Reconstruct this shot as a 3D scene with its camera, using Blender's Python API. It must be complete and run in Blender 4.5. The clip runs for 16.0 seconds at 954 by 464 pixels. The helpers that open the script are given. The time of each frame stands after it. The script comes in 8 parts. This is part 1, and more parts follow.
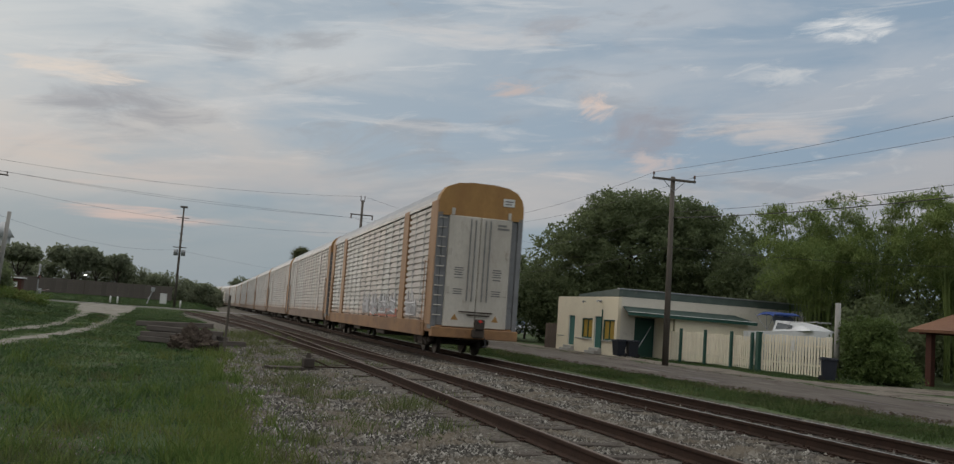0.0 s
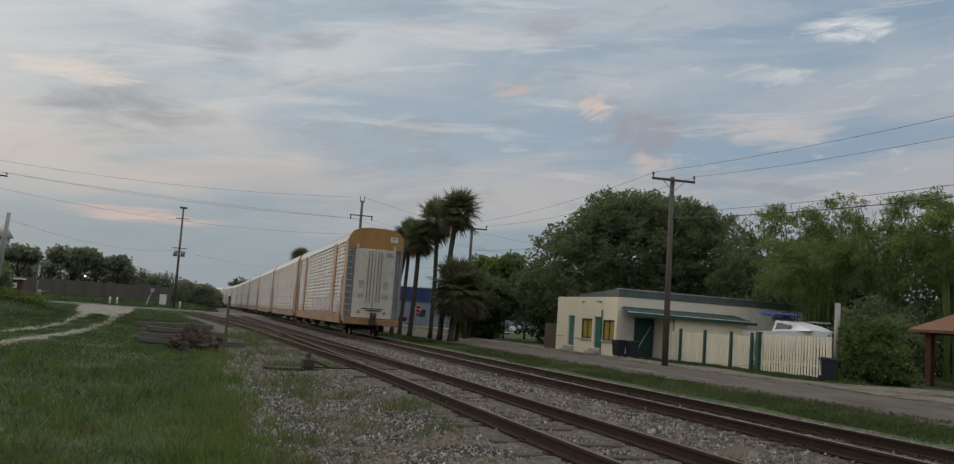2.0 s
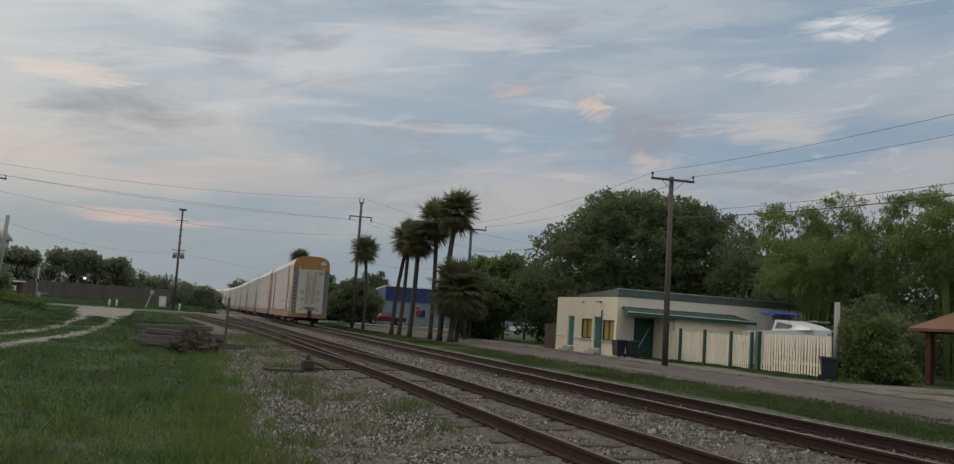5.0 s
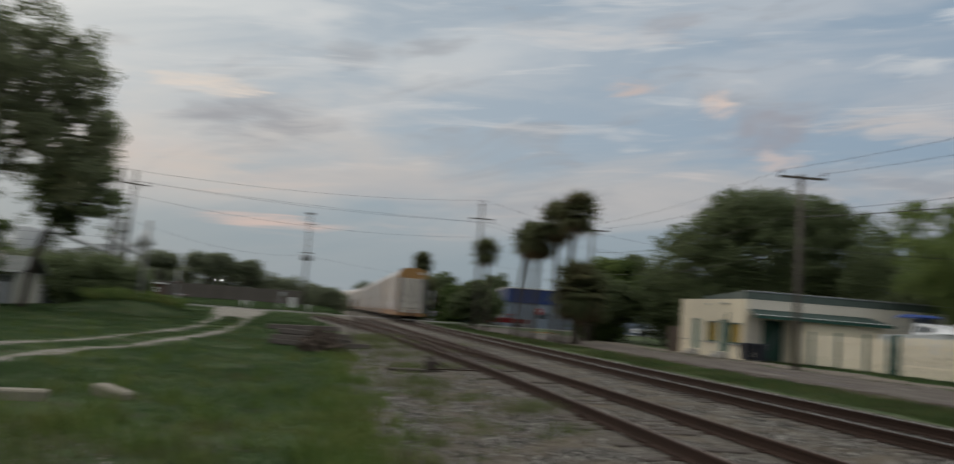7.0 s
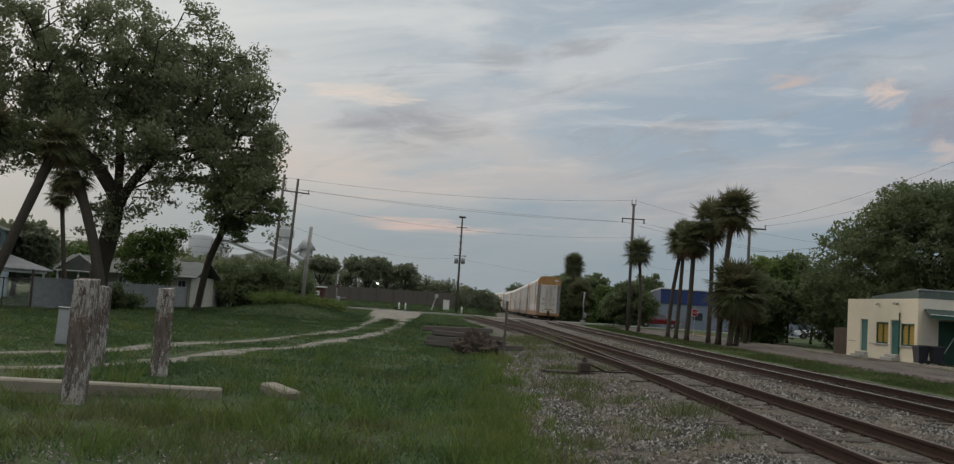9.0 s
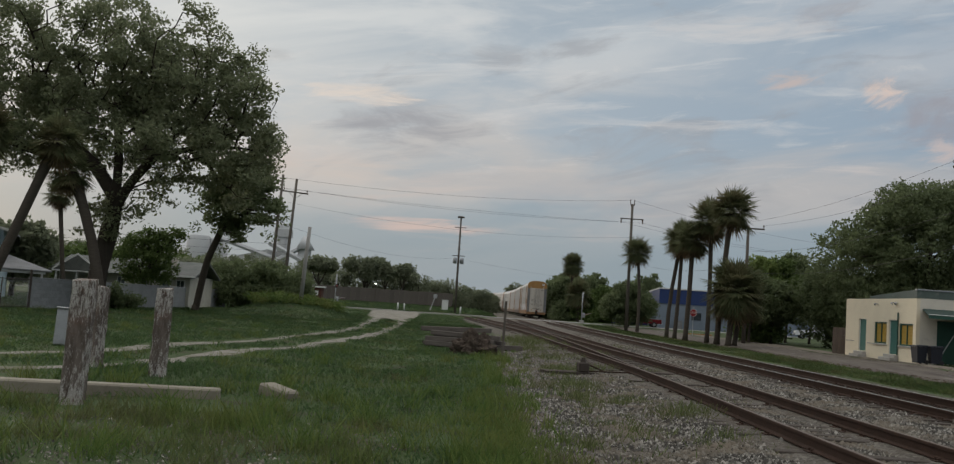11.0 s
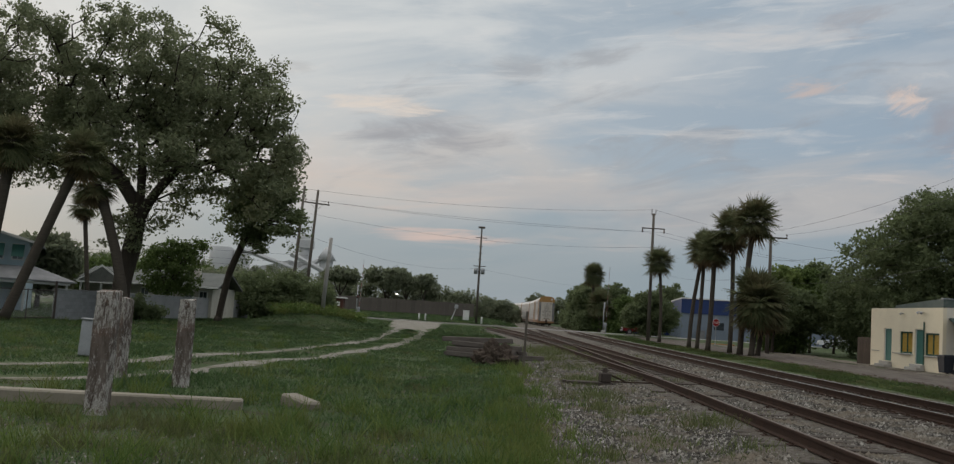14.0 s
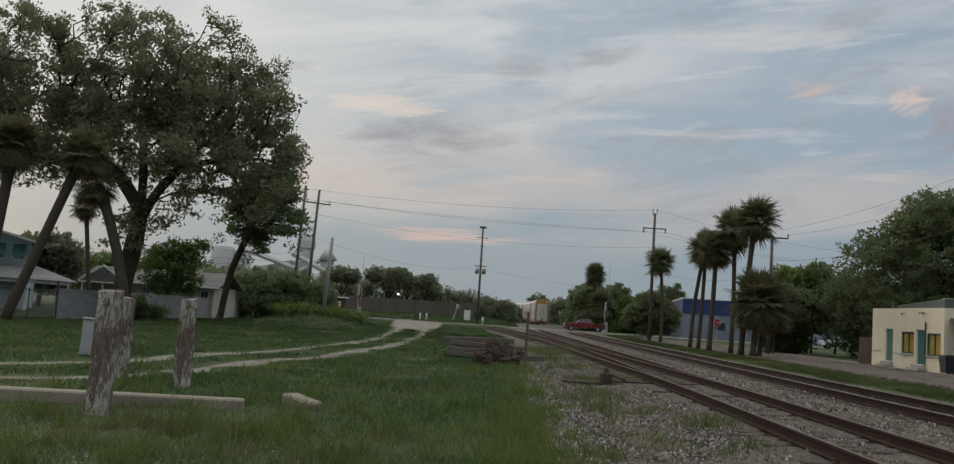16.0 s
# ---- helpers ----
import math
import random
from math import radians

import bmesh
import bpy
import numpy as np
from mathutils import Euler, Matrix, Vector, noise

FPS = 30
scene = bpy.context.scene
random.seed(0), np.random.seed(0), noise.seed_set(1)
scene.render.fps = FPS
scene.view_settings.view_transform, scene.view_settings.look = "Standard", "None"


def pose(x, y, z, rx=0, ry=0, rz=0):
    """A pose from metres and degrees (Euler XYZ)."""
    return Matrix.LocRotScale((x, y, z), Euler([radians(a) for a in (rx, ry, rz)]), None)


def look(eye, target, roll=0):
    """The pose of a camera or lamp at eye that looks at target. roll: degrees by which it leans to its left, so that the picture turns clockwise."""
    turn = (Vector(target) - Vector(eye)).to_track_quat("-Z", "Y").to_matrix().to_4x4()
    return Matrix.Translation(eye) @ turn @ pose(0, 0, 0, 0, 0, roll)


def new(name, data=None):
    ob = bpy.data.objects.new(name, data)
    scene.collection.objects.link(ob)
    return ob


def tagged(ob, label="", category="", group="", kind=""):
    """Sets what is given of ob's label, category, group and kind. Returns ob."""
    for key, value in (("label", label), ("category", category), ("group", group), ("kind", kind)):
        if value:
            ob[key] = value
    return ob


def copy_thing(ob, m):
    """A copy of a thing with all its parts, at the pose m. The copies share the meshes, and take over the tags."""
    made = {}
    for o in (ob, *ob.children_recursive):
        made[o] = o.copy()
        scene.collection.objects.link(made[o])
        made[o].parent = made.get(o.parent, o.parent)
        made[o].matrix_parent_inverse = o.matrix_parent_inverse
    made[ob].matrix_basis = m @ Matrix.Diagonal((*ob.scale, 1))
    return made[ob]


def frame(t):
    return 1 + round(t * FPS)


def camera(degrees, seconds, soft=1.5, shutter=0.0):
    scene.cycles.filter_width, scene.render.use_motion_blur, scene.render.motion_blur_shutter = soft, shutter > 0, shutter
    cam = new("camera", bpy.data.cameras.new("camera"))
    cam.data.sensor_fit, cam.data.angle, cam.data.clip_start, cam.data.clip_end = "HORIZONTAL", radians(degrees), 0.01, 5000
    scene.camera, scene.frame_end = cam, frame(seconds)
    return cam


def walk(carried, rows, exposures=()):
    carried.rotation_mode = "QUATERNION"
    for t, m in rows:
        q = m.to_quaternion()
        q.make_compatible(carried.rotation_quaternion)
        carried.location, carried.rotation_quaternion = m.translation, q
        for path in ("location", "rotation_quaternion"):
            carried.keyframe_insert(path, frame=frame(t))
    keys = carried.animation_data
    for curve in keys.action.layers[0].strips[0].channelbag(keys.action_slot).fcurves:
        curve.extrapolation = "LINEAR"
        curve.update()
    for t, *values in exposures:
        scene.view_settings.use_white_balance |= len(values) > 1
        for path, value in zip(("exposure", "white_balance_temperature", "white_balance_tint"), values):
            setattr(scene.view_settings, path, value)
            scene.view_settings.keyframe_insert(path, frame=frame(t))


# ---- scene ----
# camera: carried, standing on the gravel beside the siding; it only turns
cam = camera(53.95, 16.0, soft=1.25, shutter=0.5)
EYE = 1.59
VIEW = [
    (0, -16.35, 5.41, -4.11), (0.5, -16.33, 5.42, -4.04), (1, -16.33, 5.42, -4.00), (1.5, -16.35, 5.42, -4.02), (2, -16.37, 5.44, -4.04),
    (2.5, -16.36, 5.43, -3.98), (3, -16.33, 5.47, -4.06), (3.5, -16.32, 5.48, -4.02), (4, -16.27, 5.48, -3.92), (6.5, -16.52, 5.48, -3.64),
    (6.7, -16.22, 5.32, -3.81), (6.8, -15.58, 5.23, -3.89), (6.9, -12.68, 5.15, -3.97), (7, -8.99, 5.07, -4.06), (7.1, -5.76, 4.97, -4.01),
    (7.2, -3.38, 4.87, -3.97), (7.3, -1.66, 4.77, -3.93), (7.4, -0.98, 4.67, -3.88), (7.5, -0.45, 4.57, -3.84), (8, 0.32, 4.54, -3.82),
    (8.5, 0.33, 4.53, -3.85), (9, 0.28, 4.54, -3.82), (11.5, 0.20, 4.55, -3.80), (12, 1.10, 4.89, -3.70), (12.5, 1.66, 5.08, -3.70),
    (13, 1.62, 5.08, -3.72), (13.5, 1.55, 5.08, -3.68), (14, 1.49, 5.09, -3.68), (14.5, 1.43, 5.09, -3.65), (15, 1.38, 5.09, -3.65),
    (15.5, 1.31, 5.10, -3.64), (16, 1.56, 5.08, -3.71)]
walk(cam, [(t, pose(0, 0, EYE, 90 + p, r, y)) for t, y, p, r in VIEW])

# ---- light: dusk under broken cloud, the low sun behind the cloud on the left ----
SUN_AZ, SUN_EL = 38.0, 9.0      # degrees to the left of the tracks, and up
world = bpy.data.worlds.new("dusk_sky")
scene.world = world
world.use_nodes = True
wn, wl = world.node_tree.nodes, world.node_tree.links
wn.clear()


def wnode(kind, **values):
    n = wn.new(kind)
    for k, v in values.items():
        if k == "op":
            n.operation = v
        else:
            n.inputs[k].default_value = v
    return n


def wmath(op, a, b=None, c=None, clamp=False):
    n = wn.new("ShaderNodeMath")
    n.operation, n.use_clamp = op, clamp
    for i, v in enumerate((a, b, c)):
        if v is None:
            continue
        if isinstance(v, (int, float)):
            n.inputs[i].default_value = v
        else:
            wl.new(v, n.inputs[i])
    return n.outputs[0]


def wmix(f, a, b):
    n = wn.new("ShaderNodeMix")
    n.data_type = "RGBA"
    for i, v in ((0, f), (6, a), (7, b)):
        if isinstance(v, (int, float)):
            n.inputs[i].default_value = v
        elif isinstance(v, tuple):
            n.inputs[i].default_value = (*v, 1)
        else:
            wl.new(v, n.inputs[i])
    return n.outputs[2]


def wsmooth(v, lo, hi, to0=0.0, to1=1.0):
    n = wn.new("ShaderNodeMapRange")
    n.interpolation_type = "SMOOTHSTEP"
    wl.new(v, n.inputs[0])
    n.inputs[1].default_value, n.inputs[2].default_value = lo, hi
    n.inputs[3].default_value, n.inputs[4].default_value = to0, to1
    return n.outputs[0]


coord = wn.new("ShaderNodeTexCoord")
sep = wn.new("ShaderNodeSeparateXYZ")
wl.new(coord.outputs["Generated"], sep.inputs[0])
dx, dy, dz = sep.outputs
up = wmath("MAXIMUM", dz, 0.0)
az = wmath("ARCTAN2", wmath("MULTIPLY", dx, -1.0), dy)     # to the left of the tracks, radians
el = wmath("ARCSINE", dz)


def degrees_of(v):
    return wmath("MULTIPLY", v, 57.2958)


AZ, EL = degrees_of(az), degrees_of(el)


def cloud_noise(wide, tall, detail, rough, dist, offset):
    """Noise in patches about that many degrees wide and tall, tilted like drawn-out cloud."""
    cb = wn.new("ShaderNodeCombineXYZ")
    wl.new(wmath("DIVIDE", wmath("ADD", AZ, wmath("MULTIPLY", EL, 0.7)), wide), cb.inputs[0])
    wl.new(wmath("DIVIDE", wmath("ADD", EL, wmath("MULTIPLY", AZ, 0.05)), tall), cb.inputs[1])
    cb.inputs[2].default_value = offset
    n = wnode("ShaderNodeTexNoise", Scale=1.0, Detail=detail, Roughness=rough, Distortion=dist)
    wl.new(cb.outputs[0], n.inputs[0])
    return n.outputs[0]


broad = cloud_noise(17.0, 4.6, 7, 0.55, 0.5, 3.7)
puff = cloud_noise(9.0, 2.8, 8, 0.60, 0.6, 11.3)
streak = cloud_noise(12.0, 1.5, 7, 0.62, 0.8, 21.9)
fine = cloud_noise(4.5, 1.3, 8, 0.66, 0.7, 33.1)
sky = wn.new("ShaderNodeTexSky")
sky.sky_type, sky.sun_disc = "NISHITA", False
sky.sun_elevation, sky.sun_rotation = radians(SUN_EL), radians(-SUN_AZ)
sky.air_density, sky.dust_density = 1.0, 1.5
blue = wn.new("ShaderNodeVectorMath")
blue.operation = "SCALE"
wl.new(sky.outputs[0], blue.inputs[0])
blue.inputs["Scale"].default_value = 0.07
leftness = wsmooth(AZ, -45.0, 30.0)
# clear air: steel blue low down and to the right, paler high on the left
clear = wmix(wsmooth(EL, 2.0, 12.0), (0.245, 0.305, 0.365), wmix(leftness, (0.245, 0.33, 0.445), (0.43, 0.475, 0.53)))
base = wmix(0.94, blue.outputs[0], clear)
# thin veil of cloud, warm and pale in the middle heights
veil_col = wmix(wsmooth(EL, 17.0, 8.0), wmix(leftness, (0.37, 0.415, 0.49), (0.66, 0.67, 0.68)), wmix(leftness, (0.40, 0.395, 0.42), (0.55, 0.51, 0.49)))
veil = wmath("MULTIPLY", wsmooth(broad, 0.36, 0.62), wsmooth(EL, 3.5, 7.5, 0.12, 0.85))
base = wmix(veil, base, veil_col)
# grey undersides
grey = wmix(leftness, (0.265, 0.29, 0.345), (0.36, 0.365, 0.39))
base = wmix(wmath("MULTIPLY", wmath("MULTIPLY", wsmooth(puff, 0.53, 0.68), wsmooth(EL, 4.0, 7.5)), 0.60), base, grey)
# bright drawn-out streaks
base = wmix(wmath("MULTIPLY", wmath("MULTIPLY", wsmooth(streak, 0.54, 0.72), wsmooth(EL, 2.5, 6.0)), 0.42), base, wmix(wsmooth(EL, 14.0, 5.0), (0.62, 0.62, 0.64), (0.58, 0.47, 0.43)))
base = wmix(wmath("MULTIPLY", wmath("MULTIPLY", wsmooth(fine, 0.56, 0.74), wsmooth(EL, 6.0, 10.0)), 0.40), base, (0.60, 0.59, 0.60))
# brightness behind the cloud round the hidden sun
sun_side = wmath("ADD", wmath("MULTIPLY", dx, -math.sin(radians(SUN_AZ))), wmath("MULTIPLY", dy, math.cos(radians(SUN_AZ))))
base = wmix(wmath("MULTIPLY", wmath("MULTIPLY", wsmooth(sun_side, 0.80, 1.0), wsmooth(EL, 4.0, 16.0)), 0.55), base, (0.78, 0.76, 0.74))


def one_cloud(az0, el0, wide, tall, colour, power, seed):
    """A cloud of its own in the sky: azimuth to the left, elevation, half width and half height in degrees."""
    u = wmath("DIVIDE", wmath("SUBTRACT", AZ, az0), wide)
    v = wmath("DIVIDE", wmath("SUBTRACT", EL, el0), tall)
    d2 = wmath("ADD", wmath("MULTIPLY", u, u), wmath("MULTIPLY", v, v))
    n = cloud_noise(wide * 0.9, tall * 0.9, 7, 0.62, 0.7, seed * 3.3 + 50)
    shape = wmath("SUBTRACT", wmath("MULTIPLY", n, 3.0), wmath("ADD", wmath("MULTIPLY", d2, 0.8), 0.75))
    return wmath("MULTIPLY", wsmooth(shape, 0.0, 1.1), power), colour


for cl in ((-25.5, 11.8, 4.4, 1.9, (0.29, 0.29, 0.34), 0.8, 1.0), (-22.6, 13.4, 1.4, 1.1, (0.62, 0.50, 0.46), 0.9, 3.0), (-26.4, 10.2, 2.2, 0.9, (0.50, 0.43, 0.43), 0.8, 10.0),
           (-17.6, 14.3, 2.2, 0.8, (0.50, 0.42, 0.41), 0.8, 5.0), (-37.6, 17.9, 3.2, 0.9, (0.66, 0.67, 0.70), 0.9, 2.0), (-33.2, 15.4, 2.8, 0.9, (0.56, 0.57, 0.60), 0.7, 11.0),
           (5.0, 10.6, 6.0, 1.7, (0.31, 0.315, 0.35), 0.85, 4.0), (4.2, 4.7, 5.0, 0.6, (0.60, 0.46, 0.42), 0.8, 6.0), (12.0, 8.0, 8.0, 1.3, (0.56, 0.49, 0.46), 0.6, 12.0),
           (-14.5, 17.2, 6.0, 0.9, (0.55, 0.54, 0.56), 0.7, 7.0), (-33.0, 12.2, 5.5, 1.1, (0.52, 0.48, 0.48), 0.7, 8.0), (-20.0, 17.9, 2.4, 1.2, (0.33, 0.33, 0.37), 0.6, 13.0),
           (8.0, 12.3, 4.0, 0.7, (0.68, 0.60, 0.55), 0.8, 9.0), (-4.0, 7.4, 12.0, 1.2, (0.42, 0.41, 0.43), 0.6, 14.0)):
    f, col = one_cloud(*cl)
    base = wmix(f, base, col)
# thinner, brighter cloud towards the zenith
base = wmix(wmath("MULTIPLY", wsmooth(EL, 24.0, 48.0), wsmooth(broad, 0.25, 0.6, 0.7, 1.0)), base, (1.24, 1.24, 1.27))
# the ground's side of the world, below the horizon
base = wmix(wsmooth(dz, 0.0, -0.05), base, (0.10, 0.11, 0.09))
bg = wn.new("ShaderNodeBackground")
tone = wn.new("ShaderNodeMix")
tone.data_type, tone.blend_type = "RGBA", "MULTIPLY"
tone.inputs[0].default_value = 1.0
tone.inputs[7].default_value = (1.005, 1.0, 0.955, 1)
wl.new(base, tone.inputs[6])
wl.new(tone.outputs[2], bg.inputs[0])
bg.inputs[1].default_value = 1.08
wout = wn.new("ShaderNodeOutputWorld")
wl.new(bg.outputs[0], wout.inputs[0])

sun = new("sun", bpy.data.lights.new("sun", "SUN"))
sun.data.energy, sun.data.angle, sun.data.color = 0.9, radians(20), (1.0, 0.86, 0.72)
sa, se = radians(SUN_AZ), radians(SUN_EL)
sun.matrix_world = look((-math.sin(sa) * 50, math.cos(sa) * 50, 50 * math.tan(se)), (0, 0, 0))
scene.view_settings.exposure = 0.0


# ---- materials ----
class Mat:
    """A node material with short helpers; coordinates are metres in the world or in the object."""

    def __init__(self, name, world_space=False):
        self.m = bpy.data.materials.new(name)
        self.m.use_nodes = True
        self.n, self.l = self.m.node_tree.nodes, self.m.node_tree.links
        self.bsdf = self.n["Principled BSDF"]
        if world_space:
            self.co = self.n.new("ShaderNodeNewGeometry").outputs["Position"]
        else:
            self.co = self.n.new("ShaderNodeTexCoord").outputs["Object"]

    def noise(self, scale, detail=5, rough=0.6, stretch=None, dist=0.0):
        n = self.n.new("ShaderNodeTexNoise")
        n.inputs["Scale"].default_value, n.inputs["Detail"].default_value = scale, detail
        n.inputs["Roughness"].default_value, n.inputs["Distortion"].default_value = rough, dist
        src = self.co
        if stretch:
            mp = self.n.new("ShaderNodeMapping")
            mp.inputs["Scale"].default_value = stretch
            self.l.new(src, mp.inputs[0])
            src = mp.outputs[0]
        self.l.new(src, n.inputs[0])
        return n.outputs[0]

    def voronoi(self, scale, feature="F1", out="Color"):
        n = self.n.new("ShaderNodeTexVoronoi")
        n.feature = feature
        n.inputs["Scale"].default_value = scale
        self.l.new(self.co, n.inputs[0])
        return n.outputs[out]

    def smooth(self, v, lo, hi, a=0.0, b=1.0):
        n = self.n.new("ShaderNodeMapRange")
        n.interpolation_type = "SMOOTHSTEP"
        self.l.new(v, n.inputs[0])
        for i, x in enumerate((lo, hi, a, b)):
            n.inputs[i + 1].default_value = x
        return n.outputs[0]

    def math(self, op, a, b=0.0):
        n = self.n.new("ShaderNodeMath")
        n.operation = op
        for i, v in enumerate((a, b)):
            if isinstance(v, (int, float)):
                n.inputs[i].default_value = v
            else:
                self.l.new(v, n.inputs[i])
        return n.outputs[0]

    def axis(self, i):
        n = self.n.new("ShaderNodeSeparateXYZ")
        self.l.new(self.co, n.inputs[0])
        return n.outputs[i]

    def mix(self, f, a, b, blend="MIX"):
        n = self.n.new("ShaderNodeMix")
        n.data_type, n.blend_type = "RGBA", blend
        for i, v in ((0, f), (6, a), (7, b)):
            if isinstance(v, (int, float)):
                n.inputs[i].default_value = v
            elif isinstance(v, tuple):
                n.inputs[i].default_value = (*v, 1)
            else:
                self.l.new(v, n.inputs[i])
        return n.outputs[2]

    def chance(self):
        return self.n.new("ShaderNodeObjectInfo").outputs["Random"]

    def island(self):
        return self.n.new("ShaderNodeNewGeometry").outputs["Random Per Island"]

    def done(self, colour, rough=0.8, metal=0.0, bump=None, strength=0.3, dist=0.02, spec=0.3):
        for key, v in (("Base Color", colour), ("Roughness", rough), ("Metallic", metal), ("Specular IOR Level", spec)):
            if isinstance(v, tuple):
                self.bsdf.inputs[key].default_value = (*v, 1)
            elif isinstance(v, (int, float)):
                self.bsdf.inputs[key].default_value = v
            else:
                self.l.new(v, self.bsdf.inputs[key])
        if bump is not None:
            b = self.n.new("ShaderNodeBump")
            b.inputs["Strength"].default_value, b.inputs["Distance"].default_value = strength, dist
            self.l.new(bump, b.inputs["Height"])
            self.l.new(b.outputs[0], self.bsdf.inputs["Normal"])
        return self.m


def worn(name, a, b, c=None, scale=1.0, rough=0.8, metal=0.0, grain=40.0, dirt=0.35, spec=0.3, stretch=None, vary=0.15):
    """A weathered surface: two tones in large patches, fine grain, and stains of the third colour."""
    m = Mat(name)
    col = m.mix(m.smooth(m.noise(scale, 5, 0.65, stretch), 0.35, 0.65), a, b)
    col = m.mix(m.math("MULTIPLY", m.smooth(m.noise(grain, 4, 0.7, stretch), 0.3, 0.75), 0.35), col, tuple(x * 0.6 for x in a))
    if c:
        col = m.mix(m.math("MULTIPLY", m.smooth(m.noise(scale * 2.7, 7, 0.7, stretch, 0.4), 0.56, 0.72), dirt * 2), col, c)
    if vary:
        col = m.mix(m.math("MULTIPLY", m.chance(), vary * 2), col, tuple(x * 0.55 for x in b))
    return m.done(col, rough, metal, m.noise(grain, 4, 0.7, stretch), 0.25, 0.01, spec)


def leaves(name, a, b, c, rough=0.6, through_light=0.38):
    m = Mat(name, True)
    col = m.mix(m.island(), a, b)
    col = m.mix(m.smooth(m.noise(0.6, 3), 0.45, 0.65), col, c)
    m.done(col, rough, 0.0, spec=0.1)
    tr = m.n.new("ShaderNodeBsdfTranslucent")
    m.l.new(col, tr.inputs[0])
    mx = m.n.new("ShaderNodeMixShader")
    mx.inputs[0].default_value = through_light
    m.l.new(m.bsdf.outputs[0], mx.inputs[1]), m.l.new(tr.outputs[0], mx.inputs[2])
    m.l.new(mx.outputs[0], m.n["Material Output"].inputs[0])
    return m.m


def ground_material():
    """Sandy soil under patchy turf; bare grey gravel along the tracks."""
    m = Mat("turf_and_gravel", True)
    x = m.axis(0)
    big, mid, fine = m.noise(0.25, 5, 0.6), m.noise(1.3, 6, 0.65), m.noise(22, 5, 0.7)
    grass = m.mix(m.smooth(big, 0.35, 0.65), (0.044, 0.070, 0.028), (0.066, 0.092, 0.038))
    grass = m.mix(m.smooth(mid, 0.50, 0.66), grass, (0.052, 0.043, 0.030))
    grass = m.mix(m.math("MULTIPLY", m.smooth(fine, 0.3, 0.7), 0.6), grass, (0.030, 0.042, 0.012))
    stone = m.voronoi(26.0)
    grey = m.mix(m.smooth(stone, 0.15, 0.85), (0.075, 0.066, 0.054), (0.185, 0.168, 0.142))
    grey = m.mix(m.smooth(mid, 0.42, 0.66), grey, (0.115, 0.096, 0.073))
    grey = m.mix(m.math("MULTIPLY", m.smooth(m.voronoi(26.0, "F1", "Distance"), 0.35, 0.75), 0.7), grey, (0.05, 0.045, 0.04))
    edge = m.math("ADD", x, m.math("MULTIPLY", m.math("SUBTRACT", m.noise(1.8, 8, 0.72), 0.5), 3.6))
    bed = m.math("MULTIPLY", m.smooth(edge, 0.35, 1.45), m.smooth(edge, 12.9, 12.2))
    # the bed narrows into weeds beyond the crossing
    bed = m.math("MULTIPLY", bed, m.smooth(m.axis(1), 330.0, 230.0, 0.35, 1.0))
    col = m.mix(bed, grass, grey)
    h = m.math("ADD", fine, m.math("MULTIPLY", m.voronoi(26.0, "F1", "Distance"), 0.8))
    return m.done(col, 0.95, 0, h, 0.6, 0.03, 0.15)


def gravel_material(name, a, b, c, cell=30.0):
    m = Mat(name, True)
    col = m.mix(m.smooth(m.voronoi(cell), 0.1, 0.9), a, b)
    col = m.mix(m.smooth(m.noise(0.9, 6, 0.65), 0.45, 0.7), col, c)
    col = m.mix(m.math("MULTIPLY", m.smooth(m.noise(14, 5, 0.7), 0.4, 0.75), 0.5), col, tuple(v * 0.5 for v in a))
    return m.done(col, 0.95, 0, m.math("ADD", m.voronoi(cell, "F1", "Distance"), m.noise(14, 5, 0.7)), 0.5, 0.02, 0.15)


def road_material():
    """Old brown asphalt with dark damp stains drawn out along the street and sandy patches."""
    m = Mat("worn_brown_asphalt", True)
    col = m.mix(m.smooth(m.noise(1.2, 6, 0.65, (1, 0.35, 1)), 0.35, 0.65), (0.066, 0.054, 0.044), (0.098, 0.083, 0.069))
    col = m.mix(m.smooth(m.noise(0.9, 6, 0.6, (1, 0.22, 1), 0.5), 0.52, 0.58), col, (0.045, 0.032, 0.025))
    col = m.mix(m.smooth(m.noise(0.5, 5, 0.6, (1, 0.4, 1)), 0.58, 0.70), col, (0.135, 0.120, 0.104))
    col = m.mix(m.math("MULTIPLY", m.smooth(m.noise(30, 4), 0.4, 0.75), 0.4), col, (0.06, 0.05, 0.042))
    return m.done(col, m.smooth(m.noise(0.9, 6, 0.6, (1, 0.22, 1), 0.5), 0.55, 0.63, 0.92, 0.55), 0, m.noise(30, 5, 0.7), 0.35, 0.01, 0.25)


def stone_material():
    m = Mat("crushed_limestone", True)
    col = m.mix(m.math("POWER", m.island(), 2.8), (0.030, 0.027, 0.023), (0.285, 0.27, 0.242))
    col = m.mix(m.smooth(m.noise(1.1, 5), 0.42, 0.68), col, (0.125, 0.105, 0.08))
    return m.done(col, 0.9, 0, m.noise(90, 3), 0.2, 0.005, 0.2)


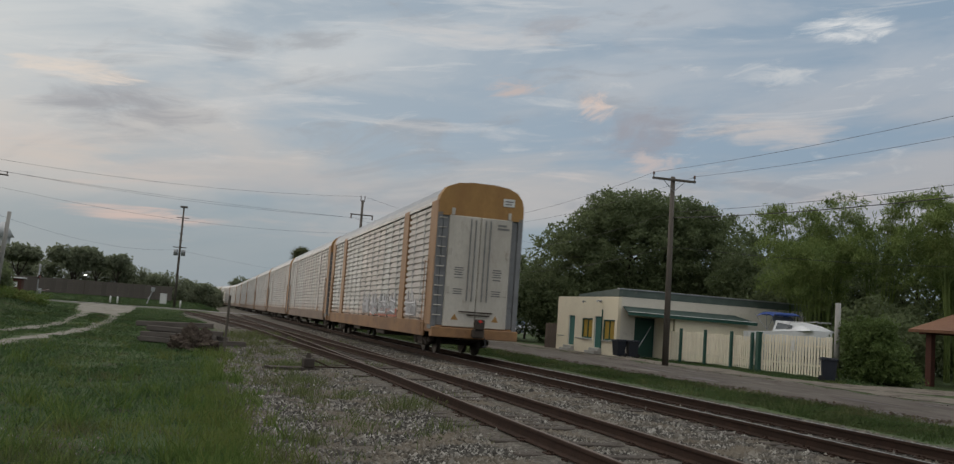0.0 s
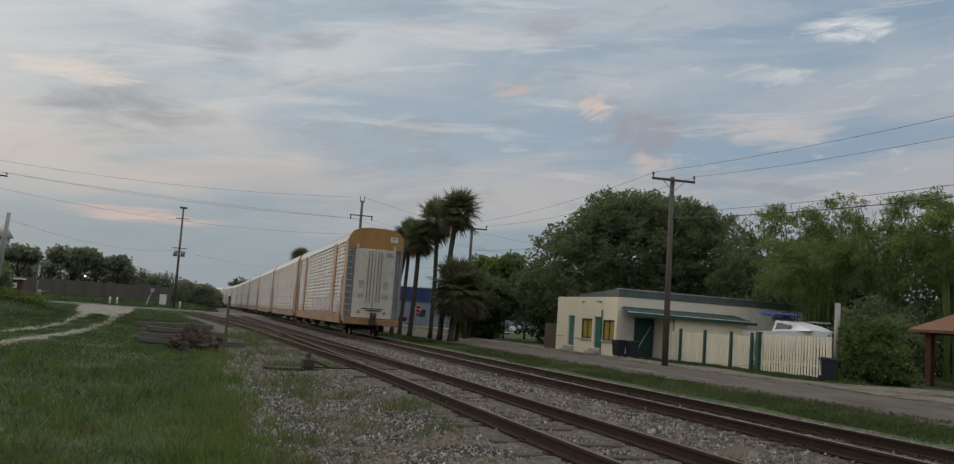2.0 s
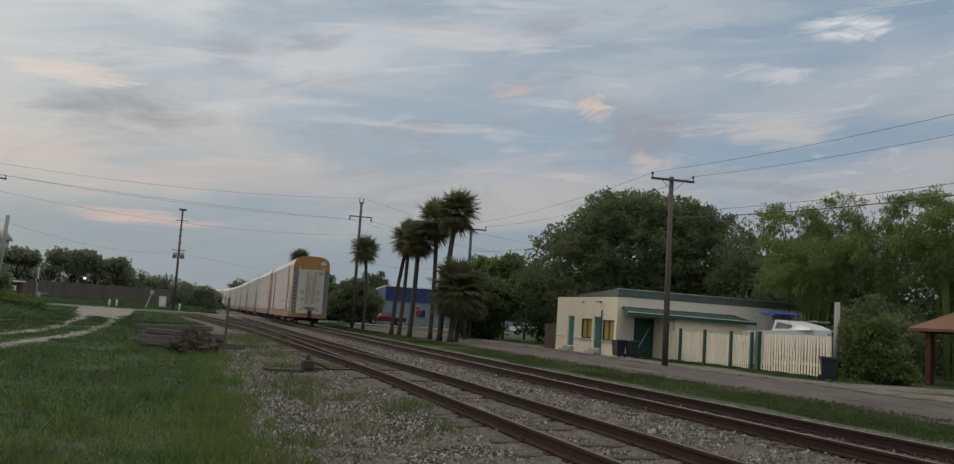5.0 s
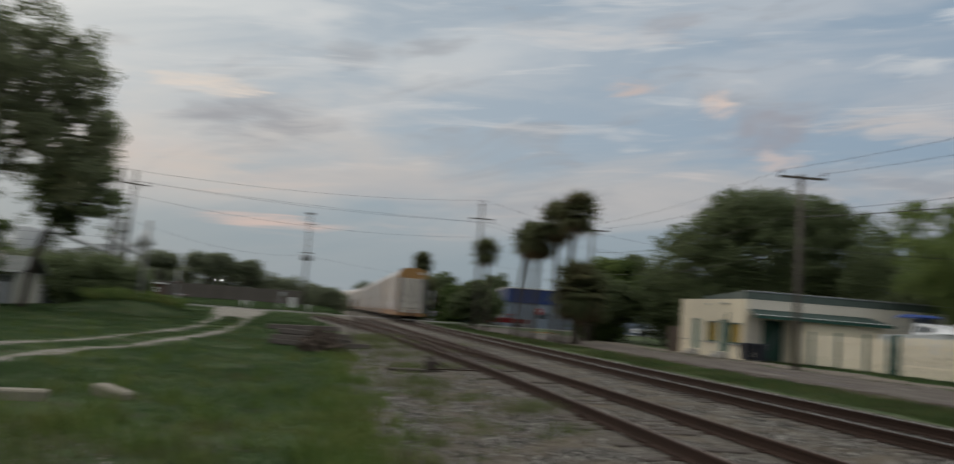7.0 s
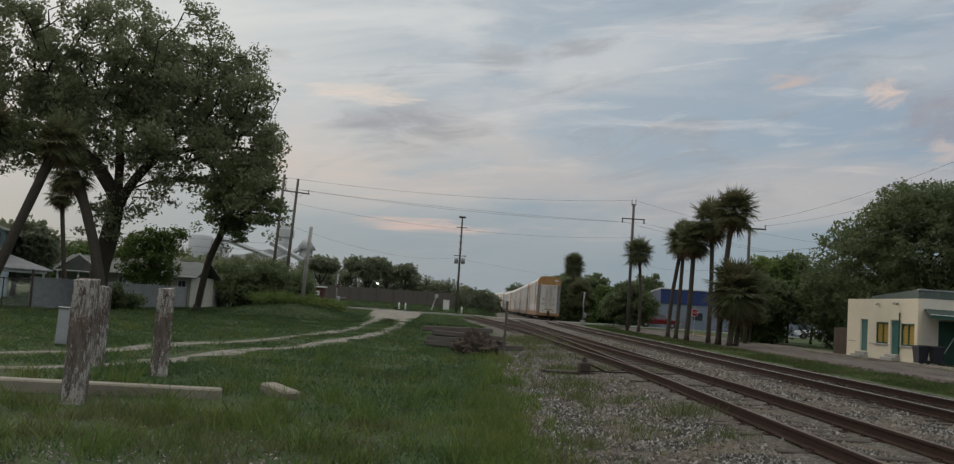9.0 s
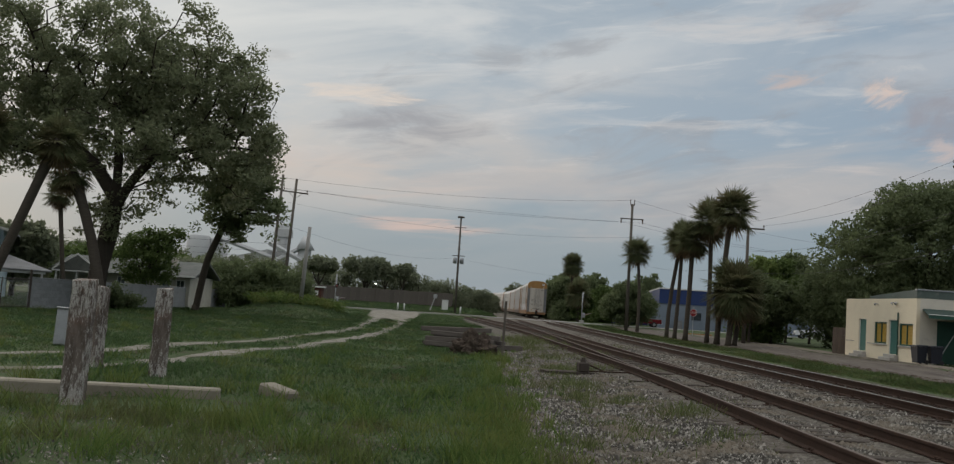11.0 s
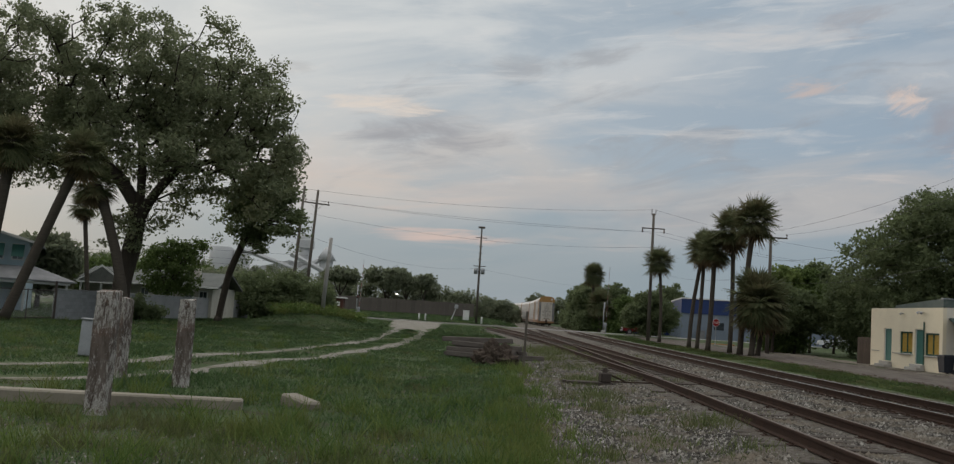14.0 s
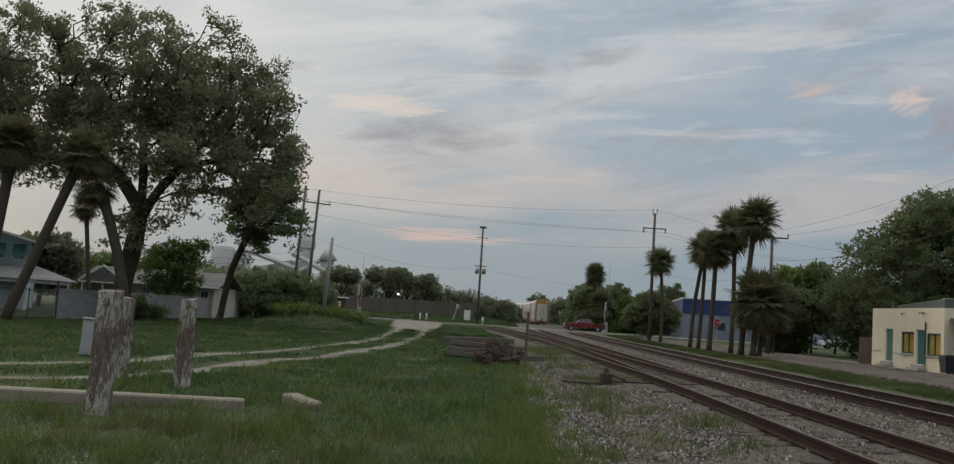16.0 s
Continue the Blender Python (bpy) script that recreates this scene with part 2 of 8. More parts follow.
def grass_material():
    m = Mat("grass_blades", True)
    col = m.mix(m.island(), (0.042, 0.086, 0.031), (0.102, 0.160, 0.062))
    col = m.mix(m.smooth(m.noise(0.55, 5), 0.50, 0.68), col, (0.14, 0.172, 0.060))
    col = m.mix(m.smooth(m.noise(0.35, 3), 0.62, 0.72), col, (0.18, 0.152, 0.08))
    m.done(col, 0.6, 0, spec=0.2)
    tr = m.n.new("ShaderNodeBsdfTranslucent")
    m.l.new(col, tr.inputs[0])
    mx = m.n.new("ShaderNodeMixShader")
    mx.inputs[0].default_value = 0.3
    m.l.new(m.bsdf.outputs[0], mx.inputs[1]), m.l.new(tr.outputs[0], mx.inputs[2])
    m.l.new(mx.outputs[0], m.n["Material Output"].inputs[0])
    return m.m


def glass_material(name, tint, rough=0.06):
    m = Mat(name)
    col = m.mix(m.smooth(m.noise(1.5, 3), 0.3, 0.7), tint, tuple(x * 1.5 for x in tint))
    return m.done(col, rough, 0, spec=0.8)


def lamp_material(name, colour, power):
    m = Mat(name)
    m.done(colour, 0.3)
    m.bsdf.inputs["Emission Color"].default_value = (*colour, 1)
    m.bsdf.inputs["Emission Strength"].default_value = power
    return m.m


def panel_material(name, a, b):
    """Galvanised steel with dull patches, streaks of rust and a rusty band of road dirt above the sill."""
    m = Mat(name)
    col = m.mix(m.smooth(m.noise(0.7, 6, 0.65, (1, 0.8, 1)), 0.35, 0.65), a, b)
    col = m.mix(m.math("MULTIPLY", m.smooth(m.noise(2.4, 7, 0.7, (1, 2.2, 0.35), 0.4), 0.55, 0.72), 0.55), col, (0.33, 0.295, 0.265))
    low = m.math("ADD", m.axis(2), m.math("MULTIPLY", m.noise(1.1, 6, 0.7), -1.9))
    col = m.mix(m.smooth(low, 0.75, 0.05), col, (0.38, 0.26, 0.19))
    col = m.mix(m.math("MULTIPLY", m.chance(), 0.22), col, (0.30, 0.29, 0.285))
    return m.done(col, 0.6, 0.15, m.noise(16, 4, 0.7), 0.2, 0.01, 0.35)


def post_material():
    """Grey-brown timber under whitewash that has flaked off in patches, rusty towards dark streaks."""
    m = Mat("flaking_whitewashed_post")
    wood = m.mix(m.smooth(m.noise(3.0, 6, 0.65, (3, 3, 0.6)), 0.35, 0.65), (0.070, 0.054, 0.045), (0.135, 0.112, 0.096))
    wood = m.mix(m.smooth(m.noise(2.2, 4), 0.52, 0.72), wood, (0.12, 0.062, 0.04))
    wash = m.mix(m.smooth(m.noise(45, 4), 0.35, 0.7), (0.45, 0.43, 0.40), (0.26, 0.24, 0.22))
    worn_off = m.math("ADD", m.math("MULTIPLY", m.noise(2.6, 3, 0.5, (1, 1, 0.6)), 0.55), m.math("MULTIPLY", m.noise(15.0, 10, 0.80, (1.8, 1.8, 0.5)), 1.15))
    flake = m.math("MULTIPLY", m.smooth(worn_off, 0.815, 0.93), 0.9)
    col = m.mix(flake, wood, wash)
    return m.done(col, 0.92, 0, m.math("ADD", m.math("MULTIPLY", flake, 0.6), m.noise(38, 5, 0.7, (2, 2, 0.6))), 0.5, 0.012, 0.15)


M_GROUND = ground_material()
M_STONE = stone_material()
M_TUFT = leaves("bright_grass_tufts", (0.060, 0.108, 0.027), (0.145, 0.19, 0.055), (0.135, 0.155, 0.047))
M_LITTER = leaves("dry_dark_litter", (0.05, 0.036, 0.026), (0.10, 0.075, 0.05), (0.06, 0.045, 0.032))
M_WEED = leaves("dry_weeds", (0.075, 0.102, 0.036), (0.135, 0.155, 0.062), (0.115, 0.115, 0.055))
M_GRASS = grass_material()
M_VERGE = leaves("dull_verge_grass", (0.052, 0.088, 0.030), (0.098, 0.140, 0.050), (0.10, 0.112, 0.05))
M_RUT = gravel_material("pale_sand_and_shell", (0.165, 0.152, 0.132), (0.27, 0.252, 0.225), (0.10, 0.10, 0.055), 40)
M_ROAD = road_material()
M_WALKWAY = gravel_material("stained_concrete_walk", (0.125, 0.108, 0.088), (0.175, 0.154, 0.126), (0.055, 0.045, 0.036), 9)
M_CROSSROAD = gravel_material("grey_asphalt", (0.19, 0.185, 0.18), (0.24, 0.235, 0.23), (0.14, 0.135, 0.13), 60)
M_KERB = worn("old_kerb_concrete", (0.42, 0.41, 0.38), (0.34, 0.32, 0.29), (0.12, 0.11, 0.09), 1.5)
M_RAIL = worn("rusty_rail_side", (0.055, 0.034, 0.026), (0.042, 0.028, 0.022), (0.085, 0.048, 0.028), 3.0, 0.9, 0.0, spec=0.1)
M_RAILTOP = worn("polished_rail_head", (0.30, 0.29, 0.28), (0.24, 0.23, 0.22), (0.12, 0.09, 0.07), 2.0, 0.35, 0.85)
M_RAILDULL = worn("brown_rail_head", (0.12, 0.085, 0.065), (0.09, 0.065, 0.05), (0.06, 0.04, 0.03), 2.0, 0.6, 0.3)
M_TIE = worn("creosoted_tie_wood", (0.052, 0.042, 0.035), (0.078, 0.065, 0.055), (0.03, 0.024, 0.02), 2.0, 0.9, 0, 30, 0.4, 0.2, (8, 1, 8))
M_TIEOLD = worn("grey_weathered_tie_wood", (0.085, 0.073, 0.064), (0.13, 0.113, 0.10), (0.035, 0.03, 0.025), 1.5, 0.9, 0, 30, 0.45, 0.2, (1, 8, 8))
M_POLE = worn("weathered_pole_wood", (0.095, 0.082, 0.068), (0.13, 0.114, 0.098), (0.06, 0.05, 0.04), 1.0, 0.9, 0, 25, 0.3, 0.2, (8, 8, 0.6))
M_POLEPALE = worn("pale_grey_concrete_pole", (0.34, 0.33, 0.31), (0.28, 0.27, 0.25), (0.15, 0.14, 0.12), 1.0)
M_WIRE = worn("black_cable", (0.03, 0.03, 0.032), (0.04, 0.04, 0.042), None, 1.0, 0.6, vary=0)
M_INSUL = worn("brown_porcelain", (0.09, 0.05, 0.035), (0.07, 0.04, 0.03), None, 4.0, 0.25, vary=0)
M_GALV = worn("galvanised_steel", (0.36, 0.37, 0.38), (0.27, 0.28, 0.29), (0.18, 0.15, 0.12), 2.0, 0.5, 0.5)
M_AWNING = worn("dull_dark_green_roof_sheet", (0.020, 0.040, 0.034), (0.027, 0.050, 0.042), (0.05, 0.055, 0.05), 1.2, 0.85, vary=0)
M_CREAM = worn("cream_wall_paint", (0.74, 0.66, 0.50), (0.70, 0.62, 0.47), (0.48, 0.42, 0.32), 0.7, 0.8, 0, 18, 0.18, vary=0)
M_WHITEWALL = worn("pale_grey_wall_paint", (0.68, 0.63, 0.54), (0.62, 0.57, 0.49), (0.30, 0.27, 0.24), 0.7, 0.8, 0, 18, 0.25, vary=0)
M_DKGREEN = worn("dark_green_paint", (0.025, 0.075, 0.058), (0.03, 0.09, 0.068), (0.02, 0.04, 0.032), 2.0, 0.55)
M_TEAL = worn("teal_shutter_paint", (0.045, 0.14, 0.12), (0.055, 0.16, 0.135), (0.03, 0.08, 0.07), 2.0, 0.6)
M_ROOFGREEN = worn("grey_green_roof_metal", (0.11, 0.14, 0.125), (0.085, 0.11, 0.10), (0.17, 0.17, 0.155), 0.8, 0.6, 0.1)
M_AMBER = worn("yellowed_blind", (0.34, 0.22, 0.035), (0.40, 0.27, 0.05), (0.16, 0.11, 0.03), 3.0, 0.5, vary=0)
M_PICKET = worn("cream_fence_paint", (0.80, 0.73, 0.58), (0.74, 0.67, 0.53), (0.30, 0.26, 0.2), 1.5, 0.75)
M_BIN = worn("dark_blue_plastic", (0.016, 0.019, 0.027), (0.02, 0.023, 0.033), (0.035, 0.035, 0.038), 3.0, 0.5)
M_BOAT = worn("white_gelcoat", (0.72, 0.73, 0.74), (0.66, 0.67, 0.68), (0.4, 0.4, 0.4), 0.8, 0.3, spec=0.5)
M_BLUECANVAS = worn("blue_boat_canvas", (0.03, 0.06, 0.22), (0.04, 0.08, 0.27), (0.02, 0.03, 0.1), 2.0, 0.85)
M_RUSTROOF = worn("orange_brown_roof_sheet", (0.17, 0.082, 0.045), (0.135, 0.065, 0.036), (0.095, 0.052, 0.035), 1.5, 0.8)
M_REDWOOD = worn("dark_red_brown_boards", (0.09, 0.035, 0.025), (0.07, 0.03, 0.022), (0.03, 0.018, 0.014), 2.0, 0.85)
M_FENCEGREY = worn("grey_brown_fence_wood", (0.15, 0.115, 0.095), (0.12, 0.095, 0.08), (0.07, 0.055, 0.05), 1.5)
M_YELLOW = worn("faded_railcar_yellow", (0.36, 0.205, 0.070), (0.28, 0.15, 0.055), (0.13, 0.07, 0.04), 0.9, 0.65, 0, 20, 0.4, 0.3, (1, 1, 0.4))
M_ORANGE = worn("faded_railcar_orange_post", (0.36, 0.215, 0.115), (0.28, 0.155, 0.08), (0.14, 0.07, 0.042), 0.9, 0.65, 0, 20, 0.4, 0.3, (1, 1, 0.4))
M_SIDE = panel_material("galvanised_side_panel", (0.54, 0.54, 0.53), (0.40, 0.40, 0.39))
M_SIDEPINK = panel_material("rust_washed_side_panel", (0.53, 0.505, 0.485), (0.41, 0.385, 0.37))
M_SILL = worn("rust_stained_sill", (0.30, 0.165, 0.075), (0.19, 0.105, 0.06), (0.12, 0.065, 0.04), 0.8, 0.75, 0, 20, 0.4)
M_SILLDULL = worn("dull_brown_sill", (0.20, 0.145, 0.11), (0.14, 0.10, 0.08), (0.09, 0.06, 0.045), 0.8, 0.75, 0, 20, 0.4)
M_ROOFCAR = worn("galvanised_car_roof", (0.37, 0.385, 0.41), (0.31, 0.325, 0.35), (0.24, 0.225, 0.21), 0.5, 0.45, 0.3, 10)
M_ENDDOOR = worn("dirty_white_end_door", (0.51, 0.475, 0.415), (0.42, 0.385, 0.335), (0.27, 0.22, 0.18), 0.8, 0.65, 0, 16, 0.35, 0.3, (1, 1, 0.35))
M_ENDEDGE = worn("blue_grey_door_edge", (0.20, 0.205, 0.21), (0.15, 0.15, 0.152), (0.09, 0.085, 0.085), 1.2, 0.65)
M_UNDER = worn("sooty_underframe_and_deck_shade", (0.045, 0.036, 0.03), (0.06, 0.046, 0.036), (0.09, 0.055, 0.035), 2.0, 0.8)
M_WHEEL = worn("rolled_wheel_steel", (0.06, 0.05, 0.044), (0.045, 0.037, 0.033), (0.09, 0.06, 0.04), 3.0, 0.55, 0.4)
M_MARK = worn("black_stencil_paint", (0.15, 0.145, 0.14), (0.20, 0.195, 0.185), None, 4.0, 0.7, vary=0)
M_WHITEMARK = worn("white_stencil_paint", (0.62, 0.62, 0.60), (0.55, 0.55, 0.53), None, 4.0, 0.7, vary=0)
M_SPRAYW = worn("white_spray_paint", (0.62, 0.60, 0.60), (0.52, 0.50, 0.50), (0.36, 0.3, 0.28), 3.0, 0.6, vary=0)
M_SPRAYR = worn("faded_red_spray_paint", (0.42, 0.12, 0.075), (0.44, 0.17, 0.11), (0.34, 0.28, 0.25), 3.0, 0.6, vary=0)
M_BARK = worn("dark_oak_bark", (0.045, 0.037, 0.03), (0.06, 0.05, 0.04), (0.09, 0.085, 0.07), 2.0, 0.95, 0, 20, 0.3, 0.1, (4, 4, 0.8))
M_PALMBARK = worn("grey_palm_trunk", (0.062, 0.052, 0.042), (0.085, 0.073, 0.06), (0.04, 0.034, 0.028), 3.0, 0.95, 0, 30, 0.3, 0.1, (1, 1, 6))
M_OAKLEAF = leaves("oak_leaves", (0.135, 0.155, 0.088), (0.215, 0.235, 0.138), (0.17, 0.19, 0.11), 0.5, 0.55)
M_DARKLEAF = leaves("dense_dark_leaves", (0.096, 0.122, 0.062), (0.16, 0.19, 0.096), (0.12, 0.148, 0.072), 0.55, 0.52)
M_BAMBOO = leaves("yellow_green_bamboo_leaves", (0.12, 0.165, 0.05), (0.19, 0.235, 0.078), (0.095, 0.135, 0.042))
M_BUSHLEAF = leaves("bush_leaves", (0.07, 0.105, 0.032), (0.115, 0.155, 0.052), (0.085, 0.12, 0.04))
# distance haze is put into this leaf colour: paler than the nearer leaves
M_FARLEAF = leaves("haze_paled_far_leaves", (0.14, 0.16, 0.105), (0.20, 0.222, 0.142), (0.165, 0.186, 0.12), 0.6, 0.58)
M_PALMLEAF = leaves("palm_fronds", (0.085, 0.102, 0.052), (0.145, 0.156, 0.08), (0.13, 0.12, 0.065))
M_PALMDEAD = leaves("dead_palm_fronds", (0.13, 0.095, 0.055), (0.19, 0.14, 0.085), (0.10, 0.08, 0.05))
M_POSTWOOD = post_material()
M_SLAB = worn("weathered_concrete_beam", (0.235, 0.21, 0.165), (0.18, 0.16, 0.125), (0.13, 0.11, 0.085), 1.5)
M_BLOCK = worn("grey_block_wall", (0.27, 0.275, 0.28), (0.22, 0.225, 0.23), (0.12, 0.12, 0.115), 0.6, vary=0.2)
M_MORTAR = worn("grey_mortar", (0.17, 0.17, 0.17), (0.14, 0.14, 0.14), None, 2.0, vary=0)
M_BLUEHOUSE = worn("pale_blue_siding", (0.42, 0.53, 0.58), (0.38, 0.48, 0.53), (0.27, 0.33, 0.35), 0.7, vary=0)
M_SHINGLE = worn("grey_roof_shingles", (0.20, 0.20, 0.205), (0.26, 0.26, 0.265), (0.12, 0.12, 0.12), 1.0, vary=0)
M_DARKROOF = worn("dark_green_grey_shingles", (0.085, 0.092, 0.085), (0.12, 0.125, 0.115), (0.06, 0.06, 0.058), 1.0, vary=0)
M_BEIGE = worn("beige_siding", (0.42, 0.40, 0.34), (0.36, 0.34, 0.29), (0.22, 0.21, 0.18), 0.7, vary=0)
M_WINDOW = glass_material("dark_window_glass", (0.03, 0.035, 0.04))
M_TRIM = worn("white_trim_paint", (0.66, 0.66, 0.64), (0.60, 0.60, 0.58), (0.4, 0.39, 0.37), 2.0)
M_COBALT = worn("cobalt_blue_metal", (0.018, 0.038, 0.125), (0.016, 0.032, 0.105), (0.022, 0.036, 0.09), 0.4, 0.5, vary=0)
M_LTBLUE = worn("light_blue_grey_metal", (0.165, 0.20, 0.245), (0.145, 0.175, 0.215), (0.105, 0.125, 0.16), 0.5, 0.55, vary=0)
M_SILO = worn("pale_concrete_silo", (0.50, 0.505, 0.51), (0.44, 0.445, 0.45), (0.32, 0.32, 0.32), 0.08, vary=0.1)
M_BRICKWALL = worn("brown_fence_boards", (0.11, 0.095, 0.082), (0.09, 0.078, 0.068), (0.06, 0.048, 0.042), 0.3, vary=0.2)
M_REDCAR = worn("red_car_paint", (0.12, 0.010, 0.014), (0.105, 0.009, 0.012), (0.12, 0.015, 0.015), 1.0, 0.25, 0, 6, 0.1, 0.6, vary=0)
M_WHITECAR = worn("white_car_paint", (0.68, 0.69, 0.70), (0.62, 0.63, 0.64), (0.4, 0.4, 0.4), 1.0, 0.25, 0, 6, 0.1, 0.6, vary=0)
M_TYRE = worn("tyre_rubber", (0.022, 0.022, 0.023), (0.03, 0.03, 0.03), (0.06, 0.055, 0.05), 5.0, 0.85, vary=0)
M_CHROME = worn("dull_chrome", (0.45, 0.45, 0.46), (0.38, 0.38, 0.39), None, 3.0, 0.3, 0.9, vary=0)
M_STOPRED = worn("stop_sign_red", (0.25, 0.016, 0.02), (0.22, 0.015, 0.018), None, 2.0, 0.5, vary=0)
M_DIRT = gravel_material("dark_root_soil", (0.055, 0.042, 0.033), (0.085, 0.066, 0.052), (0.045, 0.034, 0.027), 20)
M_REDSTRIPE = worn("red_gate_stripe", (0.25, 0.10, 0.09), (0.22, 0.09, 0.08), None, 2.0, vary=0)
M_LAMPWHITE = lamp_material("white_yard_lamp", (1.0, 0.95, 0.85), 6.0)
M_LAMPRED = glass_material("red_marker_lens", (0.35, 0.02, 0.015), 0.1)


# ---- mesh helpers ----
class Geo:
    """Collects verts and faces of one mesh."""

    def __init__(self):
        self.v, self.f = [], []

    def add(self, vs, fs):
        k = len(self.v)
        self.v += [tuple(p) for p in vs]
        self.f += [tuple(i + k for i in f) for f in fs]
        return self

    def box(self, x0, y0, z0, x1, y1, z1, b=0.0, m=None):
        """A box, chamfered by b."""
        if b <= 0:
            vs = [(x, y, z) for x in (x0, x1) for y in (y0, y1) for z in (z0, z1)]
            fs = [(0, 1, 3, 2), (4, 6, 7, 5), (0, 4, 5, 1), (2, 3, 7, 6), (0, 2, 6, 4), (1, 5, 7, 3)]
        else:
            b = min(b, (x1 - x0) * 0.45, (y1 - y0) * 0.45, (z1 - z0) * 0.45)
            vs, ix = [], {}
            for i, x in ((0, x0), (1, x1)):
                for j, y in ((0, y0), (1, y1)):
                    for k, z in ((0, z0), (1, z1)):
                        sx, sy, sz = (b if i == 0 else -b), (b if j == 0 else -b), (b if k == 0 else -b)
                        for a, p in enumerate(((x, y + sy, z + sz), (x + sx, y, z + sz), (x + sx, y + sy, z))):
                            ix[i, j, k, a] = len(vs)
                            vs.append(p)
            fs = []
            for s in (0, 1):
                loop = ((0, 0), (1, 0), (1, 1), (0, 1))
                fs.append([ix[s, j, k, 0] for j, k in (loop if s else loop[::-1])])
                fs.append([ix[i, s, k, 1] for i, k in (loop[::-1] if s else loop)])
                fs.append([ix[i, j, s, 2] for i, j in (loop if s else loop[::-1])])
            for j in (0, 1):
                for k in (0, 1):
                    fs.append([ix[0, j, k, 1], ix[1, j, k, 1], ix[1, j, k, 2], ix[0, j, k, 2]])
                    fs.append([ix[j, 0, k, 0], ix[j, 1, k, 0], ix[j, 1, k, 2], ix[j, 0, k, 2]])
                    fs.append([ix[j, k, 0, 0], ix[j, k, 1, 0], ix[j, k, 1, 1], ix[j, k, 0, 1]])
            fs += [[ix[i, j, k, 0], ix[i, j, k, 1], ix[i, j, k, 2]] for i in (0, 1) for j in (0, 1) for k in (0, 1)]
        if m is not None:
            vs = [m @ Vector(p) for p in vs]
        return self.add(vs, fs)

    def tube(self, pts, rs, n=8, cap=True):
        """A round tube through the points, of the radii given."""
        pts = [Vector(p) for p in pts]
        if isinstance(rs, (int, float)):
            rs = [rs] * len(pts)
        vs, fs = [], []
        ref = None
        for i, p in enumerate(pts):
            t = (pts[min(i + 1, len(pts) - 1)] - pts[max(i - 1, 0)]).normalized()
            if ref is None:
                ref = Vector((1, 0, 0)) if abs(t.x) < 0.9 else Vector((0, 1, 0))
            u = (ref - t * ref.dot(t)).normalized()
            ref, w = u, t.cross(u)
            for k in range(n):
                a = 2 * math.pi * k / n
                vs.append(p + (u * math.cos(a) + w * math.sin(a)) * rs[i])
        for i in range(len(pts) - 1):
            for k in range(n):
                fs.append((i * n + k, i * n + (k + 1) % n, (i + 1) * n + (k + 1) % n, (i + 1) * n + k))
        if cap:
            fs += [tuple(range(n))[::-1], tuple((len(pts) - 1) * n + k for k in range(n))]
        return self.add(vs, fs)

    def loft(self, rings, closed=True, cap=True):
        """Joins rings of equal length."""
        n = len(rings[0])
        vs = [p for r in rings for p in r]
        fs = []
        for i in range(len(rings) - 1):
            for k in range(n if closed else n - 1):
                fs.append((i * n + k, i * n + (k + 1) % n, (i + 1) * n + (k + 1) % n, (i + 1) * n + k))
        if cap and closed:
            fs += [tuple(range(n))[::-1], tuple((len(rings) - 1) * n + k for k in range(n))]
        return self.add(vs, fs)

    def mesh(self, name, mat, smooth=False):
        me = bpy.data.meshes.new(name)
        me.from_pydata(self.v, [], self.f)
        me.materials.append(mat)
        if smooth:
            me.polygons.foreach_set("use_smooth", [True] * len(me.polygons))
        me.update()
        return me


def np_mesh(name, verts, faces, mat):
    """A mesh out of arrays: verts (n, 3), faces (m, 3 or 4)."""
    me = bpy.data.meshes.new(name)
    k = faces.shape[1]
    me.vertices.add(len(verts)), me.loops.add(faces.size), me.polygons.add(len(faces))
    me.vertices.foreach_set("co", verts.astype(np.float32).ravel())
    me.loops.foreach_set("vertex_index", faces.astype(np.int32).ravel())
    me.polygons.foreach_set("loop_start", np.arange(0, faces.size, k, dtype=np.int32))
    me.polygons.foreach_set("loop_total", np.full(len(faces), k, dtype=np.int32))
    me.materials.append(mat)
    me.update()
    return me


def thing(name, label, category, at=None, group="", kind=""):
    ob = new(name)
    ob.empty_display_size = 0.2
    ob.matrix_basis = at if at is not None else Matrix()
    return tagged(ob, label, category, group, kind)


def part(name, geo, mat, parent, label="", smooth=False):
    """Links a mesh as one object under a thing or a part."""
    me = geo if isinstance(geo, bpy.types.Mesh) else geo.mesh(name, mat, smooth)
    ob = new(name, me)
    ob.parent = parent
    if label:
        ob["label"] = label
    return ob


def single(name, geo, mat, label, category, at=None, group="", kind="", smooth=False):
    me = geo if isinstance(geo, bpy.types.Mesh) else geo.mesh(name, mat, smooth)
    ob = new(name, me)
    if at is not None:
        ob.matrix_basis = at
    return tagged(ob, label, category, group, kind)


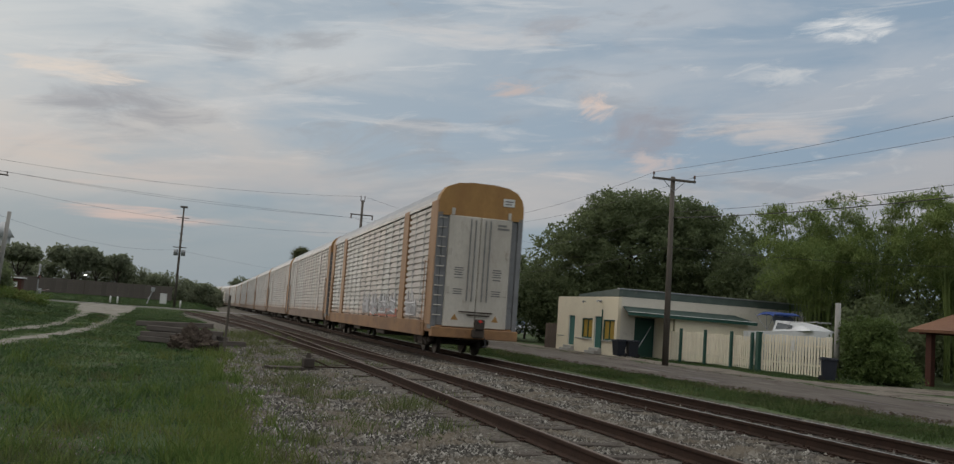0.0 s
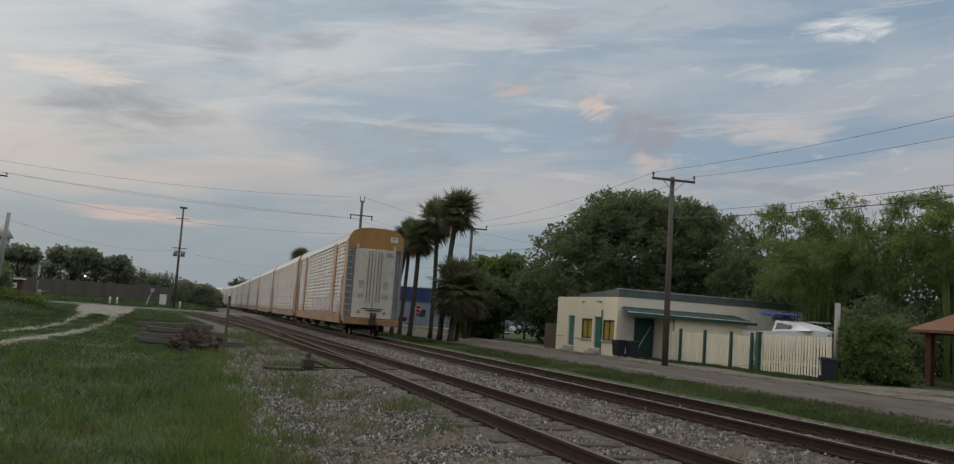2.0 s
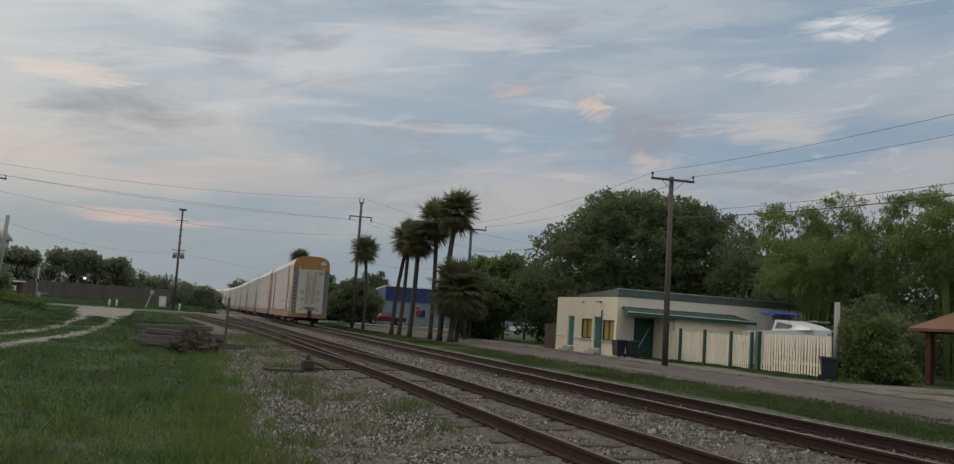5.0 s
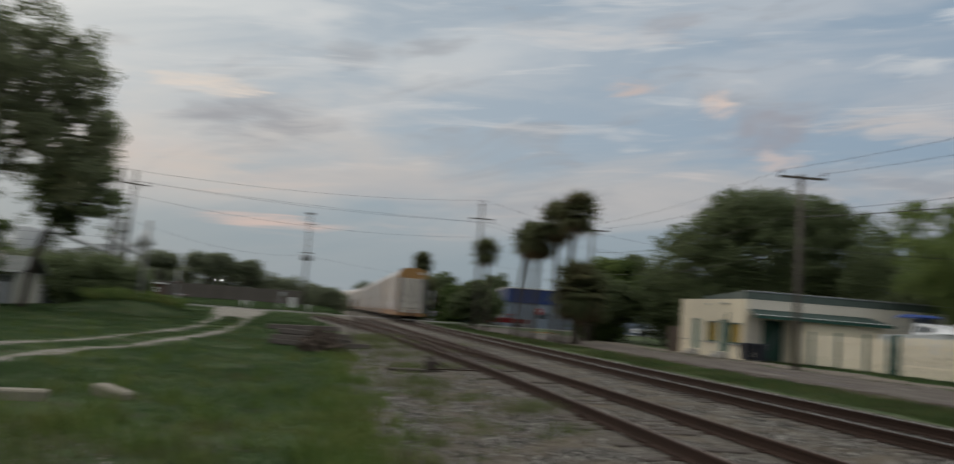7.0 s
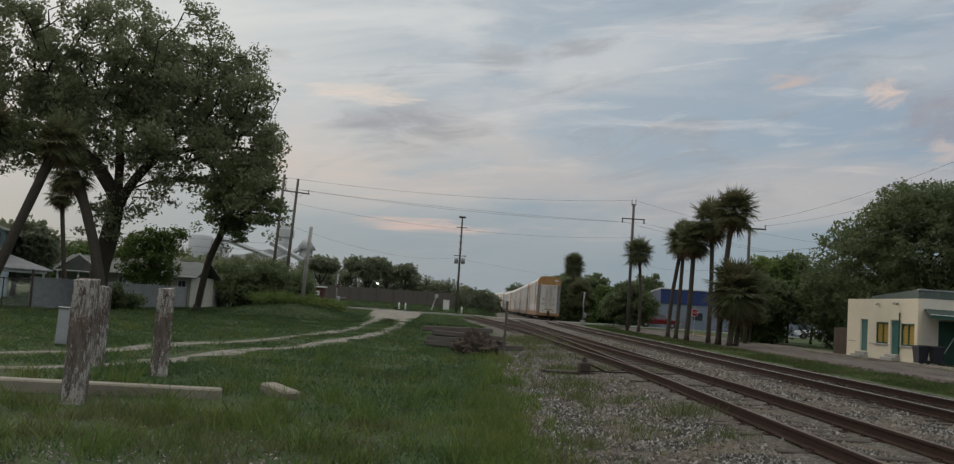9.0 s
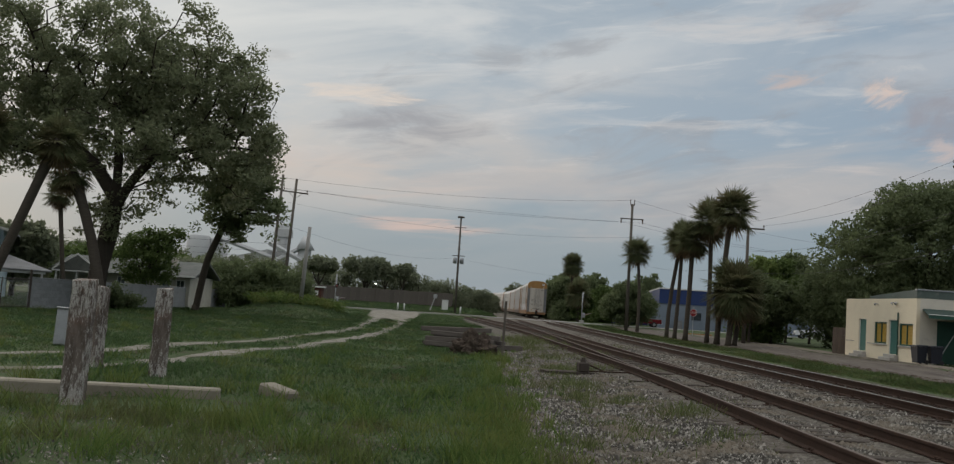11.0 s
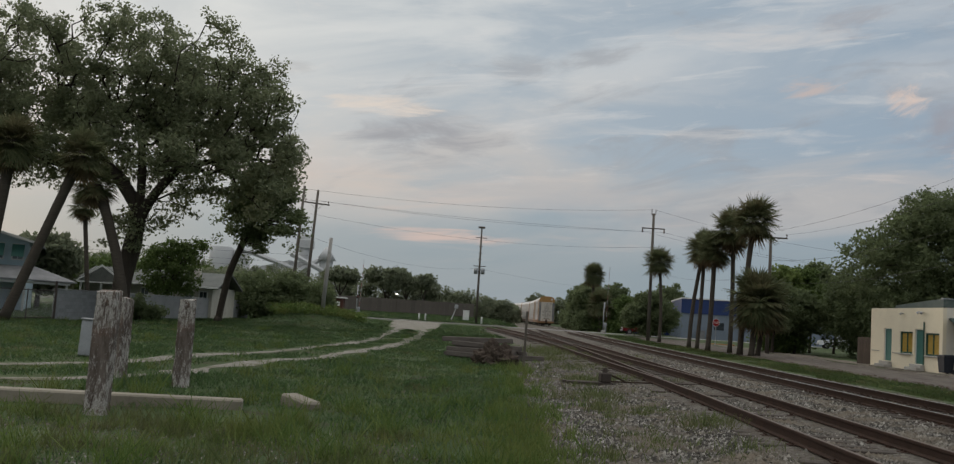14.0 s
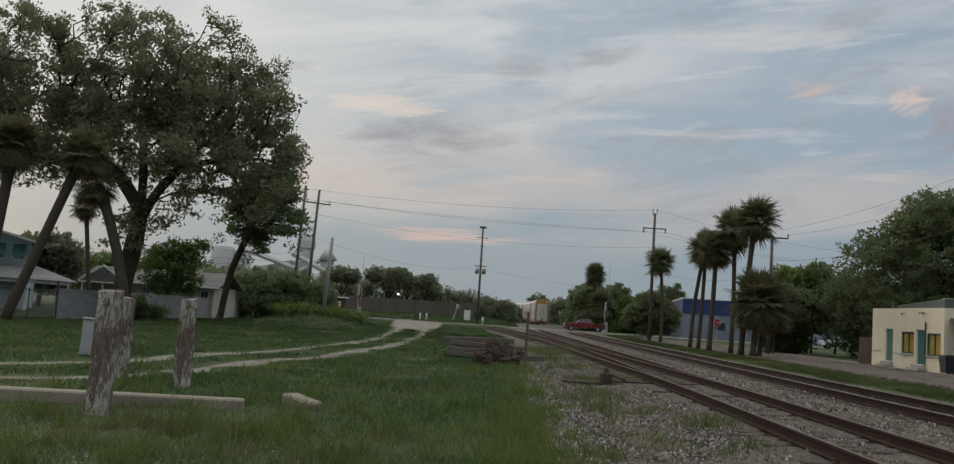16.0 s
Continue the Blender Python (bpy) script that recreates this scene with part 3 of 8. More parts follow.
def ground_z(x, y):
    """Height of the ground: level round the tracks, a grassy mound, a rise beyond the crossing."""
    x, y = np.asarray(x, float), np.asarray(y, float)
    z = 0.02 * np.sin(x * 0.9 + y * 0.35) + 0.02 * np.sin(y * 0.7 - x * 0.4)
    z = z * np.clip(np.abs(x - 9.0) / 9 - 0.4, 0.1, 1) - 0.01
    z = z + 1.4 * np.exp(-(((x + 14.2) / 3.4) ** 2 + ((y - 72) / 5.0) ** 2))
    s = np.clip((y - 100) / 28, 0, 1)
    z = z + 0.26 * s * s * (3 - 2 * s)
    s = np.clip((y - 142) / 40, 0, 1) * np.clip((4.0 - x) / 6, 0, 1)
    return z + 0.85 * s * s * (3 - 2 * s)


# ---- the ground ----
def build_ground():
    near_x = np.concatenate([[-3000, -1200, -500, -250, -150, -100], np.arange(-70, 70.1, 1.0), [100, 150, 250, 500, 1200, 3000]])
    near_y = np.concatenate([[-3000, -800, -200, -80, -40, -20], np.arange(-8, 200.1, 1.25), [230, 280, 350, 500, 900, 1800, 4000]])
    X, Y = np.meshgrid(near_x, near_y)
    Z = ground_z(X, Y)
    v = np.stack([X, Y, Z], -1).reshape(-1, 3)
    nx, ny = len(near_x), len(near_y)
    i = (np.arange(ny - 1)[:, None] * nx + np.arange(nx - 1)[None]).ravel()
    f = np.stack([i, i + 1, i + nx + 1, i + nx], 1)
    me = np_mesh("ground", v, f, M_GROUND)
    me.polygons.foreach_set("use_smooth", [True] * len(me.polygons))
    tagged(new("ground", me), "patchy green turf and grey gravel beside railway tracks", "ground", kind="structure")


def strip(name, line, wide, mat, label, category, lift=0.02, ragged=0.0, thick=0.0, flat=None):
    """A ribbon that follows the ground along a line of (x, y); ragged: unevenness of its edges."""
    pts = []
    for a, b in zip(line, line[1:]):
        n = max(1, int(math.dist(a, b) / 0.7))
        pts += [(a[0] + (b[0] - a[0]) * k / n, a[1] + (b[1] - a[1]) * k / n) for k in range(n)]
    pts.append(line[-1])
    rings = []
    for i, p in enumerate(pts):
        q, r = pts[max(i - 1, 0)], pts[min(i + 1, len(pts) - 1)]
        d = Vector((r[0] - q[0], r[1] - q[1])).normalized()
        nrm = Vector((-d.y, d.x))
        w = wide if isinstance(wide, (int, float)) else wide(i / (len(pts) - 1))
        a = w / 2 + ragged * noise.noise(Vector((p[0] * 0.8, p[1] * 0.8, 1.3)))
        b = w / 2 + ragged * noise.noise(Vector((p[0] * 0.8, p[1] * 0.8, 7.9)))
        ring = []
        for k in range(5):
            s = -a + (a + b) * k / 4
            x, y = p[0] + nrm.x * s, p[1] + nrm.y * s
            z = (float(ground_z(x, y)) if flat is None else flat) + (lift if 0 < k < 4 else (lift * 0.3 if not thick else lift))
            ring.append((x, y, z))
        if thick:
            ring = [(*ring[0][:2], ring[0][2] - thick)] + ring + [(*ring[-1][:2], ring[-1][2] - thick)]
        rings.append(ring)
    return single(name, Geo().loft(rings, closed=False, cap=False), mat, label, category, kind="structure", smooth=not thick)


def curve_points(pts, n=8):
    """A smooth line through points (Catmull-Rom)."""
    out = []
    for i in range(len(pts) - 1):
        p0, p1, p2, p3 = (Vector(pts[max(0, min(len(pts) - 1, i + k))]) for k in (-1, 0, 1, 2))
        for k in range(n):
            t = k / n
            out.append(tuple(0.5 * (2 * p1 + (p2 - p0) * t + (2 * p0 - 5 * p1 + 4 * p2 - p3) * t * t + (3 * p1 - p0 - 3 * p2 + p3) * t ** 3)))
    return out + [tuple(pts[-1])]


RUT_A = curve_points([(-16, 16.6), (-11.1, 18.6), (-8.7, 22.2), (-8.0, 27), (-7.3, 32), (-6.75, 41), (-6.85, 52), (-7.5, 63), (-8.4, 76), (-9.6, 88)])
RUT_B = curve_points([(-14, 14.6), (-9.5, 15.2), (-7.1, 18.2), (-6.6, 22), (-6.1, 26), (-5.4, 31.3), (-5.0, 39), (-4.95, 51), (-5.7, 68), (-6.6, 80), (-7.2, 88)])

build_ground()
strip("driveway", RUT_A, 0.54, M_RUT, "pale sandy wheel rut of a track through grass", "driveway", 0.022, 0.45)
strip("driveway", RUT_B, 0.54, M_RUT, "pale sandy wheel rut of a track through grass", "driveway", 0.022, 0.45)
strip("driveway", [(-7.9, 80), (-8.2, 86), (-8.9, 96), (-9.8, 108), (-11.2, 126.2)], lambda u: 1.0 + 2.6 * min(1, u * 4) + 3.2 * u, M_RUT, "pale sandy mouth of a track at the road", "driveway", 0.06, 0.5)
strip("road", [(19.8, -40), (19.8, 118)], 7.0, M_ROAD, "worn brown asphalt street beside the tracks", "road", 0.02, 0.5)
strip("pavement", [(24.9, -40), (24.9, 112)], 2.6, M_WALKWAY, "stained concrete walk along the street", "pavement", 0.035, 0.7)
strip("road", [(-260, 131), (-60, 131), (120, 131)], 8.5, M_CROSSROAD, "grey asphalt road across the tracks", "road", 0.05)
strip("kerb", [(-90, 126.4), (0.5, 126.4)], 0.45, M_KERB, "pale concrete edge of the crossing road", "kerb", 0.17, 0.0, 0.25)
strip("kerb", [(16.5, 126.4), (19, 126.2)], 0.35, M_KERB, "pale concrete edge of the crossing road", "kerb", 0.17, 0.0, 0.25)

# ---- tracks ----
MAIN_X, RAIL_TOP, GAUGE = 9.19, 0.30, 1.505
CURVE_Y, CURVE_R, CURVE_A = 228.0, 700.0, radians(28)      # beyond the crossing the main line bends to the left


def main_point(s):
    """Place and heading on the main line, s metres along it from y = 0."""
    if s <= CURVE_Y:
        return MAIN_X, s, 0.0
    a = min((s - CURVE_Y) / CURVE_R, CURVE_A)
    rest = max(0.0, s - CURVE_Y - CURVE_R * CURVE_A)
    return MAIN_X - CURVE_R * (1 - math.cos(a)) - rest * math.sin(a), CURVE_Y + CURVE_R * math.sin(a) + rest * math.cos(a), a


def main_x(y):
    if y <= CURVE_Y:
        return MAIN_X
    q = (y - CURVE_Y) / CURVE_R
    if q <= math.sin(CURVE_A):
        return MAIN_X - CURVE_R * (1 - math.sqrt(1 - q * q))
    return MAIN_X - CURVE_R * (1 - math.cos(CURVE_A)) - (y - CURVE_Y - CURVE_R * math.sin(CURVE_A)) * math.tan(CURVE_A)


def siding_x(y):
    """The siding runs beside the main track and bears off to the left."""
    return float(np.interp(y, [-40, 8, 20, 24, 29, 34, 40, 46.5, 58, 74, 88, 100, 128, 160], [4.86, 4.87, 4.90, 4.84, 4.66, 4.42, 4.15, 3.93, 3.45, 2.35, 1.20, 0.25, -2.0, -4.6]))


def link_x(y):
    """The straight leg of the turnout, where the siding bears off."""
    return float(np.interp(y, [20, 26, 35, 50, 64, 100, 130], [4.90, 4.92, 4.92, 4.86, 4.76, 4.4, 4.0]))


def rail_profile(x, y, s, z):
    w, hd, wb = 0.07, 0.036, 0.011
    pts = [(-w, -0.17), (w, -0.17), (w, -0.155), (wb, -0.135), (wb, -0.045), (hd, -0.036), (hd, -0.006), (hd - 0.008, 0), (-hd + 0.008, 0), (-hd, -0.006),
           (-hd, -0.036), (-wb, -0.045), (-wb, -0.135), (-w, -0.155)]
    return [(x + a, y, z + b) for a, b in pts]


def rail(track, xf, off, y0, y1, step, head_mat):
    ys = np.arange(y0, y1 + step / 2, step)
    body = part("rail", Geo().loft([rail_profile(xf(y) + off, y, 0, RAIL_TOP) for y in ys]), M_RAIL, track)
    top = Geo().loft([[(xf(y) + off - 0.026, y, RAIL_TOP + 0.003), (xf(y) + off + 0.026, y, RAIL_TOP + 0.003), (xf(y) + off + 0.026, y, RAIL_TOP), (xf(y) + off - 0.026, y, RAIL_TOP)] for y in ys])
    part("running_surface", top, head_mat, body, "worn rail head")
    return body


def tie_mesh():
    return Geo().box(-1.28, -0.11, -0.17, 1.28, 0.11, 0.0, 0.012).mesh("tie", M_TIE)


def plate_mesh():
    g = Geo().box(-0.17, -0.09, 0, 0.17, 0.09, 0.016, 0.004)
    for x in (-0.11, 0.11):
        for y in (-0.05, 0.05):
            g.box(x - 0.016, y - 0.016, 0.016, x + 0.016, y + 0.016, 0.045, 0.004)
    return g.mesh("tie_plate", M_RAIL)


def build_track(name, xf, y_a, y_b, near_b, step, head_mat, label, y_near=2.0, sunk=False):
    rnd = random.Random(name)
    t = thing(name, label, "railway track", kind="structure")
    for off in (-GAUGE / 2, GAUGE / 2):
        rail(t, xf, off, y_a, y_b, step, head_mat)
    me, pl = tie_mesh(), plate_mesh()
    rest = Geo()
    y = y_near
    while y < near_b:
        ob = part("tie", me, M_TIE, t)
        ob.matrix_basis = pose(xf(y) + rnd.uniform(-0.07, 0.07), y, RAIL_TOP - 0.168 - (rnd.uniform(0.0, 0.075) if sunk else rnd.uniform(0, 0.02)), 0, rnd.uniform(-0.4, 0.4), rnd.uniform(-1.5, 1.5))
        if y < 26:
            for off in (-GAUGE / 2, GAUGE / 2):
                p = part("tie_plate", pl, M_RAIL, ob)
                p.matrix_basis = pose(off, 0, 0)
        y += 0.53 + rnd.uniform(-0.03, 0.03)
    while y < min(y_b, 150):
        rest.box(xf(y) - 1.28, y - 0.11, RAIL_TOP - 0.33, xf(y) + 1.28, y + 0.11, RAIL_TOP - 0.17)
        y += 0.55
    tagged(part("far_ties", rest, M_TIE, t), kind="stuff")
    return t


build_track("main_track", main_x, -60, 900, 62, 10.0, M_RAILTOP, "main line of rusty steel rails on wooden ties in ballast")
build_track("siding_track", siding_x, -40, 128, 62, 1.5, M_RAILDULL, "rusty siding rails on half-buried weathered wooden ties", 4.0, True)


turnout = thing("turnout_track", "rusty turnout rails of the straight leg of the siding", "railway track", kind="structure")
for off in (-GAUGE / 2, GAUGE / 2):
    rail(turnout, link_x, off, 24.0, 128.0, 2.0, M_RAILDULL)
lt = Geo()
ly = 30.0
while ly < 120:
    lt.box(link_x(ly) - 1.25, ly - 0.11, RAIL_TOP - 0.335, link_x(ly) + 1.25, ly + 0.11, RAIL_TOP - 0.174)
    ly += 0.62
tagged(part("far_ties", lt, M_TIE, turnout), kind="stuff")


def ballast():
    """Low bed of stone under each track, so that tie tops just show."""
    for name, xf, half, y1, top in (("main_ballast", main_x, 1.9, 900, 0.105), ("siding_ballast", siding_x, 1.6, 120, 0.085)):
        ys = list(np.arange(-30, 120, 1.0)) + ([] if y1 < 200 else [160] + list(range(225, 905, 15)))
        rings = []
        for y in ys:
            x = xf(y)
            up = 0.03 if name == "siding_ballast" else 0.0
            prof = [(-half - 0.9, -0.05), (-half, top - 0.03), (-0.95, top + up), (-0.6, top + up), (-0.3, top - 0.01), (0.3, top - 0.01), (0.6, top + up), (0.95, top + up), (half, top - 0.03), (half + 0.9, -0.05)]
            rings.append([(x + a, y, b + 0.26 * float(np.clip((y - 100) / 28, 0, 1)) * (b < 0) + 0.015 * noise.noise(Vector((a, y, 0)))) for a, b in prof])
        single(name, Geo().loft(rings, closed=False, cap=False), M_BALLAST, "grey crushed limestone bed under a railway track", "ballast", kind="structure", smooth=True)


M_BALLAST = gravel_material("limestone_ballast", (0.058, 0.051, 0.043), (0.15, 0.137, 0.118), (0.078, 0.065, 0.051), 22)
ballast()


# ---- the train: covered car carriers ----
CAR, BODY = 28.6, 27.4
TRAIN_ROWS = [(0, 31.7), (1, 42.0), (2, 52.5), (3, 63.2), (4, 73.8), (6, 95.2), (8, 118.4), (10, 142.4), (12, 167.4), (14, 194.0), (16, 222.3)]


def autorack(plain=False):
    """A tri-level car carrier; its origin is on the rail top under the rear end, the car runs along +y."""
    car = thing("autorack", "weathered covered car-carrier railcar with galvanised panels and faded yellow ends", "railcar", group="cars of the train")
    W, ZB, ZE, ZT = 1.55, 1.05, 5.42, 6.10
    # roof: a shallow barrel over the sloped upper sides
    prof = [(-W, ZE), (-W + 0.05, ZE + 0.20), (-W + 0.24, ZE + 0.46), (-W + 0.62, ZT - 0.06), (-0.4, ZT), (0.4, ZT), (W - 0.62, ZT - 0.06), (W - 0.24, ZE + 0.46), (W - 0.05, ZE + 0.20), (W, ZE)]
    rings = []
    for k in range(46):
        y = 0.12 + (BODY - 0.24) * k / 45
        lift = 0.022 if k % 3 == 0 else 0.0
        rings.append([(x, y, z + lift) for x, z in prof])
    roof = part("roof", Geo().loft(rings, closed=False, cap=False), M_ROOFCAR, car, "ribbed galvanised roof")
    # floor and sill
    g = Geo().box(-W, 0, ZB - 0.25, W, BODY, ZB, 0.02)
    for s in (-1, 1):
        g.box(s * W - 0.04, 1.0, ZB - 0.42, s * W + 0.04, BODY - 1.0, ZB + 0.12, 0.015)
    part("side_sill", g, M_SILLDULL if plain else M_SILL, car, "rust-streaked side sill")
    g = Geo().box(-0.35, 0.3, 0.55, 0.35, BODY - 0.3, ZB - 0.25, 0.03)
    g.box(-W + 0.1, 9.0, 0.42, W - 0.1, 11.0, 0.85, 0.05).box(-W + 0.1, 15.5, 0.45, W - 0.1, 17.5, 0.85, 0.05)
    for y in (3.6, 7.0, 12.5, 20.0, 24.0):
        g.box(-W + 0.05, y - 0.1, 0.7, W - 0.05, y + 0.1, ZB - 0.24, 0.02)
    part("underframe", g, M_UNDER, car, "sooty centre sill and brake gear")
    # posts, bays and corrugated panels
    rnd = random.Random(5)
    bays = [0.55, 5.3]
    bays += [5.3 + (BODY - 10.6) * k / 11 for k in range(1, 11)] + [BODY - 5.3, BODY - 0.55]
    thin = [2.1, 3.65, BODY - 2.1, BODY - 3.65]
    for s in (-1, 1):
        for i, y in enumerate(bays):
            w = 0.04
            if i in (0, len(bays) - 1):
                w = 0.42
            elif i in (1, len(bays) - 2):
                w = 0.28
            if w < 0.1:
                thin.append(y)
        post = Geo().box(-0.05, -0.028, ZB, 0.012, 0.028, ZE, 0.008).mesh("side_post", M_SIDE)
        for y in sorted(set(thin)):
            part("side_post", post, M_SIDE, car).matrix_basis = pose(s * (W - 0.01), y, 0, 0, 0, 0 if s > 0 else 180)
        for i in (0, 1, len(bays) - 2, len(bays) - 1):
            y, w = bays[i], (0.52 if i in (0, len(bays) - 1) else (0.22 if plain else 0.48))
            part("wide_post", Geo().box(min(s * (W - 0.12), s * (W + 0.035)), y - w, ZB, max(s * (W - 0.12), s * (W + 0.035)), y + w, ZE + 0.02, 0.015), M_ORANGE if not plain or i in (0,) else M_SIDEPINK, car, "faded side post")
        top = Geo().box(min(s * (W - 0.05), s * (W + 0.03)), 0.15, ZE - 0.12, max(s * (W - 0.05), s * (W + 0.03)), BODY - 0.15, ZE, 0.01)
        part("top_rail", top, M_SIDE, car)
        for a, b in zip(bays, bays[1:]):
            g = Geo()
            rows = 18
            y0, y1 = a + 0.025, b - 0.025
            ring0, ring1 = [], []
            for k in range(rows):
                z = ZB + 0.12 + (ZE - ZB - 0.26) * k / rows
                dz = (ZE - ZB - 0.26) / rows
                for fz, fx in ((0.0, -0.06), (0.26, -0.06), (0.36, 0.0), (0.92, 0.0)):
                    ring0.append((s * (W - 0.02 + fx), y0, z + dz * fz))
                    ring1.append((s * (W - 0.02 + fx), y1, z + dz * fz))
            rings = [ring0, ring1] if s > 0 else [ring1, ring0]
            g.loft(rings, closed=False, cap=False)
            part("side_panel", g, rnd.choice((M_SIDE, M_SIDE, M_SIDEPINK)), car)
        # added dark sheet behind the perforated panels, in place of the decks' shade
        part("inner_wall", Geo().box(s * 1.40 - 0.02, 0.5, ZB, s * 1.40 + 0.02, BODY - 0.5, ZE), M_UNDER, car, "dark sheet standing in for the shaded deck space behind the panels")
    # ends: yellow cap, folding doors with blue-grey edges
    for e in (0, 1):
        def yy(d):
            return d if e == 0 else BODY - d
        outline = [(-W, ZE - 0.55)] + prof + [(W, ZE - 0.55)]
        a = [(x, yy(-0.02), z + 0.03) for x, z in outline]
        b = [(x, yy(0.45), z + 0.03) for x, z in outline]
        part("end_cap", Geo().loft([a, b] if e == 0 else [b, a]), M_YELLOW, car, "faded yellow end cap")
        for s in (-1, 1):
            x0, x1 = sorted((s * (W + 0.02), s * (W - 0.16)))
            g = Geo().box(x0, min(yy(-0.02), yy(0.5)), ZB - 0.15, x1, max(yy(-0.02), yy(0.5)), ZE - 0.4, 0.02)
            part("corner_post", g, M_ENDEDGE, car, "blue-grey corner post")
        for s in (-1, 1):
            x0, x1 = sorted((s * (W - 0.17), s * (W - 0.42)))
            g = Geo().box(x0, min(yy(0.03), yy(0.12)), ZB, x1, max(yy(0.03), yy(0.12)), ZE - 0.52, 0.02)
            part("door_edge", g, M_ENDEDGE, car, "blue-grey door edge strip")
        for s in (-1, 1):
            x0, x1 = sorted((s * 0.012, s * (W - 0.40)))
            d = part("end_door", Geo().box(x0, min(yy(-0.05), yy(0.05)), ZB - 0.02, x1, max(yy(-0.05), yy(0.05)), ZE - 0.50, 0.02), M_ENDDOOR, car, "dirty white folding end door")
            for px in (0.18, 0.36):
                part("lock_bar", Geo().tube([(s * px, yy(-0.09), ZB + 0.9), (s * px, yy(-0.09), ZE - 0.6)], 0.022, 6), M_ENDEDGE, d)
            for zz in (1.25, 2.6, 4.0):
                part("hinge", Geo().box(min(s * 0.98, s * 1.10), min(yy(-0.08), yy(-0.03)), ZB + zz - 0.12, max(s * 0.98, s * 1.10), max(yy(-0.08), yy(-0.03)), ZB + zz + 0.12, 0.01), M_ENDDOOR, d)
            marks = Geo()
            for r, (w, zz) in enumerate(((0.30, 2.05), (0.34, 1.97), (0.26, 1.89), (0.32, 1.81), (0.28, 1.70), (0.34, 1.30), (0.30, 1.22), (0.33, 1.14))):
                marks.box(s * 0.70 - w / 2, min(yy(-0.058), yy(-0.05)), ZB + zz - 0.026, s * 0.70 + w / 2, max(yy(-0.058), yy(-0.05)), ZB + zz + 0.012)
            tagged(part("stencil_lines", marks, M_MARK, d, "unreadable dark stencil lines"), kind="stuff")
            part("warning_plate", Geo().add([(s * 0.74 - 0.13, yy(-0.06), ZB + 0.22), (s * 0.74 + 0.13, yy(-0.06), ZB + 0.22), (s * 0.74, yy(-0.06), ZB + 0.44),
                                             (s * 0.74 - 0.13, yy(-0.052), ZB + 0.22), (s * 0.74 + 0.13, yy(-0.052), ZB + 0.22), (s * 0.74, yy(-0.052), ZB + 0.44)],
                                            [(0, 1, 2), (5, 4, 3), (0, 3, 4, 1), (1, 4, 5, 2), (2, 5, 3, 0)]), M_YELLOW, d, "yellow warning triangle")
        part("car_number", Geo().box(0.62, min(yy(-0.062), yy(-0.05)), ZE - 0.88, 1.05, max(yy(-0.062), yy(-0.05)), ZE - 0.81).box(0.62, min(yy(-0.062), yy(-0.05)), ZE - 0.76, 0.95, max(yy(-0.062), yy(-0.05)), ZE - 0.69), M_MARK, car, "unreadable dark number bars")
        plate = part("route_plate", Geo().box(0.78, min(yy(-0.04), yy(-0.02)), ZE - 0.02, 1.20, max(yy(-0.04), yy(-0.02)), ZE + 0.26, 0.005), M_WHITEMARK, car, "worn white plate on the end cap")
        part("plate_lines", Geo().box(0.84, min(yy(-0.047), yy(-0.04)), ZE + 0.14, 1.14, max(yy(-0.047), yy(-0.04)), ZE + 0.19).box(0.84, min(yy(-0.047), yy(-0.04)), ZE + 0.05, 1.10, max(yy(-0.047), yy(-0.04)), ZE + 0.09), M_MARK, plate)
        for k in range(11):
            part("ladder_rung", Geo().tube([(-W + 0.02, yy(-0.05), ZB + 0.35 + k * 0.34), (-W + 0.30, yy(-0.05), ZB + 0.35 + k * 0.34)], 0.018, 5), M_ENDDOOR, car)
        for zz, xa, xb in ((0.52, -0.62, 0.62), (0.42, -0.30, 0.52)):
            part("latch_bar", Geo().tube([(xa, yy(-0.10), ZB + zz), (xb, yy(-0.10), ZB + zz)], 0.025, 6), M_UNDER, car, "dark latch bar")
        # buffer beam, coupler, ladder
        part("end_sill", Geo().box(-W, min(yy(-0.25), yy(0.2)), ZB - 0.40, W, max(yy(-0.25), yy(0.2)), ZB - 0.06, 0.02), M_SILL, car, "rusty orange end sill")
        g = Geo().box(-0.14, min(yy(-0.62), yy(0.1)), 0.72, 0.14, max(yy(-0.62), yy(0.1)), 0.98, 0.03).box(-0.20, min(yy(-0.72), yy(-0.5)), 0.68, 0.20, max(yy(-0.72), yy(-0.5)), 1.02, 0.05)
        part("coupler", g, M_UNDER, car, "dark steel coupler")
        part("air_hose", Geo().tube([(0.35, yy(-0.2), 0.75), (0.36, yy(-0.36), 0.5), (0.30, yy(-0.5), 0.38), (0.2, yy(-0.6), 0.42)], 0.03, 6), M_TYRE, car, "black brake hose")
        for s in (-1, 1):
            g = Geo()
            y = yy(1.05)
            for q in (-0.22, 0.22):
                g.tube([(s * (W + 0.07), y + q, ZB - 0.35), (s * (W + 0.07), y + q, ZB + 2.3)], 0.014, 5)
            for k in range(8):
                g.tube([(s * (W + 0.07), y - 0.22, ZB - 0.3 + k * 0.36), (s * (W + 0.07), y + 0.22, ZB - 0.3 + k * 0.36)], 0.014, 5)
            part("side_ladder", g, M_ORANGE, car, "narrow side ladder")
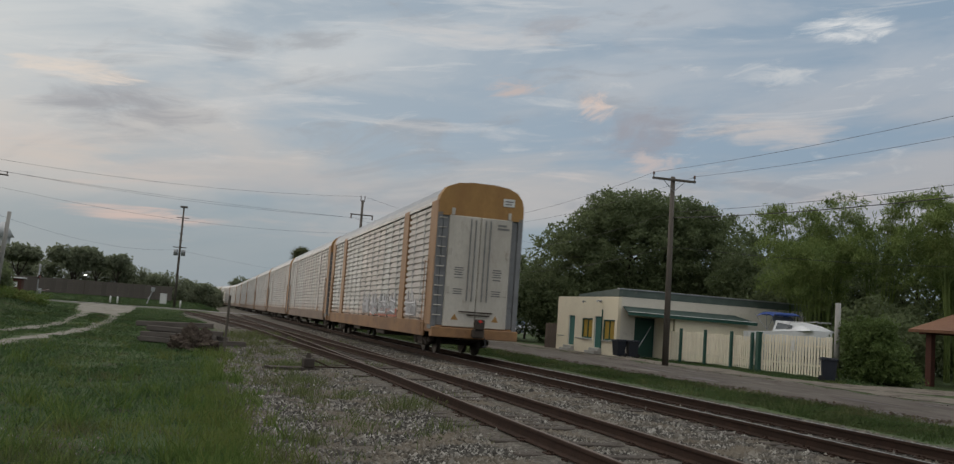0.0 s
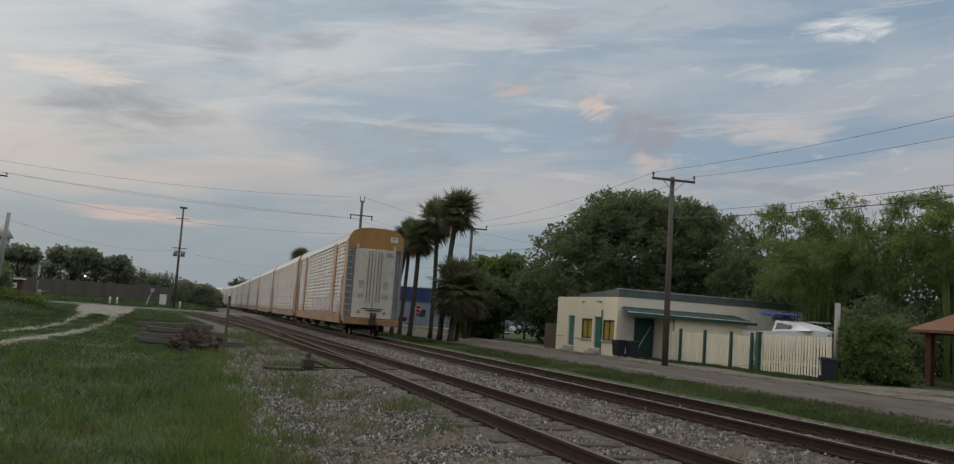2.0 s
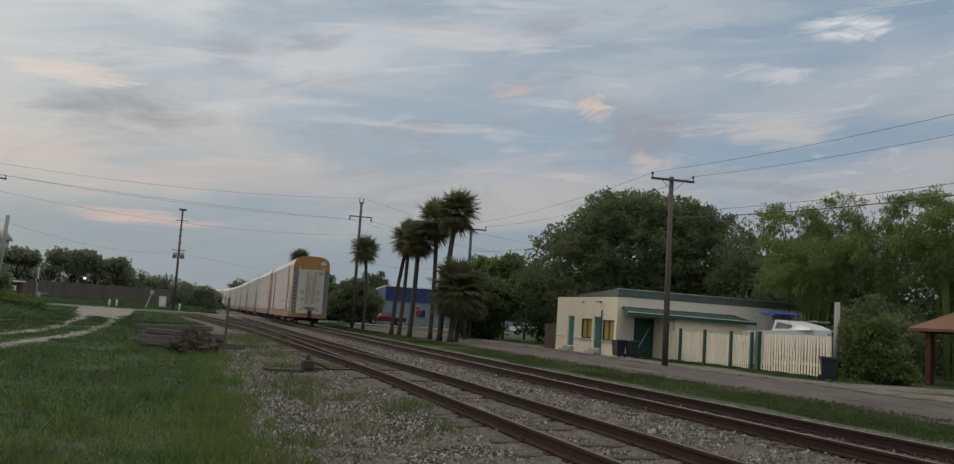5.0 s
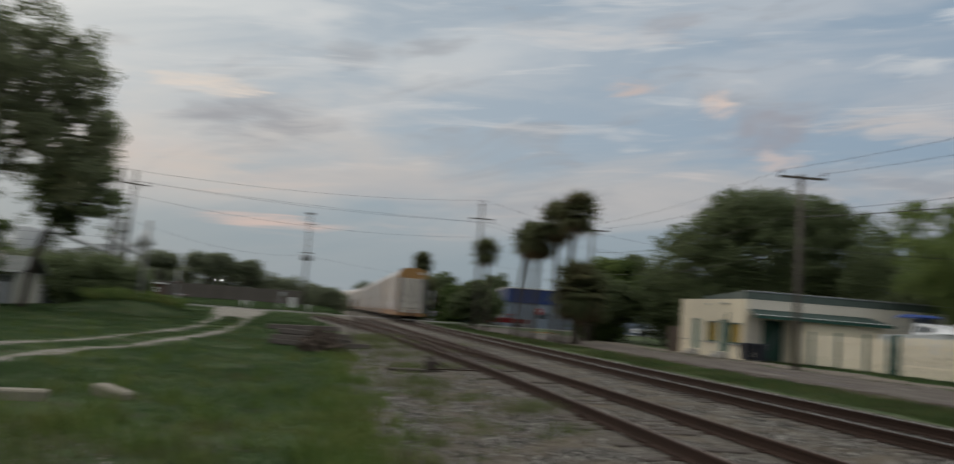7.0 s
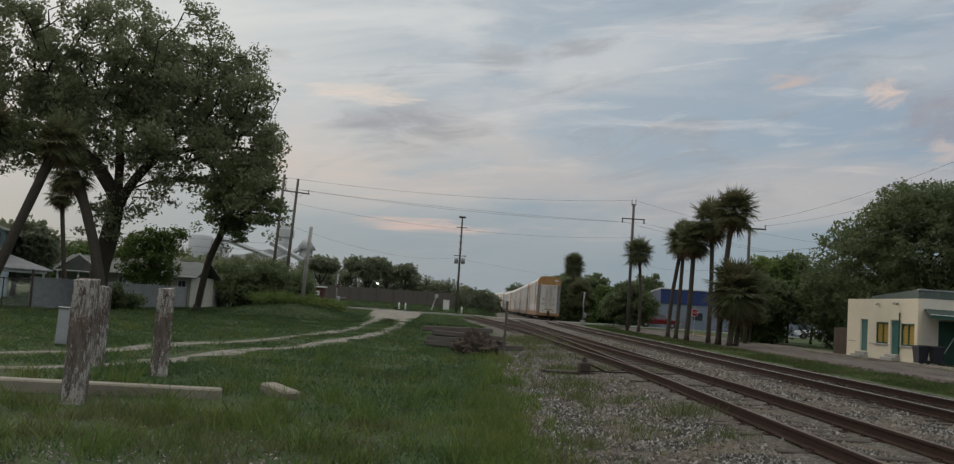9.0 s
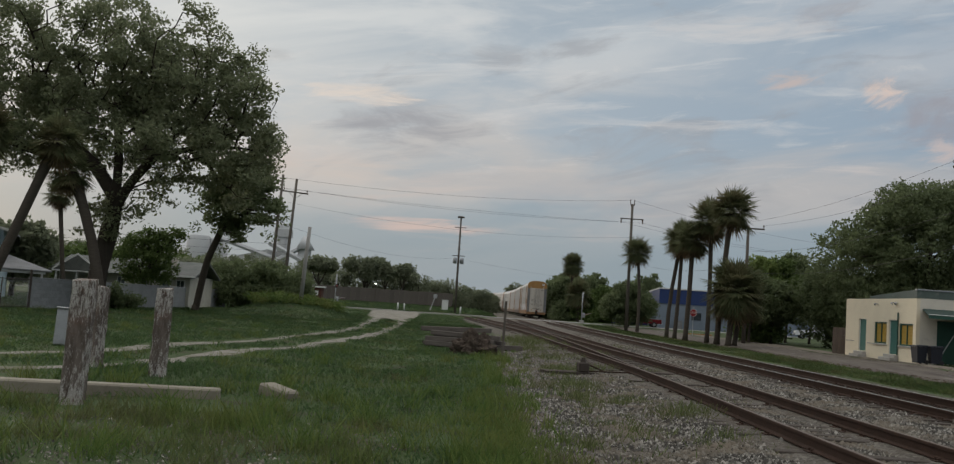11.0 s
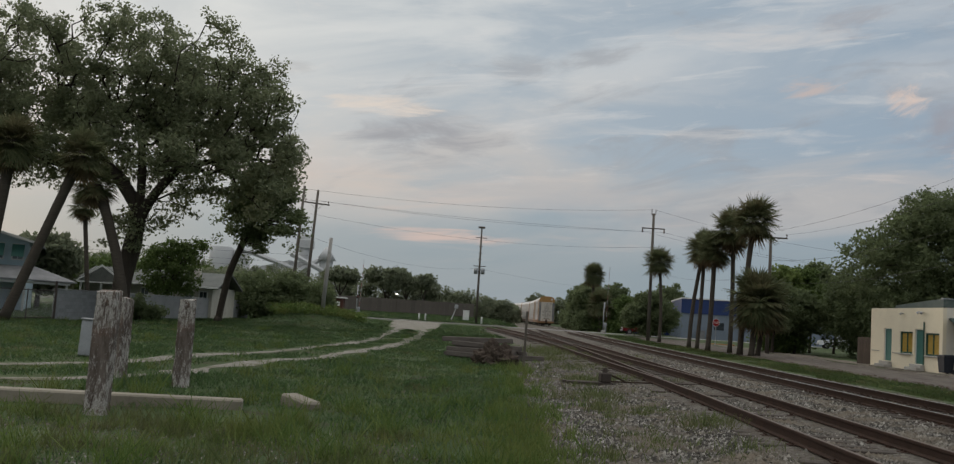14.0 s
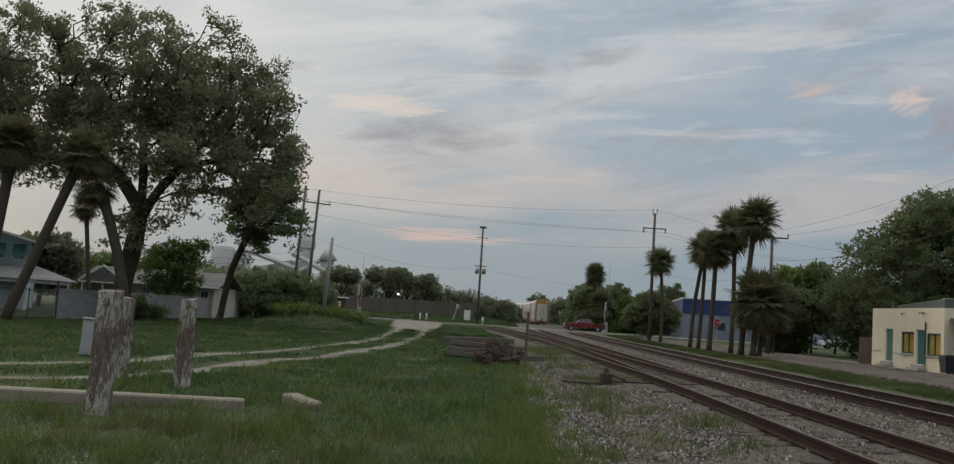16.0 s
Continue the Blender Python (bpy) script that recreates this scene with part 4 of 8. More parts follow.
    # spray paint along the lower panels
    if not plain:
        for s in (-1,):
            for cx in (3.4, 7.2, 9.2, 11.4, 13.6):
                g = Geo()
                for k in range(7):
                    y0 = cx + (k - 3) * 0.26
                    zt = ZB + 0.95 + 0.25 * math.sin(k * 2.1 + cx)
                    g.tube([(s * (W + 0.012), y0, ZB + 0.25), (s * (W + 0.012), y0 + 0.1 * math.sin(k + cx), ZB + 0.6), (s * (W + 0.012), y0 + 0.14, zt)], 0.035, 4)
                for zz in (0.3, 0.75):
                    g.tube([(s * (W + 0.012), cx - 0.8, ZB + zz), (s * (W + 0.012), cx, ZB + zz + 0.12 * math.sin(cx)), (s * (W + 0.012), cx + 0.8, ZB + zz)], 0.04, 4)
                tagged(part("graffiti", g, M_SPRAYW, car, "faded white sprayed shape"), kind="stuff")
            for y0, y1 in ((6.1, 8.0), (8.3, 10.2), (10.6, 12.4)):
                part("graffiti_band", Geo().box(s * (W + 0.004) - 0.004, y0, ZB + 0.16, s * (W + 0.004) + 0.004, y1, ZB + 0.50, 0.0), M_SPRAYR, car, "faded red sprayed band")
    # trucks: two at the ends
    for y in (3.1, BODY - 3.1):
        tr = Geo()
        for s in (-1, 1):
            x = s * 1.05
            tr.box(x - 0.09, y - 1.35, 0.40, x + 0.09, y + 1.35, 0.60, 0.04).box(x - 0.12, y - 0.4, 0.25, x + 0.12, y + 0.4, 0.75, 0.05)
            for q in (-0.88, 0.88):
                tr.box(x - 0.12, y + q - 0.17, 0.28, x + 0.12, y + q + 0.17, 0.62, 0.05)
        tr.box(-1.05, y - 0.22, 0.42, 1.05, y + 0.22, 0.72, 0.04)
        truck = part("wheel_truck", tr, M_UNDER, car, "dark cast side frames")
    for y in (3.1, BODY - 3.1):
        for q in (-0.88, 0.88):
            g = Geo().tube([(-0.95, 0, 0), (0.95, 0, 0)], 0.075, 10)
            for s in (-1, 1):
                xs = s * 0.7525
                g.tube([(xs - s * 0.075, 0, 0), (xs - s * 0.045, 0, 0), (xs - s * 0.04, 0, 0), (xs + s * 0.065, 0, 0)], [0.455, 0.455, 0.425, 0.415], 24)
                for k in range(4):
                    a = k * math.pi / 2
                    g.box(xs + s * 0.06 - 0.01, math.cos(a) * 0.24 - 0.05, math.sin(a) * 0.24 - 0.05, xs + s * 0.06 + 0.014, math.cos(a) * 0.24 + 0.05, math.sin(a) * 0.24 + 0.05)
            w = part("wheelset", g, M_WHEEL, car, "steel wheelset")
            w.matrix_basis = pose(0, y + q, 0.42)
    return car


def build_train():
    first, second = autorack(), autorack(True)
    cars = [first, second]
    for k in range(2, 17):
        cars.append(copy_thing(second, pose(MAIN_X, 31.7 + k * CAR, RAIL_TOP)))
    for k, c in enumerate(cars):
        c.matrix_basis = pose(MAIN_X, 31.7 + k * CAR, RAIL_TOP)
    # the end-of-train marker hangs on the last coupler
    box = part("marker_box", Geo().box(-0.17, -0.80, 0.98, 0.17, -0.55, 1.34, 0.03), M_UNDER, first, "small end-of-train marker box")
    part("marker_lens", Geo().tube([(0.0, -0.815, 1.26), (0.0, -0.80, 1.26)], 0.055, 10), M_LAMPRED, box, "red marker lens")
    return cars


train = build_train()


# ---- the cream building and its yard ----
HOUSE = pose(25.2, 54.5, 0.0, 0, 0, 4)


def wall_with_holes(g, axis, d0, d1, s0, s1, z0, z1, holes):
    """A wall along s with real openings (s0, s1, z0, z1); axis 'y': it runs along y and is d0..d1 thick in x."""
    def bx(a, b, c, d):
        if b - a < 1e-4 or d - c < 1e-4:
            return
        if axis == "y":
            g.box(d0, a, c, d1, b, d)
        else:
            g.box(a, d0, c, b, d1, d)
    at = s0
    for a, b, c, d in sorted(holes):
        bx(at, a, z0, z1), bx(a, b, z0, c), bx(a, b, d, z1)
        at = b
    bx(at, s1, z0, z1)


def build_house():
    h = thing("shop_building", "low cream-painted block building with teal shutters and green lean-to awning", "building", HOUSE)
    doors, wins = ((6.0, 7.0, 0.42, 2.47), (2.0, 3.12, 0.40, 2.46)), ((3.38, 4.92, 0.98, 2.30), (0.34, 1.90, 0.95, 2.26))
    g = Geo()
    wall_with_holes(g, "y", 0.0, 0.22, 0.0, 8.85, 0.0, 3.75, doors + wins)
    part("front_wall", g, M_CREAM, h, "cream-painted front wall")
    g = Geo()
    wall_with_holes(g, "x", 0.0, 0.22, 0.223, 14.5, 0.0, 3.78, ((1.25, 2.75, 0.05, 2.55),))
    part("side_wall", g, M_WHITEWALL, h, "pale painted side wall")
    part("back_wall", Geo().box(14.28, 0.223, 0, 14.5, 8.85, 3.78).box(0.223, 8.63, 0, 14.277, 8.85, 3.78), M_WHITEWALL, h)
    part("roof", Geo().box(0.3, 0.3, 3.5, 14.2, 8.6, 3.62), M_ROOFGREEN, h, "flat grey roof")
    # upstand behind the front, lower towards the back
    g = Geo().add([(0.0, -0.02, 3.785), (14.6, -0.02, 3.785), (14.6, -0.02, 4.22), (0.0, -0.02, 4.28), (0.0, 0.14, 3.785), (14.6, 0.14, 3.785), (14.6, 0.14, 4.22), (0.0, 0.14, 4.28)],
                  [(0, 1, 2, 3), (7, 6, 5, 4), (0, 3, 7, 4), (1, 5, 6, 2), (3, 2, 6, 7), (0, 4, 5, 1)])
    g.add([(0.0, 0.143, 3.76), (0.0, 5.6, 3.76), (0.0, 5.6, 3.92), (0.0, 0.143, 4.26), (0.12, 0.143, 3.76), (0.12, 5.6, 3.76), (0.12, 5.6, 3.92), (0.12, 0.143, 4.26)],
          [(3, 2, 1, 0), (4, 5, 6, 7), (0, 1, 5, 4), (1, 2, 6, 5), (2, 3, 7, 6), (3, 0, 4, 7)])
    part("parapet", g, M_ROOFGREEN, h, "grey-green metal roof upstand")
    part("parapet_cap", Geo().box(-0.04, -0.06, 4.22, 14.64, 0.18, 4.30, 0.01, pose(0, 0, 0.0)), M_GALV, h, "pale metal coping")
    for a, b, c, d in doors:
        dr = part("door", Geo().box(0.10, a + 0.04, c, 0.15, b - 0.04, d - 0.04, 0.006), M_TEAL, h, "teal-green door")
        part("door_frame", Geo().box(0.06, a, c, 0.20, a + 0.04, d).box(0.06, b - 0.04, c, 0.20, b, d).box(0.06, a + 0.04, d - 0.04, 0.20, b - 0.04, d), M_TRIM, dr)
        part("door_handle", Geo().tube([(0.07, a + 0.14, c + 0.95), (0.10, a + 0.14, c + 0.95)], 0.03, 8), M_CHROME, dr)
        part("door_step", Geo().box(-0.55, a - 0.15, 0.0, 0.0, b + 0.15, 0.2, 0.02).box(-0.28, a - 0.1, 0.2, 0.0, b + 0.1, 0.38, 0.02), M_KERB, h, "worn concrete door step")
    for a, b, c, d in wins:
        w = part("window", Geo().box(0.05, a, c, 0.17, a + 0.09, d).box(0.05, b - 0.09, c, 0.17, b, d).box(0.05, a + 0.09, d - 0.09, 0.17, b - 0.09, d).box(0.05, a + 0.09, c, 0.17, b - 0.09, c + 0.09)
                 .box(0.06, (a + b) / 2 - 0.03, c + 0.09, 0.16, (a + b) / 2 + 0.03, d - 0.09), M_DKGREEN, h, "dark green window frame")
        part("window_sill", Geo().box(-0.08, a - 0.06, c - 0.09, 0.05, b + 0.06, c - 0.003, 0.01), M_KERB, w)
        for k, (p, q) in enumerate(((a + 0.09, (a + b) / 2 - 0.03), ((a + b) / 2 + 0.03, b - 0.09))):
            ring_a, ring_b = [], []
            for i in range(13):
                z = c + 0.09 + (d - c - 0.18) * i / 12
                ring_a.append((0.115 + 0.012 * (i % 2), p, z)), ring_b.append((0.115 + 0.012 * (i % 2), q, z))
            part("blind", Geo().loft([ring_b, ring_a], closed=False, cap=False), M_AMBER, w, "yellowed window blind")
    part("wall_lamp", Geo().tube([(-0.02, 4.5, 3.40), (-0.16, 4.5, 3.44), (-0.24, 4.5, 3.36)], [0.03, 0.03, 0.08], 8), M_GALV, h, "small wall lamp")
    part("wall_lamp", Geo().tube([(-0.02, 2.2, 3.46), (-0.2, 2.35, 3.50), (-0.26, 2.4, 3.40)], [0.03, 0.03, 0.09], 8).tube([(-0.02, 2.2, 3.46), (-0.2, 2.0, 3.50), (-0.26, 1.95, 3.40)], [0.03, 0.03, 0.09], 8), M_GALV, h, "twin wall lamp")
    part("downpipe", Geo().tube([(-0.06, 1.96, 0.3), (-0.06, 1.96, 2.9)], 0.045, 8), M_DKGREEN, h)
    part("drip_ledge", Geo().box(-0.03, 7.6, 0.98, 0.0, 8.7, 1.03).box(-0.03, 5.05, 0.92, 0.0, 5.8, 0.97), M_KERB, h)
    gd = part("yard_door", Geo().box(1.29, 0.08, 0.06, 2.71, 0.14, 2.51, 0.006), M_DKGREEN, h, "dark green yard door")
    for z in (1.25, 2.3):
        part("door_rail", Geo().box(1.29, 0.05, z, 2.71, 0.08, z + 0.08), M_DKGREEN, gd)
    # lean-to awning along the side wall, on a low cream wall
    top = [(0.35, -0.02, 3.18), (8.7, -0.02, 3.16), (8.9, -2.2, 2.72), (-0.5, -2.2, 2.78)]
    g = Geo().add(top + [(x, y, z - 0.07) for x, y, z in top], [(3, 2, 1, 0), (4, 5, 6, 7), (0, 1, 5, 4), (1, 2, 6, 5), (2, 3, 7, 6), (3, 0, 4, 7)])
    aw = part("awning", g, M_AWNING, h, "grey-green lean-to roof")
    part("fascia", Geo().add([(-0.5, -2.205, 2.80), (8.9, -2.205, 2.74), (8.9, -2.205, 2.54), (-0.5, -2.205, 2.60), (-0.5, -2.245, 2.80), (8.9, -2.245, 2.74), (8.9, -2.245, 2.54), (-0.5, -2.245, 2.60)],
                             [(0, 1, 2, 3), (7, 6, 5, 4), (0, 4, 5, 1), (3, 2, 6, 7), (0, 3, 7, 4), (1, 5, 6, 2)]), M_DKGREEN, aw, "dark green fascia board")
    part("drip_edge", Geo().tube([(-0.5, -2.25, 2.81), (8.9, -2.25, 2.75)], 0.025, 6), M_TRIM, aw)
    part("annex_wall", Geo().box(3.0, -1.95, 0, 8.4, -1.80, 2.62).box(2.75, -1.797, 0, 2.95, -0.01, 2.62), M_CREAM, h, "low cream annex wall")
    part("pipe", Geo().tube([(0.9, -0.6, 0.05), (1.9, -0.9, 2.0)], 0.03, 6), M_GALV, h, "leaning grey pole")
    return h


build_house()


def wheelie_bin(at, label):
    b = thing("rubbish_bin", label, "bin", at, "wheeled rubbish bins")
    g = Geo().loft([[(-0.24, -0.26, 0.06), (0.24, -0.26, 0.06), (0.24, 0.26, 0.06), (-0.24, 0.26, 0.06)], [(-0.30, -0.33, 0.92), (0.30, -0.33, 0.92), (0.30, 0.33, 0.92), (-0.30, 0.33, 0.92)],
                    [(-0.33, -0.36, 0.93), (0.33, -0.36, 0.93), (0.33, 0.36, 0.93), (-0.33, 0.36, 0.93)], [(-0.33, -0.36, 0.98), (0.33, -0.36, 0.98), (0.33, 0.36, 0.98), (-0.33, 0.36, 0.98)]])
    part("body", g, M_BIN, b)
    part("lid", Geo().loft([[(-0.34, -0.38, 0.985), (0.34, -0.38, 0.985), (0.34, 0.37, 0.985), (-0.34, 0.37, 0.985)], [(-0.32, -0.36, 1.03), (0.32, -0.36, 1.03), (0.32, 0.34, 1.06), (-0.32, 0.34, 1.06)]]), M_BIN, b, "dark hinged lid")
    for s in (-1, 1):
        part("wheel", Geo().tube([(s * 0.24, 0.28, 0.12), (s * 0.31, 0.28, 0.12)], 0.12, 14), M_TYRE, b)
    part("handle", Geo().tube([(-0.28, 0.40, 0.98), (0.28, 0.40, 0.98)], 0.018, 6), M_BIN, b)
    return b


wheelie_bin(pose(24.9, 53.4, 0.03, 0, 0, -80), "dark blue wheeled rubbish bin beside the cream building")
wheelie_bin(pose(25.7, 53.2, 0.03, 0, 0, -95), "dark blue wheeled rubbish bin beside the green yard door")
wheelie_bin(pose(27.15, 36.2, 0.03, 0, 0, 60), "dark wheeled rubbish bin at the end of a picket fence")


def picket_fence():
    f = thing("picket_fence", "cream-painted wooden picket fence between dark green posts", "fence")
    x = 28.0
    posts = (51.2, 48.36, 45.57, 43.55, 42.9)
    z0 = 0.12
    stops = [(52.6, 1.86), (51.2, 1.88), (48.36, 1.92), (45.57, 1.92), (43.55, 1.94), (42.9, 2.05), (37.3, 2.03)]
    pk = {}
    y = 52.5
    while y > 37.35:
        if all(abs(y - p) > 0.14 for p in posts):
            hgt = 1.70 if y > 43.0 else 1.86
            if hgt not in pk:
                w = 0.056 if hgt < 1.8 else 0.075
                pk[hgt] = Geo().box(-0.012, -w, 0, 0.012, w, hgt, 0.006).mesh("picket", M_PICKET)
            ob = part("picket", pk[hgt], M_PICKET, f)
            ob.matrix_basis = pose(x - 0.03, y, z0 + 0.02 * math.sin(y * 3.1), 0, 0.5 * math.sin(y * 7), 0)
        y -= 0.178 if y > 43.0 else 0.228
    for a, b in ((52.6, 42.9), (42.85, 37.3)):
        for z in (0.5, 1.4):
            part("fence_rail", Geo().box(x + 0.01, b, z0 + z - 0.04, x + 0.05, a, z0 + z + 0.04, 0.005), M_PICKET, f)
    for p in posts:
        w = 0.075 if p != 42.9 else 0.13
        part("fence_post", Geo().box(x - 0.09 - w, p - w, 0.0, x - 0.09 + w, p + w, 2.02 if w < 0.1 else 2.08, 0.012), M_DKGREEN, f, "dark green square post")
    part("fence_sign", Geo().box(x - 0.075, 39.9, 1.25, x - 0.07 + 0.02, 40.15, 1.75, 0.004), M_WHITEMARK, f, "small pale weathered notice")
    part("fence_post", Geo().box(x - 0.06, 37.18, 0.0, x + 0.06, 37.30, 2.0, 0.012), M_PICKET, f)
    return f


picket_fence()


def boat():
    b = thing("motor_boat", "white cabin motor boat with blue canvas top behind the fence", "boat", pose(34.0, 48.9, -0.08, 0, 0, 0))
    # the hull points along -y
    rings = []
    for y, w, zk, zs in ((3.4, 1.15, 1.05, 2.25), (2.0, 1.22, 0.9, 2.28), (0, 1.22, 0.85, 2.34), (-1.8, 1.0, 0.95, 2.42), (-3.0, 0.55, 1.3, 2.46), (-3.7, 0.06, 1.9, 2.46)):
        rings.append([(-w, y, zs), (-w * 0.96, y, (zs + zk) / 2 + 0.1), (-w * 0.6, y, zk + 0.15), (0, y, zk), (w * 0.6, y, zk + 0.15), (w * 0.96, y, (zs + zk) / 2 + 0.1), (w, y, zs)])
    part("hull", Geo().loft(rings), M_BOAT, b, "white moulded hull")
    rings = [[(-0.95, y, z0), (-0.7, y, z1), (0.7, y, z1), (0.95, y, z0)] for y, z0, z1 in ((0.6, 2.3, 3.0), (-0.6, 2.36, 2.95), (-2.0, 2.42, 2.74), (-2.9, 2.44, 2.5))]
    part("cabin", Geo().loft(rings), M_BOAT, b, "white cabin top")
    part("cabin_window", Geo().add([(-0.93, 0.3, 2.46), (-0.90, -1.3, 2.52), (-0.80, -1.2, 2.72), (-0.78, 0.3, 2.86)], [(0, 1, 2, 3)]), M_WINDOW, b, "dark cabin window strip")
    part("windscreen", Geo().add([(-0.85, 0.5, 2.7), (0.85, 0.5, 2.7), (0.7, 1.05, 3.25), (-0.7, 1.05, 3.25), (-0.85, 0.53, 2.7), (0.85, 0.53, 2.7), (0.7, 1.08, 3.25), (-0.7, 1.08, 3.25)],
                                 [(0, 1, 2, 3), (7, 6, 5, 4), (0, 3, 7, 4), (1, 5, 6, 2), (3, 2, 6, 7)]), M_GALV, b, "pale folded windscreen")
    rings = [[(-1.0, y, z - 0.16), (-0.85, y, z), (0.85, y, z), (1.0, y, z - 0.16), (0.85, y, z - 0.05), (-0.85, y, z - 0.05)] for y, z in ((0.5, 3.38), (0.9, 3.50), (1.7, 3.48), (2.2, 3.36))]
    part("canvas_top", Geo().loft(rings), M_BLUECANVAS, b, "blue canvas sun top")
    for y in (0.3, 1.2, 2.5):
        part("top_frame", Geo().tube([(-0.98, 1.1, 2.4), (-0.98, y, 3.4)], 0.018, 5).tube([(0.98, 1.1, 2.4), (0.98, y, 3.4)], 0.018, 5), M_GALV, b)
    part("bow_rail", Geo().tube([(-0.9, -0.8, 2.5), (-0.9, -1.2, 2.95), (-0.5, -3.0, 2.95), (0, -3.6, 2.98), (0.5, -3.0, 2.95), (0.9, -1.2, 2.95), (0.9, -0.8, 2.5)], 0.016, 5), M_CHROME, b, "steel bow rail")
    part("aerial", Geo().tube([(-0.8, 0.1, 2.85), (-0.8, -3.6, 2.98)], 0.012, 5), M_WHITEMARK, b)
    g = Geo().box(-0.75, -3.2, 0.55, -0.65, 3.2, 0.65, 0.01).box(0.65, -3.2, 0.55, 0.75, 3.2, 0.65, 0.01).box(-0.7, -0.1, 0.45, 0.7, 0.1, 0.6, 0.02)
    for y in (-1.5, 1.5):
        g.box(-0.9, y - 0.08, 0.62, 0.9, y + 0.08, 1.15, 0.01)
    tr = part("trailer", g, M_GALV, b, "galvanised boat trailer")
    for s in (-1, 1):
        part("trailer_wheel", Geo().tube([(s * 0.85, 0, 0.33), (s * 1.05, 0, 0.33)], 0.33, 18), M_TYRE, tr)


boat()


def shed():
    s = thing("carport", "open shed with orange-brown sheet roof and dark red posts", "shed", pose(34.2, 38.4, 0, 0, 0, 12))
    part("roof", Geo().add([(-0.6, 0.4, 2.72), (-0.6, -7.5, 2.72), (3.0, -7.5, 3.7), (3.0, 0.4, 3.7), (6.4, 0.4, 2.72), (6.4, -7.5, 2.72), (-0.6, 0.4, 2.58), (-0.6, -7.5, 2.58), (3.0, -7.5, 3.56), (3.0, 0.4, 3.56), (6.4, 0.4, 2.58), (6.4, -7.5, 2.58)],
                           [(0, 1, 2, 3), (3, 2, 5, 4), (9, 8, 7, 6), (10, 11, 8, 9), (0, 6, 7, 1), (4, 5, 11, 10), (0, 3, 9, 6), (3, 4, 10, 9), (1, 7, 8, 2), (2, 8, 11, 5)]), M_RUSTROOF, s, "orange-brown sheet roof")
    for x, y in ((0, -0.4), (0, -3.6), (0, -7.0), (5.8, -0.4), (5.8, -7.0)):
        part("post", Geo().box(x - 0.16, y - 0.16, 0, x + 0.16, y + 0.16, 2.7, 0.015), M_REDWOOD, s, "dark red square post")
    for k in range(18):
        part("board", Geo().box(2.6, -0.3 - 0.4 * k - 0.38, 0.02, 2.65, -0.3 - 0.4 * k, 2.62 + 0.7, 0.005), M_REDWOOD, s)
    part("beam", Geo().box(-0.1, -7.3, 2.50, 0.1, 0.2, 2.68, 0.01), M_REDWOOD, s)


shed()
strip("pavement", [(25.6, 33.4), (40, 30.5)], 4.0, M_WALKWAY, "pale concrete driveway apron", "driveway", 0.05, 0.15)


# ---- poles and wires ----
def insulator(at, parent, tall=0.28):
    x, y, z = at
    part("insulator", Geo().tube([(x, y, z), (x, y, z + tall * 0.4), (x, y, z + tall * 0.45), (x, y, z + tall * 0.75), (x, y, z + tall * 0.8), (x, y, z + tall)], [0.025, 0.025, 0.07, 0.05, 0.075, 0.03], 8), M_INSUL, parent)


def crossarm_pole(at, top, arm, arm_z, label, lean=0.0, arm_turn=0.0, braces=True, pins=(-0.95, 0.95), r=0.17, drop=None):
    x, y = at
    p = thing("utility_pole", label, "utility pole", pose(x, y, float(ground_z(x, y)) - 0.02, 0, lean, 0), "wooden utility poles")
    part("pole", Geo().tube([(0, 0, 0), (0, 0, top * 0.5), (0, 0, top)], [r, r * 0.85, r * 0.68], 12), M_POLE, p, "weathered wooden pole", True)
    c, s = math.cos(radians(arm_turn)), math.sin(radians(arm_turn))
    m = pose(0, 0, arm_z, 0, 0, arm_turn)
    a = part("crossarm", Geo().box(-arm, -0.20, -0.06, arm, -0.10, 0.06, 0.01, m), M_POLE, p, "wooden crossarm")
    if braces:
        for q in (-1, 1):
            part("brace", Geo().tube([(q * 0.62 * c + 0.16 * s, q * 0.62 * s - 0.16 * c, arm_z - 0.05), (0.14 * s, -0.14 * c, arm_z - 0.62)], 0.02, 5), M_GALV, a)
    for q in pins:
        insulator((q * arm * c + 0.15 * s, q * arm * s - 0.15 * c, arm_z + 0.06), a)
    return p


def wire(a, b, sag, r=0.012, n=24):
    r = r * 0.65
    pts = []
    for k in range(n + 1):
        t = k / n
        pts.append((a[0] + (b[0] - a[0]) * t, a[1] + (b[1] - a[1]) * t, a[2] + (b[2] - a[2]) * t - sag * 4 * t * (1 - t)))
    return single("power_line", Geo().tube(pts, r, 5), M_WIRE, "thin dark overhead cable between utility poles", "cable", group="overhead cables")


